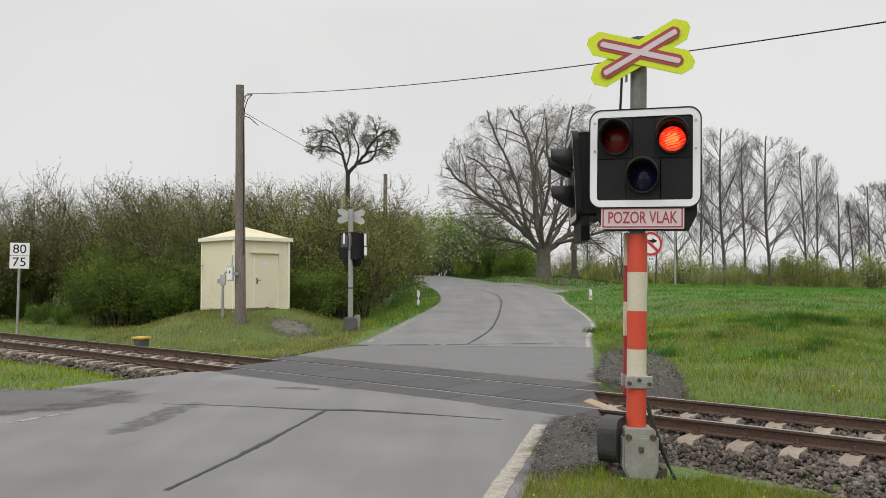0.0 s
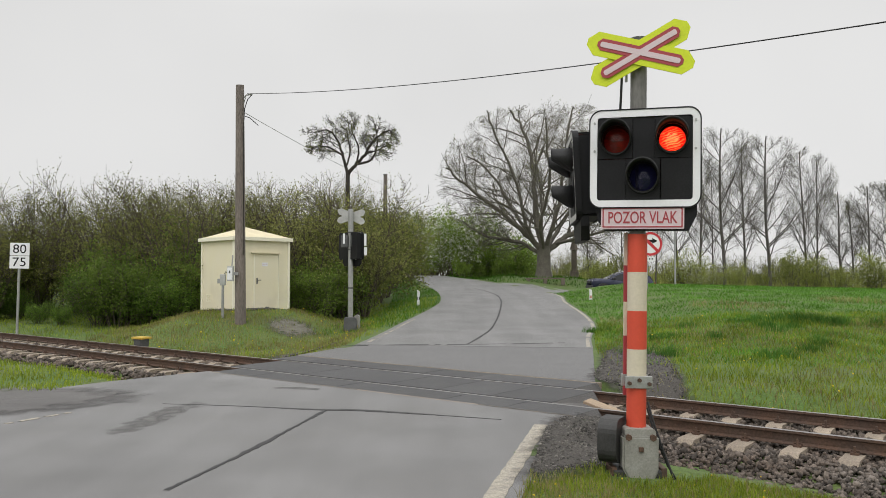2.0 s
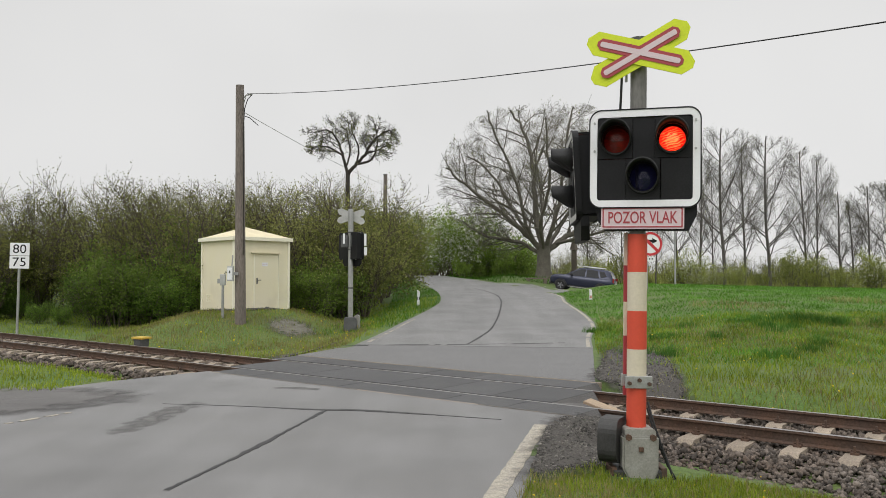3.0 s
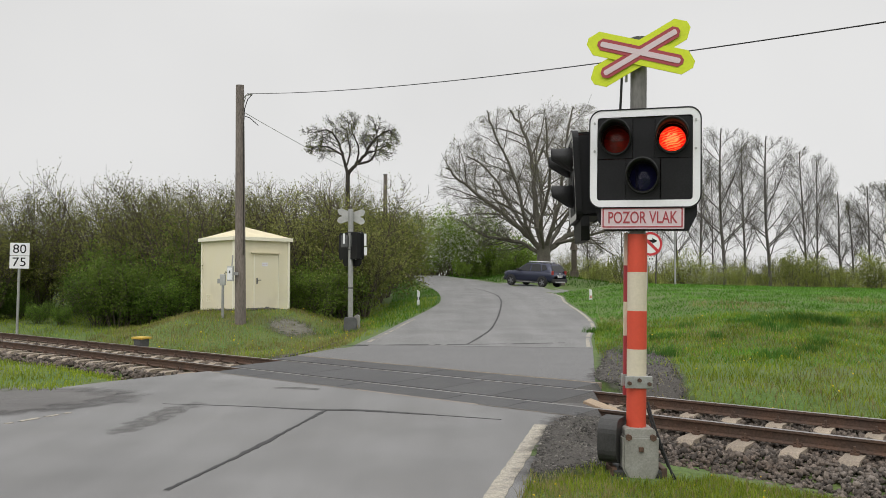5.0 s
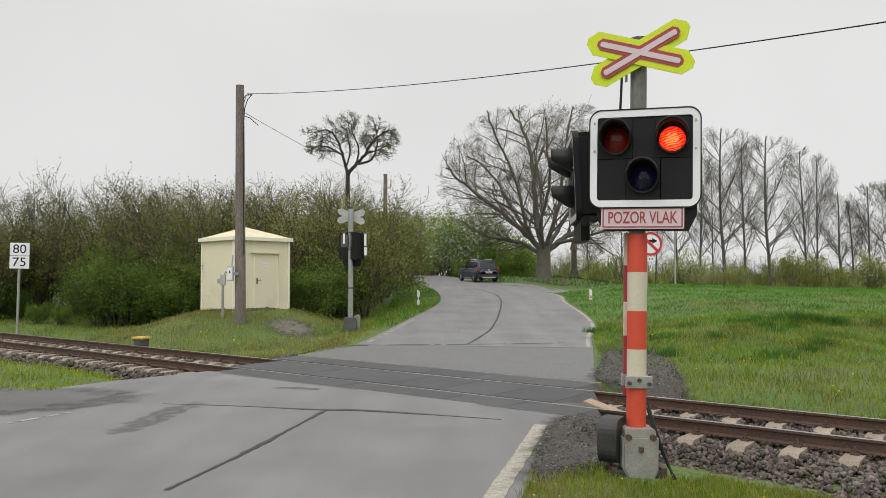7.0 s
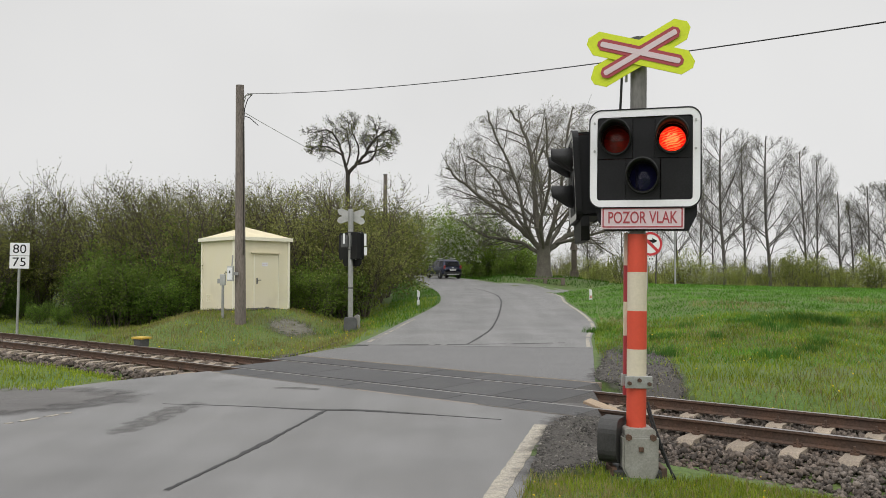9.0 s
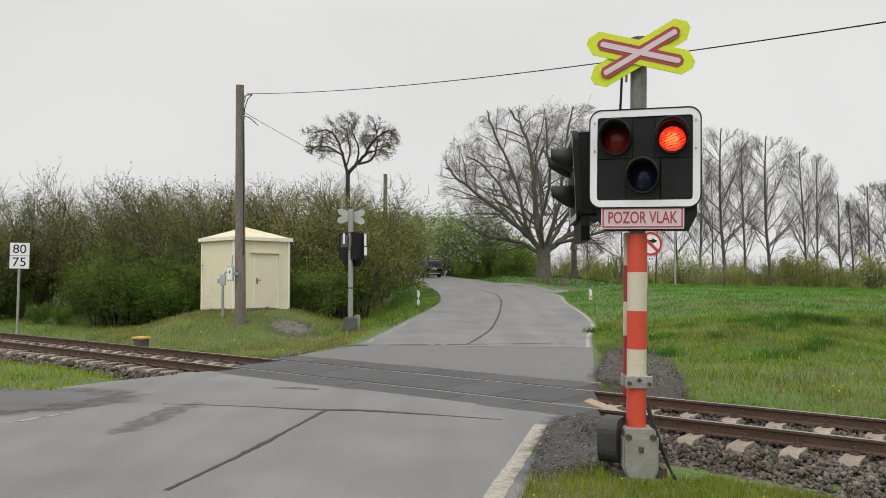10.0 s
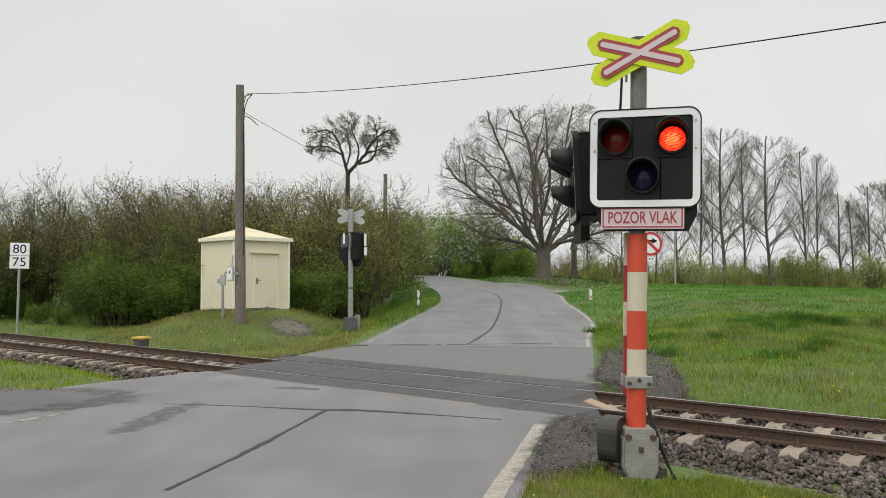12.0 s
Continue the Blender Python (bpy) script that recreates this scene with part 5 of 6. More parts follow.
# ------------------------------------------------------------ trees and shrubs
def fast_mesh(name, verts, faces, mat, parent=None, label="", smooth=False):
    """A mesh from arrays; faces all of one size."""
    verts, faces = np.asarray(verts, np.float32), np.asarray(faces, np.int32)
    me = bpy.data.meshes.new(name)
    me.vertices.add(len(verts))
    me.vertices.foreach_set("co", verts.ravel())
    k = faces.shape[1]
    me.loops.add(faces.size)
    me.loops.foreach_set("vertex_index", faces.ravel())
    me.polygons.add(len(faces))
    me.polygons.foreach_set("loop_start", np.arange(0, faces.size, k, dtype=np.int32))
    me.materials.append(mat)
    me.update(calc_edges=True)
    if smooth:
        me.polygons.foreach_set("use_smooth", np.ones(len(faces), bool))
    ob = new(name, me)
    if parent:
        ob.parent = parent
    if label:
        ob["label"] = label
    return ob


class Wood:
    """Grows tapered limbs, kept inside an egg-shaped crown, and collects the twig ends."""

    def __init__(self, seed, plan, min_r=0.012, crown=None):
        self.rng = np.random.default_rng(seed)
        self.plan, self.min_r, self.crown = plan, min_r, crown
        self.vs, self.fs, self.tips, self.count = [], [], [], 0

    def room(self, p, d):
        """Free length from p along d up to the crown's outline."""
        if self.crown is None:
            return 1e9
        c, r = np.array(self.crown[0], float), np.array(self.crown[1], float)
        q, e = (p - c) / r, d / r
        a, b, k = e @ e, q @ e, q @ q - 1
        if k > 0:
            return 1e9 if p[2] < c[2] and q @ e < 0 else 0.0
        return (-b + math.sqrt(b * b - a * k)) / a

    def tube(self, pts, dirs, rad):
        r = rad[0]
        sides = 9 if r > 0.25 else 6 if r > 0.08 else 4 if r > 0.035 else 3
        u = np.cross(dirs[0], (0.31, 0.87, 0.12))
        u /= np.linalg.norm(u)
        ang = np.linspace(0, 2 * np.pi, sides, endpoint=False)
        base, segs = self.count, len(pts) - 1
        for q, dd, rr in zip(pts, dirs, rad):
            u = u - dd * np.dot(u, dd)
            u /= np.linalg.norm(u) + 1e-9
            w = np.cross(dd, u)
            self.vs.append(q + rr * (np.cos(ang)[:, None] * u + np.sin(ang)[:, None] * w))
        self.count += sides * (segs + 1)
        i, k = np.meshgrid(np.arange(segs), np.arange(sides), indexing="ij")
        a, b = base + i * sides + k, base + i * sides + (k + 1) % sides
        self.fs.append(np.stack([a, b, b + sides, a + sides], -1).reshape(-1, 4))

    def limb(self, p, d, length, r, level):
        g, (_, _, _, bend, rise, segs, _) = self.rng, self.plan[level]
        p, d = np.array(p, float), np.array(d, float)
        free = self.room(p, d) * g.uniform(0.85, 1.3)
        if free < 0.4 * length and g.random() < 0.75:
            return
        length = min(length, free)
        if length < 0.08:
            return
        pts, dirs = [p.copy()], [d.copy()]
        for i in range(segs):
            d = d + g.normal(0, bend, 3) + np.array((0, 0, rise))
            d /= np.linalg.norm(d)
            p = p + d * length / segs
            pts.append(p.copy())
            dirs.append(d.copy())
        self.dress(pts, dirs, length, r, level)

    def path(self, points, r, level):
        """A limb along given places."""
        line = [np.array(q) for q in smooth_line(points, 4)]
        for q in line[1:-1]:
            q += self.rng.normal(0, 0.035, 3) * min(2.0, 6 * r)
        dirs = []
        for i in range(len(line)):
            d = line[min(i + 1, len(line) - 1)] - line[max(i - 1, 0)]
            dirs.append(d / np.linalg.norm(d))
        length = sum(np.linalg.norm(b - a) for a, b in zip(line[:-1], line[1:]))
        self.dress(line, dirs, length, r, level)

    def dress(self, pts, dirs, length, r, level):
        g, (n_kids, ratio, angle, bend, rise, _, start) = self.rng, self.plan[level]
        segs = len(pts) - 1
        last = level == len(self.plan) - 1
        end = max(self.min_r * 0.6, r * (0.25 if last else 0.30))
        rad = np.linspace(r, end, segs + 1)
        if level == 0:
            rad[0] *= 1.35
        self.tube(pts, dirs, rad)
        if last:
            self.tips += pts[1:]
            return
        for c in range(n_kids):
            f = start + (1 - start) * (c + g.uniform(0.1, 0.9)) / n_kids
            j = min(int(f * segs), segs - 1)
            q = pts[j] + (pts[j + 1] - pts[j]) * (f * segs - j)
            dd = dirs[j + 1]
            side = np.cross(dd, g.normal(0, 1, 3))
            side /= np.linalg.norm(side) + 1e-9
            an = radians(g.uniform(0.7, 1.25) * angle)
            nd = dd * math.cos(an) + side * math.sin(an)
            rr = np.interp(f * segs, np.arange(segs + 1), rad)
            self.limb(q, nd, length * ratio * g.uniform(0.7, 1.2) * (1.15 - 0.45 * f), max(self.min_r, rr * g.uniform(0.34, 0.56)), level + 1)

    def wood(self, parent, mat, name="trunk", label=""):
        return fast_mesh(name, np.concatenate(self.vs), np.concatenate(self.fs), mat, parent, label, True)


def leaf_mesh(seed, tips, n, size, jitter, mat, parent, name="crown", label="", low=0.0):
    """Small leaves round the twig ends; low gathers them in the lower part of the plant."""
    g = np.random.default_rng(seed)
    tips = np.asarray(tips)
    rel = tips[:, 2] / tips[:, 2].max()
    p = np.clip(1.0 - low * np.clip(rel - 0.3, 0, 1) / 0.7, 0.0, 1)
    c = tips[g.choice(len(tips), n, p=p / p.sum())] + g.normal(0, jitter, (n, 3))
    c[:, 2] = np.maximum(c[:, 2], 0.08)
    a = g.normal(0, 1, (n, 3))
    a /= np.linalg.norm(a, axis=1, keepdims=True)
    b = np.cross(a, g.normal(0, 1, (n, 3)))
    b /= np.linalg.norm(b, axis=1, keepdims=True)
    s = size * g.uniform(0.6, 1.4, (n, 1))
    v = np.stack([c - a * s, c + a * s * 0.3 + b * s * 0.75, c + a * s * 0.6 - b * s * 0.65], 1).reshape(-1, 3)
    return fast_mesh(name, v, np.arange(3 * n).reshape(-1, 3), mat, parent, label)


# plan rows: children, length ratio, branching angle, bend, rise, segments, bare part
def shrub(seed, height, stems, spread, leaves, size, leaf, bark, label, category, name, blossom=0, kids=(7, 7), twig=0.010, jitter=0.12, rise=0.05, low=0.0):
    t = thing(name, pose(0, 0, 0), label, category)
    w = Wood(seed, [(kids[0], 0.5, 36, 0.09, rise, 6, 0.15), (kids[1], 0.5, 42, 0.14, 0.06, 4, 0.15), (0, 0, 0, 0.16, 0.05, 2, 0)], twig)
    g = w.rng
    for k in range(stems):
        a = 2 * math.pi * (k + g.uniform(-0.3, 0.3)) / stems
        lean = g.uniform(0.15, 1.0) * spread
        d = np.array((math.cos(a) * lean, math.sin(a) * lean, 1.0))
        w.limb((math.cos(a) * 0.3, math.sin(a) * 0.3, -0.15), d / np.linalg.norm(d), height * g.uniform(0.62, 0.95), height * 0.009 + 0.012, 0)
    w.wood(t, bark, "wood")
    if leaves:
        leaf_mesh(seed + 1, w.tips, leaves, size, jitter, leaf, t, "crown", low=low)
    if blossom:
        leaf_mesh(seed + 2, w.tips, blossom, size * 0.8, jitter, M["blossom"], t, "blossom", "white blossom clusters")
    return t


def tree(seed, height, r, plan, bark, label, category, leaves=0, size=0.06, leaf=None, jitter=0.1, min_r=0.014, crown=None, name="tree"):
    t = thing(name, pose(0, 0, 0), label, category)
    w = Wood(seed, plan, min_r, crown)
    w.limb((0, 0, -0.3), (0, 0, 1), height, r, 0)
    w.wood(t, bark)
    if leaves:
        leaf_mesh(seed + 1, w.tips, leaves, size, jitter, leaf, t)
    return t


def put(proto, used, px, y, scale, turn, sink=0.0, stretch=1.0, label="", group=""):
    """Places the prototype, or a copy of it, ahead of the viewpoint at the given bearing."""
    x = (px - 784) / 1380 * y
    m = pose(x, y, land1(x, y) - sink, 0, 0, turn) @ Matrix.Diagonal((scale * stretch, scale * stretch, scale, 1))
    if proto.name in used:
        ob = copy_thing(proto, m)
    else:
        proto.matrix_world = m
        used.add(proto.name)
        ob = proto
    return tagged(ob, label, "", group)


used = set()
rnd = random.Random(7)
# tall scrub: bare tops over a leafy lower half
hedge_a = [shrub(20 + k, 6.6, 8, 0.40, 9500, 0.046, M["leaf_olive"], M["twig"], "tall twiggy hedge shrub with sparse budding leaves", "shrub", "hedge_shrub", kids=(9, 8), jitter=0.13, twig=0.0105, low=0.95) for k in range(3)]
olive_e = [shrub(30 + k, 4.6, 8, 0.55, 8500, 0.060, M["leaf_hedge"], M["twig"], "leafy olive-green hedge bush", "bush", "hedge_bush", kids=(8, 7), jitter=0.2) for k in range(2)]
hedge_far = [shrub(26 + k, 6.6, 7, 0.40, 3600, 0.062, M["leaf_olive"], M["twig"], "tall twiggy hedge shrub in the distance", "shrub", "distant_hedge_shrub", kids=(8, 6), jitter=0.2, twig=0.0125, low=0.9) for k in range(2)]
green_far = [shrub(46 + k, 3.3, 8, 0.75, 3600, 0.085, M["leaf_fresh"], M["twig"], "dense green bush beyond the bend", "bush", "roadside_bush", kids=(6, 6), jitter=0.25) for k in range(2)]
green_b = [shrub(40 + k, 3.3, 9, 0.75, 7500, 0.066, M["leaf_fresh"] if k else M["leaf"], M["twig"], "dense fresh green bush", "bush", "green_bush", kids=(8, 7), jitter=0.2) for k in range(2)]
bloom_c = [shrub(60 + k, 5.6, 8, 0.55, 6500, 0.095, M["leaf_fresh"], M["twig"], "blossoming shrub with white flowers and fresh leaves", "shrub", "blossom_shrub", blossom=4200, kids=(8, 7), twig=0.014, jitter=0.3) for k in range(2)]
far_g = [shrub(70 + k, 4.4, 7, 0.6, 2400, 0.085, M["leaf_bud"], M["twig"], "thin budding bush at the field edge", "bush", "field_bush", blossom=0 if k else 420, kids=(7, 5), twig=0.011, jitter=0.24) for k in range(3)]
slim_plan = [(25, 0.40, 46, 0.020, 0.012, 18, 0.20), (10, 0.46, 34, 0.06, 0.05, 5, 0.12), (8, 0.5, 38, 0.09, 0.05, 2, 0.12), (0, 0, 0, 0.12, 0.03, 1, 0)]
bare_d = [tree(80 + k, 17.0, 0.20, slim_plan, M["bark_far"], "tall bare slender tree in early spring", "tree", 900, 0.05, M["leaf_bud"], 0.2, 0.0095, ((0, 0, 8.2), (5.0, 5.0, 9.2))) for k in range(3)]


def limbed_tree(seed, trunk, r, limbs, plan, bark, label, name, leaves, size, jitter, min_r, crown):
    """A short trunk that divides into main limbs, each along given places with a thickness."""
    t = thing(name, pose(0, 0, 0), label, "tree")
    w = Wood(seed, [(0, 0, 0, 0.02, 0.02, 5, 1)], min_r)
    up = np.array((0.0, 0.0, 1.0))
    hs = np.array((-0.3, 0.0, 0.25, 0.7, 1.0)) * np.array((1, 1, trunk, trunk, trunk * 1.03))
    w.tube([np.array((0.05 * r * math.sin(5 * h), 0.0, h)) for h in hs], [up] * 5, r * np.array((1.5, 1.3, 1.0, 0.92, 0.8)))
    w.plan, w.crown = [None] + plan, crown
    for rr, *places in limbs:
        w.path(places, rr, 1)
    w.wood(t, bark)
    leaf_mesh(seed + 1, w.tips, leaves, size, jitter, M["leaf_bud"], t)
    return t


oak_limbs = [(0.25, (-0.1, 0, 2.0), (-1.5, -0.5, 3.5), (-3.1, -1.0, 4.9), (-5.2, -1.5, 6.4), (-6.8, -1.5, 7.7), (-8.0, -2.0, 8.7)),
             (0.27, (0, 0, 2.2), (-0.45, 0.3, 4.0), (-0.65, 0.5, 6.3), (-0.75, 0.5, 8.7), (-1.1, 0.8, 11.0), (-1.7, 1.0, 12.6), (-2.6, 1.0, 14.0)),
             (0.19, (-0.2, 0, 1.9), (-1.7, 1.0, 2.8), (-3.3, 2.0, 3.2), (-5.2, 3.0, 3.8), (-6.6, 3.5, 4.9)),
             (0.17, (-0.8, -0.3, 2.9), (-1.7, -1.5, 4.7), (-2.2, -2.0, 6.8), (-3.1, -2.5, 9.1), (-4.3, -3.0, 11.5), (-4.8, -3.0, 13.1)),
             (0.20, (0.1, 0, 2.2), (0.6, -1.0, 4.0), (1.1, -1.5, 6.4), (1.4, -2.0, 9.1), (1.8, -2.0, 11.9), (2.2, -2.0, 13.6)),
             (0.27, (0.2, 0, 1.9), (1.7, 0.5, 3.2), (3.4, 1.0, 4.1), (5.0, 1.5, 5.4), (6.2, 2.0, 7.3), (7.1, 2.0, 9.1)),
             (0.20, (0.1, 0, 2.1), (1.3, 1.5, 3.8), (2.7, 2.5, 5.9), (3.9, 3.0, 8.7), (4.5, 3.0, 11.5), (4.8, 3.0, 13.1)),
             (0.18, (0, 0.1, 2.2), (0.1, 2.0, 4.0), (0.4, 4.0, 6.8), (0.1, 5.5, 10.0), (0.3, 6.0, 12.6)),
             (0.18, (0, -0.1, 2.1), (-0.5, -2.0, 4.0), (-0.1, -4.0, 6.8), (-0.3, -5.0, 9.6), (-0.5, -5.5, 12.1)),
             (0.16, (-1.2, -0.4, 3.3), (-2.6, 1.0, 5.9), (-3.8, 2.0, 8.2), (-5.2, 2.5, 9.8), (-6.3, 3.0, 10.4)),
             (0.14, (0.9, 0.2, 2.7), (3.2, -1.5, 3.3), (5.2, -2.2, 3.9), (7.0, -2.5, 5.0))]
oak_plan = [(16, 0.36, 46, 0.12, 0.03, 12, 0.14), (6, 0.54, 42, 0.14, 0.03, 6, 0.12), (6, 0.58, 42, 0.15, 0.025, 3, 0.12), (3, 0.75, 38, 0.15, 0.02, 2, 0.2), (0, 0, 0, 0.16, 0.0, 1, 0)]
oak = limbed_tree(105, 2.5, 0.60, oak_limbs, oak_plan, M["bark_oak"], "broad old bare oak with spreading crooked limbs", "oak_tree", 5000, 0.05, 0.14, 0.0075, ((0, 0, 7.6), (8.8, 7.6, 7.0)))
put(oak, used, 962, 64, 1.0, 0)
gnarl_limbs = [(0.092, (0, 0, 6.9), (-0.2, 0.1, 7.65), (-0.38, 0.15, 8.2), (-0.65, 0.1, 8.85), (-1.1, 0, 9.2), (-1.7, -0.1, 9.05)),
               (0.104, (0, 0, 6.95), (0.5, -0.1, 7.5), (0.95, -0.15, 8.05), (1.3, -0.2, 8.65), (1.9, -0.3, 9.05), (2.25, -0.3, 9.1)),
               (0.068, (0.5, -0.1, 7.45), (1.1, 0.3, 7.7), (1.4, 0.5, 8.25), (1.45, 0.6, 8.95), (1.3, 0.6, 9.55)),
               (0.06, (0.45, -0.1, 7.45), (0.6, -0.5, 8.15), (0.35, -0.7, 8.85), (0.2, -0.7, 9.55)),
               (0.056, (-0.3, 0.1, 7.95), (-0.95, 0.4, 8.35), (-1.6, 0.6, 8.5), (-2, 0.6, 8.35)),
               (0.048, (0.9, -0.15, 7.95), (1.6, -0.6, 8.1), (2.1, -0.8, 8.35)),
               (0.056, (-0.1, 0.05, 7.35), (0.05, 0.5, 8.15), (-0.1, 0.8, 8.95), (-0.2, 0.8, 9.45))]
gnarl_plan = [(11, 0.36, 52, 0.20, 0.02, 7, 0.3), (7, 0.52, 48, 0.2, 0.0, 4, 0.2), (6, 0.5, 46, 0.2, -0.02, 3, 0.15), (0, 0, 0, 0.2, -0.02, 2, 0)]
gnarl = limbed_tree(131, 6.95, 0.15, gnarl_limbs, gnarl_plan, M["bark_dark"], "gnarled budding tree standing out of the hedge", "gnarled_tree", 3000, 0.036, 0.09, 0.0085, ((0.1, 0, 8.65), (2.6, 2.1, 1.55)))
put(gnarl, used, 615, 37.5, 0.95, 0)

# hedge behind the line and the hut
for k, px in enumerate(range(-90, 640, 40)):
    if px < 160 and k % 2:
        continue
    y = 34.5 + 2.0 * math.sin(k * 2.3) + rnd.uniform(-0.6, 0.6)
    if 320 < px < 550:
        y = 37.0 + rnd.uniform(-0.6, 0.6)
    sc = (0.80 if px < 170 else 1.08 if px < 540 else 1.06) * rnd.uniform(0.93, 1.06)
    put(hedge_a[k % 3], used, px + rnd.uniform(-9, 9), y, sc, rnd.uniform(0, 360), 0.05, group="hedge shrubs")
for k, px in enumerate(range(-60, 640, 50)):
    put(hedge_a[(k + 1) % 3], used, px + rnd.uniform(-12, 12), 41 + rnd.uniform(-1, 2), rnd.uniform(0.98, 1.08) * (0.82 if px < 170 else 1.10), rnd.uniform(0, 360), 0.05, group="hedge shrubs")
# leafy bushes inside the hedge, and round the old tree beside the bend
for px, y, sc in ((-40, 35, 0.85), (15, 36, 0.8), (52, 34.5, 0.75), (92, 36, 0.75), (190, 35, 0.95), (235, 36, 0.95), (340, 37, 1.0), (390, 37.5, 1.05), (440, 38, 1.1), (495, 37.5, 1.1), (535, 36, 1.0), (560, 37.0, 1.05),
                  (575, 34, 1.0), (612, 36.0, 1.12), (634, 37.5, 1.2), (648, 39.5, 1.25), (660, 42.0, 1.3), (676, 46, 1.3), (624, 34.2, 0.7), (694, 54, 1.0)):
    put(olive_e[rnd.randrange(2)], used, px, y, sc, rnd.uniform(0, 360), 0.05, group="hedge bushes")
# green bushes at the hedge foot
for px, y, sc in ((178, 30.6, 0.6), (212, 30.2, 0.8), (255, 30.3, 1.0), (292, 30.8, 0.95), (312, 31.8, 1.0), (240, 31.8, 1.2), (315, 33.8, 1.45), (275, 32.8, 1.35), (200, 32.5, 1.05), (30, 33.5, 0.6), (-20, 33, 0.8), (338, 33.0, 1.0),
                  (548, 32.4, 0.8), (572, 31.4, 0.85), (600, 32.8, 0.9), (70, 31.5, 0.45), (110, 31.0, 0.4)):
    put(green_b[rnd.randrange(2)], used, px, y, sc, rnd.uniform(0, 360), 0.05, group="green bushes")
# shrubs along the far side of the bend; copies keep their pattern's scale, so the patterns stand at full size
for proto, px, y in ((hedge_far[0], 676, 137), (hedge_far[1], 705, 141), (green_far[0], 700, 128), (green_far[1], 735, 127), (far_g[0], 1215, 84), (far_g[1], 1420, 86), (far_g[2], 1545, 83)):
    put(proto, used, px, y, 1.0, 25.0, 0.05, group="hedge shrubs" if proto in hedge_far else "green bushes" if proto in green_far else "field bushes")
for px, y, sc in ((672, 140, 1.7), (695, 146, 1.8), (715, 138, 1.6), (738, 144, 1.8), (760, 140, 1.7), (668, 72, 1.15), (700, 60, 0.92), (722, 68, 0.9), (668, 78, 1.0)):
    put(hedge_far[rnd.randrange(2)], used, px, y, sc, rnd.uniform(0, 360), 0.05, group="hedge shrubs")
for px, y, sc in ((768, 92, 1.15), (802, 81, 1.05), (824, 78, 0.95), (846, 79.5, 0.9), (872, 83, 1.0), (745, 103, 1.3), (785, 88, 1.1), (728, 108, 1.2)):
    put(bloom_c[rnd.randrange(2)], used, px, y, sc, rnd.uniform(0, 360), 0.05, group="blossom shrubs")
for px, y, sc in ((815, 75, 0.55), (848, 76, 0.7), (880, 77, 1.3), (905, 77, 1.3), (930, 79, 1.2), (858, 86, 1.5), (780, 92, 1.2), (905, 88, 1.5), (690, 131, 1.5), (722, 131, 1.5), (754, 130, 1.5), (920, 76, 0.9), (893, 75.5, 0.9), (766, 118, 1.5), (778, 112, 1.5), (790, 106, 1.4), (752, 116, 1.4)):
    put(green_far[rnd.randrange(2)], used, px, y, sc, rnd.uniform(0, 360), 0.05, group="green bushes")
for k, px in enumerate(range(640, 900, 40)):
    put(hedge_far[k % 2], used, px, 102 + rnd.uniform(-6, 6), rnd.uniform(1.05, 1.35), rnd.uniform(0, 360), 0.05, group="hedge shrubs")
# slender trees beyond the field: bearing, top, distance, girth of the crown
for k, (px, top, y, wide) in enumerate(((1283, 217, 84, 1.0), (1240, 268, 92, 0.8), (1318, 252, 96, 0.8), (1363, 248, 86, 1.0), (1427, 246, 88, 0.95), (1446, 288, 83, 0.85), (1200, 300, 96, 0.8), (1160, 330, 100, 1.0), (1262, 320, 104, 0.8),
                                        (1490, 345, 110, 1.2), (1512, 348, 104, 1.2), (1540, 336, 100, 1.2), (1572, 330, 102, 1.2), (1640, 320, 112, 1.1), (1100, 380, 104, 1.2), (1040, 396, 100, 1.2))):
    h = point_at(px, top, y).z - land1((px - 784) / 1380 * y, y)
    put(bare_d[k % 3], used, px, y, h / 17.1, rnd.uniform(0, 360), 0.1, wide, group="slender trees")
for px, y, sc in ((112, 37, 0.36), (128, 39, 0.34), (60, 40, 0.38)):
    put(bare_d[1], used, px, y, sc, 40 + px, 0.1, 0.9, group="slender trees")
for k, px in enumerate(range(990, 1720, 27)):
    put(far_g[rnd.randrange(3)], used, px + rnd.uniform(-14, 14), 78 + rnd.uniform(-2, 12), rnd.choice((0.4, 0.5, 0.65, 0.85, 1.0)) * (0.8 if px < 1200 else 1.0), rnd.uniform(0, 360), 0.05, rnd.uniform(0.85, 1.3), group="field bushes")
for k, px in enumerate(range(1000, 1740, 60)):
    put(hedge_far[k % 2], used, px + rnd.uniform(-8, 8), 118 + rnd.uniform(-4, 6), rnd.uniform(0.5, 0.85), rnd.uniform(0, 360), 0.05, 1.3, group="hedge shrubs")


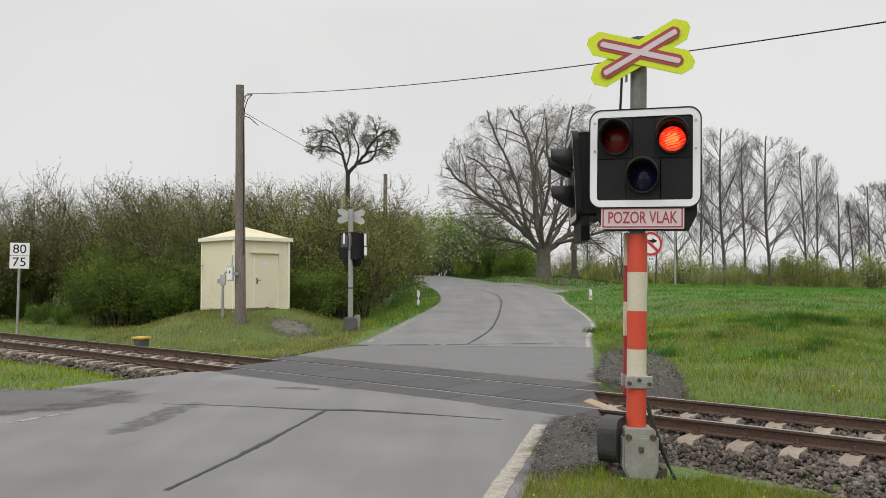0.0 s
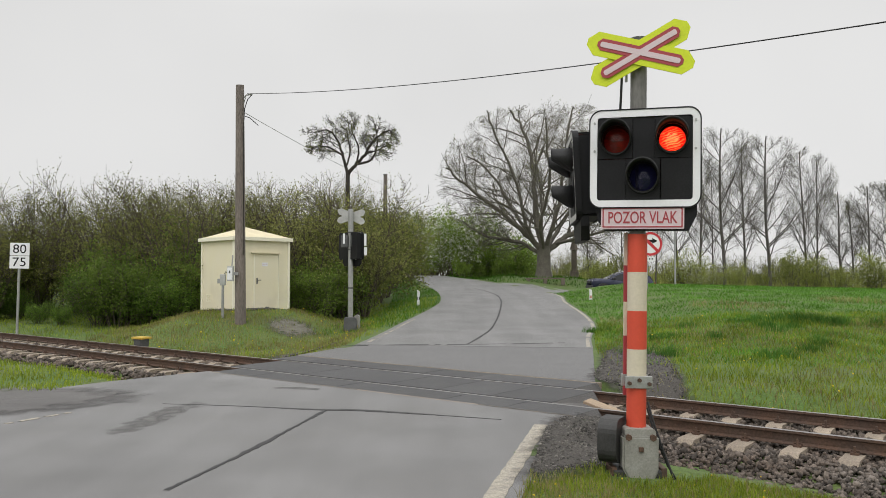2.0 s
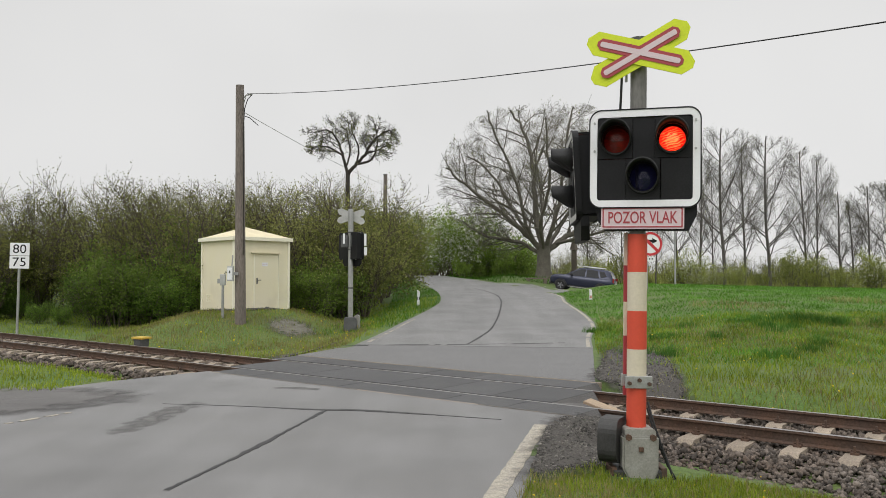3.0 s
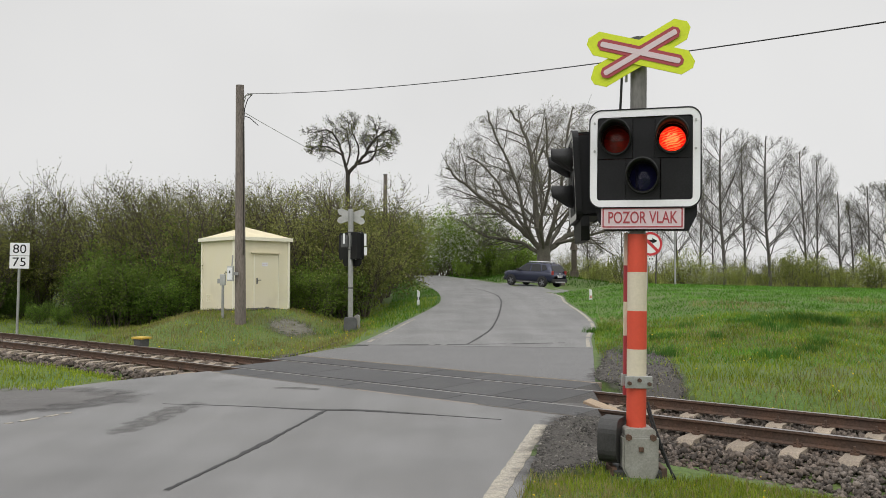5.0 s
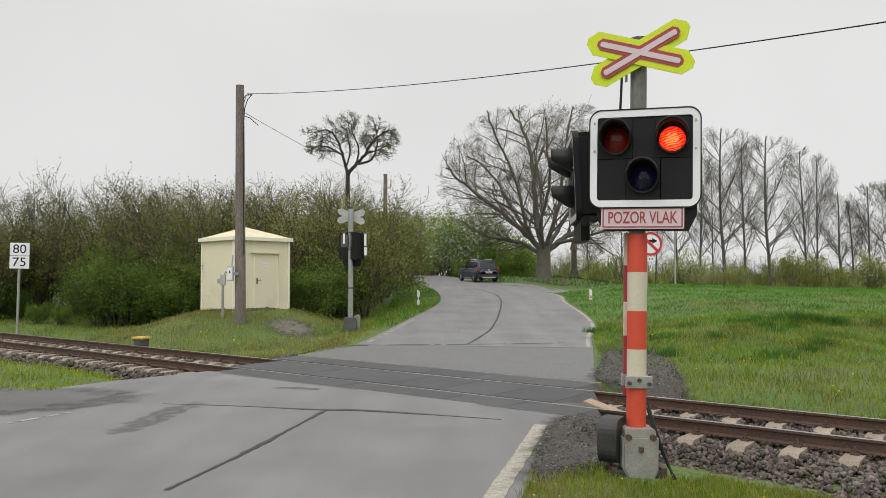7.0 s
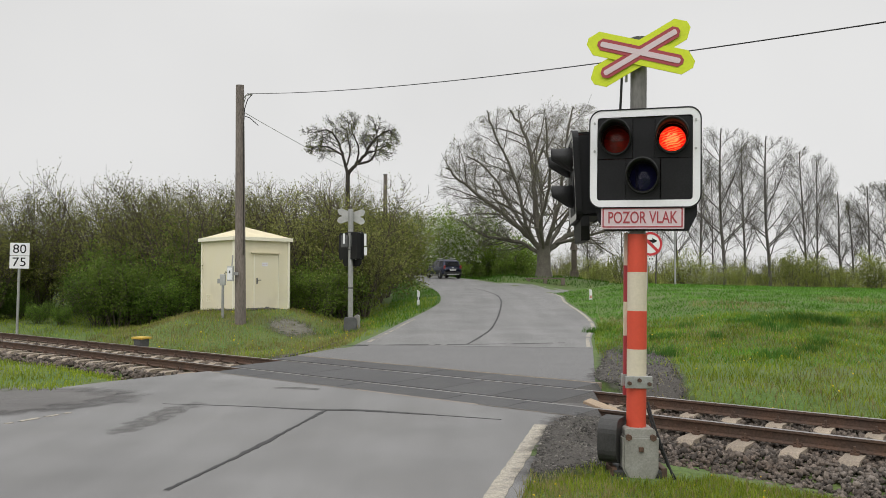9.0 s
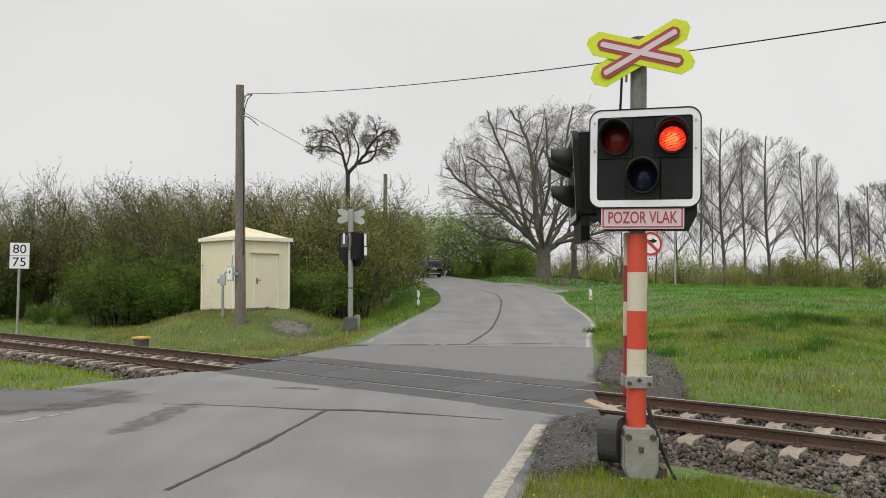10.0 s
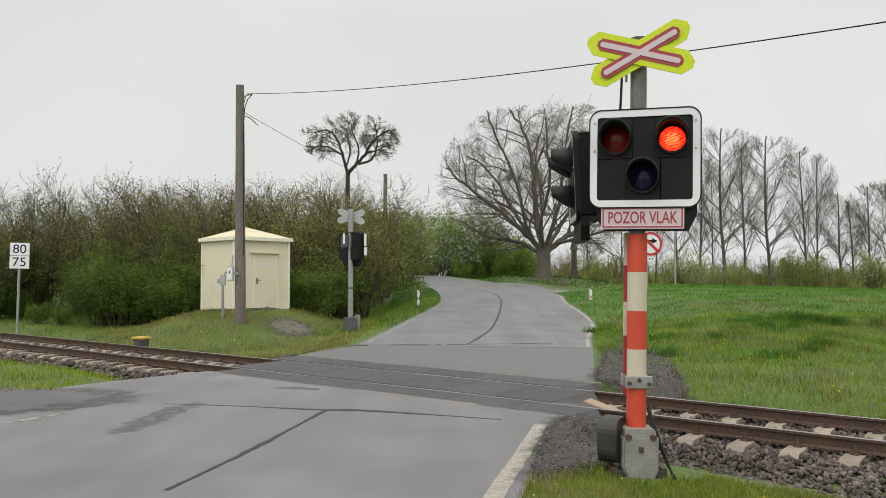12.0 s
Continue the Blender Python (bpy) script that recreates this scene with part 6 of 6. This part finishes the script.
# ------------------------------------------------------------ bare patches, stones and grass
def patch(name, pts, lift, mat, label):
    """An uneven sheet of gravelly soil laid on the land, thinning out at its edge."""
    line = smooth_line(list(pts) + [pts[0]], 10)[:-1]
    c = line.mean(0)
    vs, fs, cover = [], [], []
    n, rings = len(line), 8
    for r in range(rings):
        k = 1.25 * (1 - r / rings)
        for i, p in enumerate(line):
            q = c + (p - c) * k
            vs.append((q[0], q[1], land1(q[0], q[1]) + lift + random.uniform(-0.006, 0.006)))
            cover.append(min(1.0, r * 0.2) * (0.62 if mat == M["gravel_soft"] else 1.0))
    vs.append((c[0], c[1], land1(c[0], c[1]) + lift))
    cover.append(1.0)
    for r in range(rings - 1):
        for i in range(n):
            j = (i + 1) % n
            fs.append((r * n + i, r * n + j, (r + 1) * n + j, (r + 1) * n + i))
    for i in range(n):
        fs.append(((rings - 1) * n + i, (rings - 1) * n + (i + 1) % n, len(vs) - 1))
    return tagged(set_cover(mesh_object(name, vs, fs, mat, smooth=True), cover), label, "gravel", kind="structure")


PATCHES = [[(1.25, 9.5), (1.55, 10.2), (2.3, 10.2), (2.6, 9.3), (2.3, 8.4), (1.5, 7.6), (0.8, 7.3)],
           [(2.75, 14.4), (3.3, 16.4), (4.0, 19.3), (4.9, 19.4), (5.0, 17.5), (4.5, 15.0), (4.1, 13.1), (3.4, 12.9), (2.75, 13.7)],
           [(-3.3, 20.5), (-4.6, 20.9), (-4.0, 22.3), (-2.8, 22.4)],
           [(-4.9, 25.0), (-5.9, 25.9), (-5.7, 27.1), (-4.8, 27.2), (-4.2, 26.0)],
           [(-9.0, 12.7), (-6.3, 12.8), (-5.1, 12.4), (-4.8, 11.7), (-5.6, 10.7), (-7.5, 9.9), (-9.5, 10.3)],
           [(-9.3, 29.6), (-8.6, 28.4), (-7.7, 27.75), (-6.8, 28.1), (-6.1, 29.2), (-7.6, 29.5)],
           [(8.3, 9.8), (8.9, 10.5), (10.4, 9.9), (10.6, 8.9), (9.2, 8.8)]]
for k, p in enumerate(PATCHES):
    patch("ground_patch", p, 0.03 if k == 4 else 0.04, M["apron_soft"] if k == 4 else M["gravel_soft"] if k == 3 else M["dirt_soft"],
          "dark worn asphalt apron beside the road" if k == 4 else "pale gravel on the hut mound" if k == 3 else "dark gravelly soil beside the road")


def stones(name, n, place, size, mat, label, seed):
    """Angular stones, each a warped block of its own."""
    g = np.random.default_rng(seed)
    c = place(g, n)
    n = len(c)
    unit = np.array([(x, y, z) for x in (-1, 1) for y in (-1, 1) for z in (-1, 1)], float)
    s = size * g.uniform(0.45, 1.25, (n, 1, 1)) * g.uniform(0.5, 1.3, (n, 1, 3))
    v = unit[None] * s * g.uniform(0.5, 1.15, (n, 8, 3))
    q = g.normal(0, 1, (n, 4))
    q /= np.linalg.norm(q, axis=1, keepdims=True)
    w, x, y, z = q.T
    R = np.stack([1 - 2 * (y * y + z * z), 2 * (x * y - z * w), 2 * (x * z + y * w), 2 * (x * y + z * w), 1 - 2 * (x * x + z * z), 2 * (y * z - x * w), 2 * (x * z - y * w), 2 * (y * z + x * w), 1 - 2 * (x * x + y * y)], -1).reshape(n, 3, 3)
    v = np.einsum("nij,nkj->nki", R, v) + c[:, None]
    quad = np.array([(0, 1, 3, 2), (4, 6, 7, 5), (0, 4, 5, 1), (2, 3, 7, 6), (0, 2, 6, 4), (1, 5, 7, 3)])
    f = (np.arange(n)[:, None, None] * 8 + quad[None]).reshape(-1, 4)
    return tagged(fast_mesh(name, v.reshape(-1, 3), f, mat), label, "stones", kind="stuff")


def bed_z(n):
    return np.interp(n, [-3.4, -2.6, -1.75, -1.45, 1.45, 1.9, 2.6], [-0.50, -0.42, -0.27, -0.225, -0.225, -0.30, -0.44])


def on_track(s0, s1, n0, n1):
    def place(g, n):
        s, q = g.uniform(s0, s1, n), g.uniform(n0, n1, n)
        xy = T0 + s[:, None] * TU + q[:, None] * TN
        return np.column_stack([xy, bed_z(q) + g.uniform(-0.035, 0.012, n)])
    return place


stones("ballast_stones", 19000, on_track(2.2, 9.6, -3.45, 1.85), 0.030, M["ballast"], "dark brownish broken ballast stones", 1)
stones("ballast_stones", 2500, on_track(9.6, 22, -2.9, 1.9), 0.05, M["ballast"], "dark brownish broken ballast stones", 2)
stones("ballast_stones", 8000, on_track(-26, -4.2, -2.3, 1.9), 0.045, M["ballast"], "dark brownish broken ballast stones", 3)
stones("ballast_stones", 2000, on_track(-46, -26, -2.3, 1.9), 0.06, M["ballast"], "dark brownish broken ballast stones", 4)


def in_patch(p):
    p = np.array(p)

    def place(g, n):
        lo, hi = p.min(0), p.max(0)
        q = lo + (hi - lo) * g.uniform(0, 1, (n * 2, 2))
        a, b = p, np.roll(p, -1, 0)
        inside = np.zeros(len(q), bool)
        for (x0, y0), (x1, y1) in zip(a, b):
            hit = ((y0 > q[:, 1]) != (y1 > q[:, 1])) & (q[:, 0] < (x1 - x0) * (q[:, 1] - y0) / (y1 - y0 + 1e-12) + x0)
            inside ^= hit
        q = q[inside]
        return np.column_stack([q, land(q[:, 0], q[:, 1]) + 0.035])
    return place


for k, p in enumerate(PATCHES):
    if k == 4:
        continue
    stones("gravel", 2200 if k < 2 else 200 if k == 3 else 400, in_patch(p), 0.0125 + 0.004 * (k in (1, 2, 3)), M["gravel_pale"] if k == 3 else M["dirt_stone"], "loose grey gravel on soil", 20 + k)


def blades(name, n, place, height, width, mat, label, seed, lean=0.35, plain=False):
    """Grass blades: bent tapering strips."""
    g = np.random.default_rng(seed)
    c = place(g, n)
    n = len(c)
    h = height * g.uniform(0.45, 1.3, n) * (0.75 + 0.5 * np.array([noise.noise((x * 0.7, y * 0.7, seed)) for x, y in c[:, :2]]) + 0.0)
    h = np.maximum(h, height * 0.2)
    a = g.uniform(0, 2 * np.pi, n)
    t = g.uniform(0, 2 * np.pi, n)
    side = np.column_stack([np.cos(a), np.sin(a), np.zeros(n)]) * (width * g.uniform(0.6, 1.3, n))[:, None]
    out = np.column_stack([np.cos(t), np.sin(t), np.zeros(n)]) * (h * lean * g.uniform(0.2, 1.4, n))[:, None]
    up = np.column_stack([np.zeros(n), np.zeros(n), h])
    if plain:
        v = np.stack([c - side, c + side, c + up + out], 1).reshape(-1, 3)
        return tagged(fast_mesh(name, v, np.arange(3 * n).reshape(-1, 3), mat), label, "grass", kind="stuff")
    v = np.stack([c - side, c + side, c + side * 0.7 + up * 0.6 + out * 0.4, c + up + out, c - side * 0.7 + up * 0.6 + out * 0.4], 1).reshape(-1, 3)
    f = (np.arange(n)[:, None, None] * 5 + np.array([(0, 1, 2, 4)])[None]).reshape(-1, 4)
    f2 = np.arange(n)[:, None] * 5 + np.array([4, 2, 3, 3])[None]
    tri = np.concatenate([f[:, [0, 1, 2]], f[:, [0, 2, 3]], f2[:, [0, 1, 2]]])
    return tagged(fast_mesh(name, v, tri, mat), label, "grass", kind="stuff")


def meadow(x0, x1, y0, y1, keep):
    def place(g, n):
        x, y = g.uniform(x0, x1, n), g.uniform(y0, y1, n)
        left, right = road_side(x, y)
        s, q = track_sn(x, y)
        ok = keep(x, y, left, right, s, q)
        x, y = x[ok], y[ok]
        return np.column_stack([x, y, land(x, y) - 0.02])
    return place


def clear_of_patches(x, y):
    """True off the bare patches; their edges are ragged, with odd tufts inside."""
    g = np.random.default_rng(len(x))
    q = np.column_stack([x, y]) + g.normal(0, 0.16, (len(x), 2))
    ok = np.ones(len(x), bool)
    for k, p in enumerate(PATCHES):
        if k == 4:
            continue
        p = np.array(p)
        inside = np.zeros(len(q), bool)
        for (x0, y0), (x1, y1) in zip(p, np.roll(p, -1, 0)):
            inside ^= ((y0 > q[:, 1]) != (y1 > q[:, 1])) & (q[:, 0] < (x1 - x0) * (q[:, 1] - y0) / (y1 - y0 + 1e-12) + x0)
        ok &= ~inside | (g.random(len(x)) < (0.25 if k == 3 else 0.04))
    return ok


near_keep = lambda x, y, l, r, s, q: (r > 0.12) & (q < -3.0 - 0.2 * np.sin(x * 3)) & ((y < 7.5 + 0.2 * np.sin(x * 5)) | (r > 1.8)) & clear_of_patches(x, y) & ((x - 1.83) ** 2 + (y - 7.45) ** 2 > 0.09)
blades("grass", 66000, meadow(-1.0, 4.6, 3.6, 9.3, near_keep), 0.105, 0.005, M["grass_near"], "tufts of meadow grass by the signal", 31)
blades("grass", 24000, meadow(-1.0, 4.6, 3.6, 9.3, near_keep), 0.12, 0.004, M["grass_dry"], "yellowish meadow grass by the signal", 32)
bank = lambda x, y, l, r, s, q: (r > 0.08) & (q > 1.75 + 0.25 * np.sin(x * 2.3)) & clear_of_patches(x, y) & ((x - 1.83) ** 2 + (y - 7.45) ** 2 > 0.09)
rough = lambda x, y: np.sin(x * 0.9 + y * 0.35) + np.sin(y * 0.8 - x * 0.3) + 0.6 * np.sin(x * 2.1 - y * 1.3)
blades("grass", 62000, meadow(2.8, 19, 4, 27, bank), 0.19, 0.008, M["grass_near"], "rough meadow grass on the bank", 33, 0.6)
blades("grass", 30000, meadow(2.8, 22, 4, 25, lambda x, y, l, r, s, q: bank(x, y, l, r, s, q) & (rough(x, y) > -0.6)), 0.22, 0.006, M["grass_dry"], "yellowish rough grass on the bank", 34, 0.6)
crop = lambda x, y, l, r, s, q: (r > 0.08) & (q > 6.0 + 1.2 * np.sin(x * 0.8) + 2.5 * np.sin(x * 91.7 + y * 37.3)) & (y < 44 + 0.15 * x)
blades("crop", 130000, meadow(3.5, 34, 16, 50, crop), 0.14, 0.016, M["grass_field"], "bright green young crop in the field", 35, 0.9, True)


def clumps(centres, r):
    def place(g, n):
        c = np.array(centres)[g.integers(0, len(centres), n)]
        q = c + g.normal(0, 1, (n, 2)) * np.array((r, r * 0.7))
        return np.column_stack([q, land(q[:, 0], q[:, 1]) - 0.02])
    return place


blades("grass", 900, clumps([(11.3, 23.8), (11.8, 23.5), (10.9, 24.1)], 0.24), 0.36, 0.010, M["grass_tuft"], "tall deep green tufts on the bank", 41, 0.5)
blades("grass", 11000, meadow(3.2, 16, 1, 18, lambda x, y, l, r, s, q: (q > 1.6) & (q < 3.4) & (s > 2.6)), 0.15, 0.007, M["grass_dry"], "dry trackside grass on the bank", 43, 0.8)
tuft_rng = np.random.default_rng(5)
blades("grass", 7000, clumps([(tuft_rng.uniform(4.5, 17), tuft_rng.uniform(13.5, 25)) for _ in range(46)], 0.16), 0.30, 0.009, M["grass_tuft"], "small green tufts on the bank", 42, 0.6)
verge = lambda x, y, l, r, s, q: (l > 0.2) & (q > 2.0) & clear_of_patches(x, y) & ~((np.abs(x + 7.25) < 1.5) & (np.abs(y - 30) < 1.5))
blades("grass", 42000, meadow(-20, 0.5, 18, 40, verge), 0.18, 0.008, M["grass_near"], "meadow grass on the hut mound", 36)
blades("grass", 26000, meadow(-12, -2.5, 19, 30, verge), 0.17, 0.007, M["grass_dry"], "yellowish grass on the hut mound", 37)
front = lambda x, y, l, r, s, q: (q < -2.2) & (y > 12.7 + 0.25 * np.sin(x * 1.3))
blades("grass", 12000, meadow(-16, -6.2, 12.5, 20, front), 0.13, 0.009, M["grass_near"], "meadow grass beside the track", 38)
over = lambda x, y, l, r, s, q: ((r > 0.5) & (x < 40) & (y > 59.5)) | (l > 0.5)
blades("grass", 30000, meadow(-14, 24, 50, 84, over), 0.3, 0.03, M["grass_field"], "roadside grass beyond the bend", 39, 0.4, True)
# rough and dry patches in the crop's edge
blades("grass", 14000, meadow(4, 24, 20, 34, lambda x, y, l, r, s, q: (r > 0.3) & (np.sin(x * 0.9 + y * 0.35) + np.sin(y * 0.8 - x * 0.3) > 0.9)), 0.26, 0.009, M["grass_dry"], "dry yellowish grass streaks along the field", 40, 0.7)


def heads(place, lift):
    def above(g, n):
        c = place(g, n)
        c[:, 2] += lift * g.uniform(0.6, 1.2, len(c))
        return c
    return above


# dandelions
stones("dandelions", 60, heads(meadow(-0.5, 3.0, 4.8, 7.6, near_keep), 0.10), 0.009, M["dandelion"], "yellow dandelion heads in the grass", 51)
stones("dandelions", 170, heads(meadow(3, 16, 8, 26, bank), 0.22), 0.012, M["dandelion"], "yellow dandelion heads on the bank", 52)
stones("dandelions", 110, heads(meadow(-9, 0, 18, 30, verge), 0.2), 0.018, M["dandelion"], "yellow dandelion heads near the hut", 53)

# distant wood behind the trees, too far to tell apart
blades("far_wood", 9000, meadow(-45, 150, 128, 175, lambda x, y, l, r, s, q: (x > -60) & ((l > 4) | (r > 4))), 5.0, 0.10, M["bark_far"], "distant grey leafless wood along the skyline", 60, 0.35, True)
blades("far_undergrowth", 9000, meadow(-45, 130, 96, 128, lambda x, y, l, r, s, q: (l > 3) | (r > 3)), 2.6, 0.09, M["leaf_olive"], "distant olive undergrowth below the trees", 61, 0.3)
blades("far_undergrowth", 3200, meadow(-16, 8, 88, 112, lambda x, y, l, r, s, q: (r > 0.6)), 3.0, 0.10, M["leaf"], "dense green undergrowth beyond the bend", 62, 0.3)
blades("grass", 12000, meadow(-5, 0.2, 26, 50, lambda x, y, l, r, s, q: (l > 0.04) & (l < 2.6)), 0.2, 0.013, M["grass_field"], "green grass along the road edge", 63, 0.5, True)


# ------------------------------------------------------------ what moves
# the car's way: seconds, metres across, metres ahead
CAR_WAY = [(0, 24.07, 53.5), (0.5, 20.51, 53.0), (1.0, 17.42, 52.6), (1.5, 14.63, 52.3), (2.0, 11.78, 52.1), (2.5, 10.27, 52.1), (3.2, 9.02, 52.5), (4.0, 7.96, 53.1), (4.8, 6.74, 54.1), (5.0, 6.35, 54.4), (5.5, 5.36, 55.6), (6, 4.36, 57.3), (6.5, 3.52, 59.2), (7, 2.75, 61.2), (8, 1.46, 65.0), (9, 0.05, 68.8), (9.5, -0.80, 70.8), (10, -1.69, 73.0), (10.5, -2.90, 75.5), (11, -4.15, 78.5), (11.5, -5.59, 82), (12, -7.23, 86)]


def way_z(x, y):
    """Height of the paving under the car, from the side road onto the bend."""
    a = float(step(4.5, 7.5, x))
    return (land1(max(x, 6.0), y) + 0.012) * a + (float(road_z(y)) + 0.02) * (1 - a)


def motions():
    ts = np.array([r[0] for r in CAR_WAY])
    way = smooth_line([r[1:] for r in CAR_WAY], 10)
    fine_t = np.concatenate([np.linspace(a, b, 10, endpoint=False) for a, b in zip(ts[:-1], ts[1:])] + [[12.0]])
    at = lambda t: np.array((np.interp(t, fine_t, way[:, 0]), np.interp(t, fine_t, way[:, 1])))
    gone = np.concatenate([[0], np.cumsum(np.linalg.norm(np.diff(way, axis=0), axis=1))])
    rows = []
    for t in np.linspace(0, 12, 61):
        p = at(t)
        d = at(min(t + 0.25, 12)) - at(max(t - 0.25, 0))
        d = d / np.linalg.norm(d)
        f, b = p + d * 1.36, p - d * 1.32
        zf, zb = way_z(*f), way_z(*b)
        yaw, pitch = math.degrees(math.atan2(d[1], d[0])), -math.degrees(math.atan2(zf - zb, 2.68))
        rows.append((float(t), pose(p[0], p[1], (zf + zb) / 2, 0, pitch, yaw)))
    walk(the_car, rows)
    # wheels roll with the way gone
    for w in car_wheels:
        base = w.matrix_basis.copy()
        turns, t, last = [(0.0, base)], 0.0, 0.0
        for k in range(1, 361):
            t = k / 30
            a = np.interp(t, fine_t, gone) / 0.34
            if a - last > 0.85 or k == 360:
                turns.append((t, base @ Matrix.Rotation(a, 4, "Y")))
                last = a
        walk(w, turns)
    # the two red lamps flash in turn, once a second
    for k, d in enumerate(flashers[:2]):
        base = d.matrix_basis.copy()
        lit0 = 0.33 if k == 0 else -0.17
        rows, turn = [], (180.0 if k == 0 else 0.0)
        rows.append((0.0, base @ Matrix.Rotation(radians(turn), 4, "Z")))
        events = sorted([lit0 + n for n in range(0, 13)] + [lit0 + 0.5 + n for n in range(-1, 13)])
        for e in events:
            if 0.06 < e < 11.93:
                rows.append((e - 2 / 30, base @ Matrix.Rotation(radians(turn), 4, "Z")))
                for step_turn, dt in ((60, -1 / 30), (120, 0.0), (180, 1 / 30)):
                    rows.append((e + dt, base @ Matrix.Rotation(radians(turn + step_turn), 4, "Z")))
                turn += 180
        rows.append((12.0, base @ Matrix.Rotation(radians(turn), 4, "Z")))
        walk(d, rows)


motions()
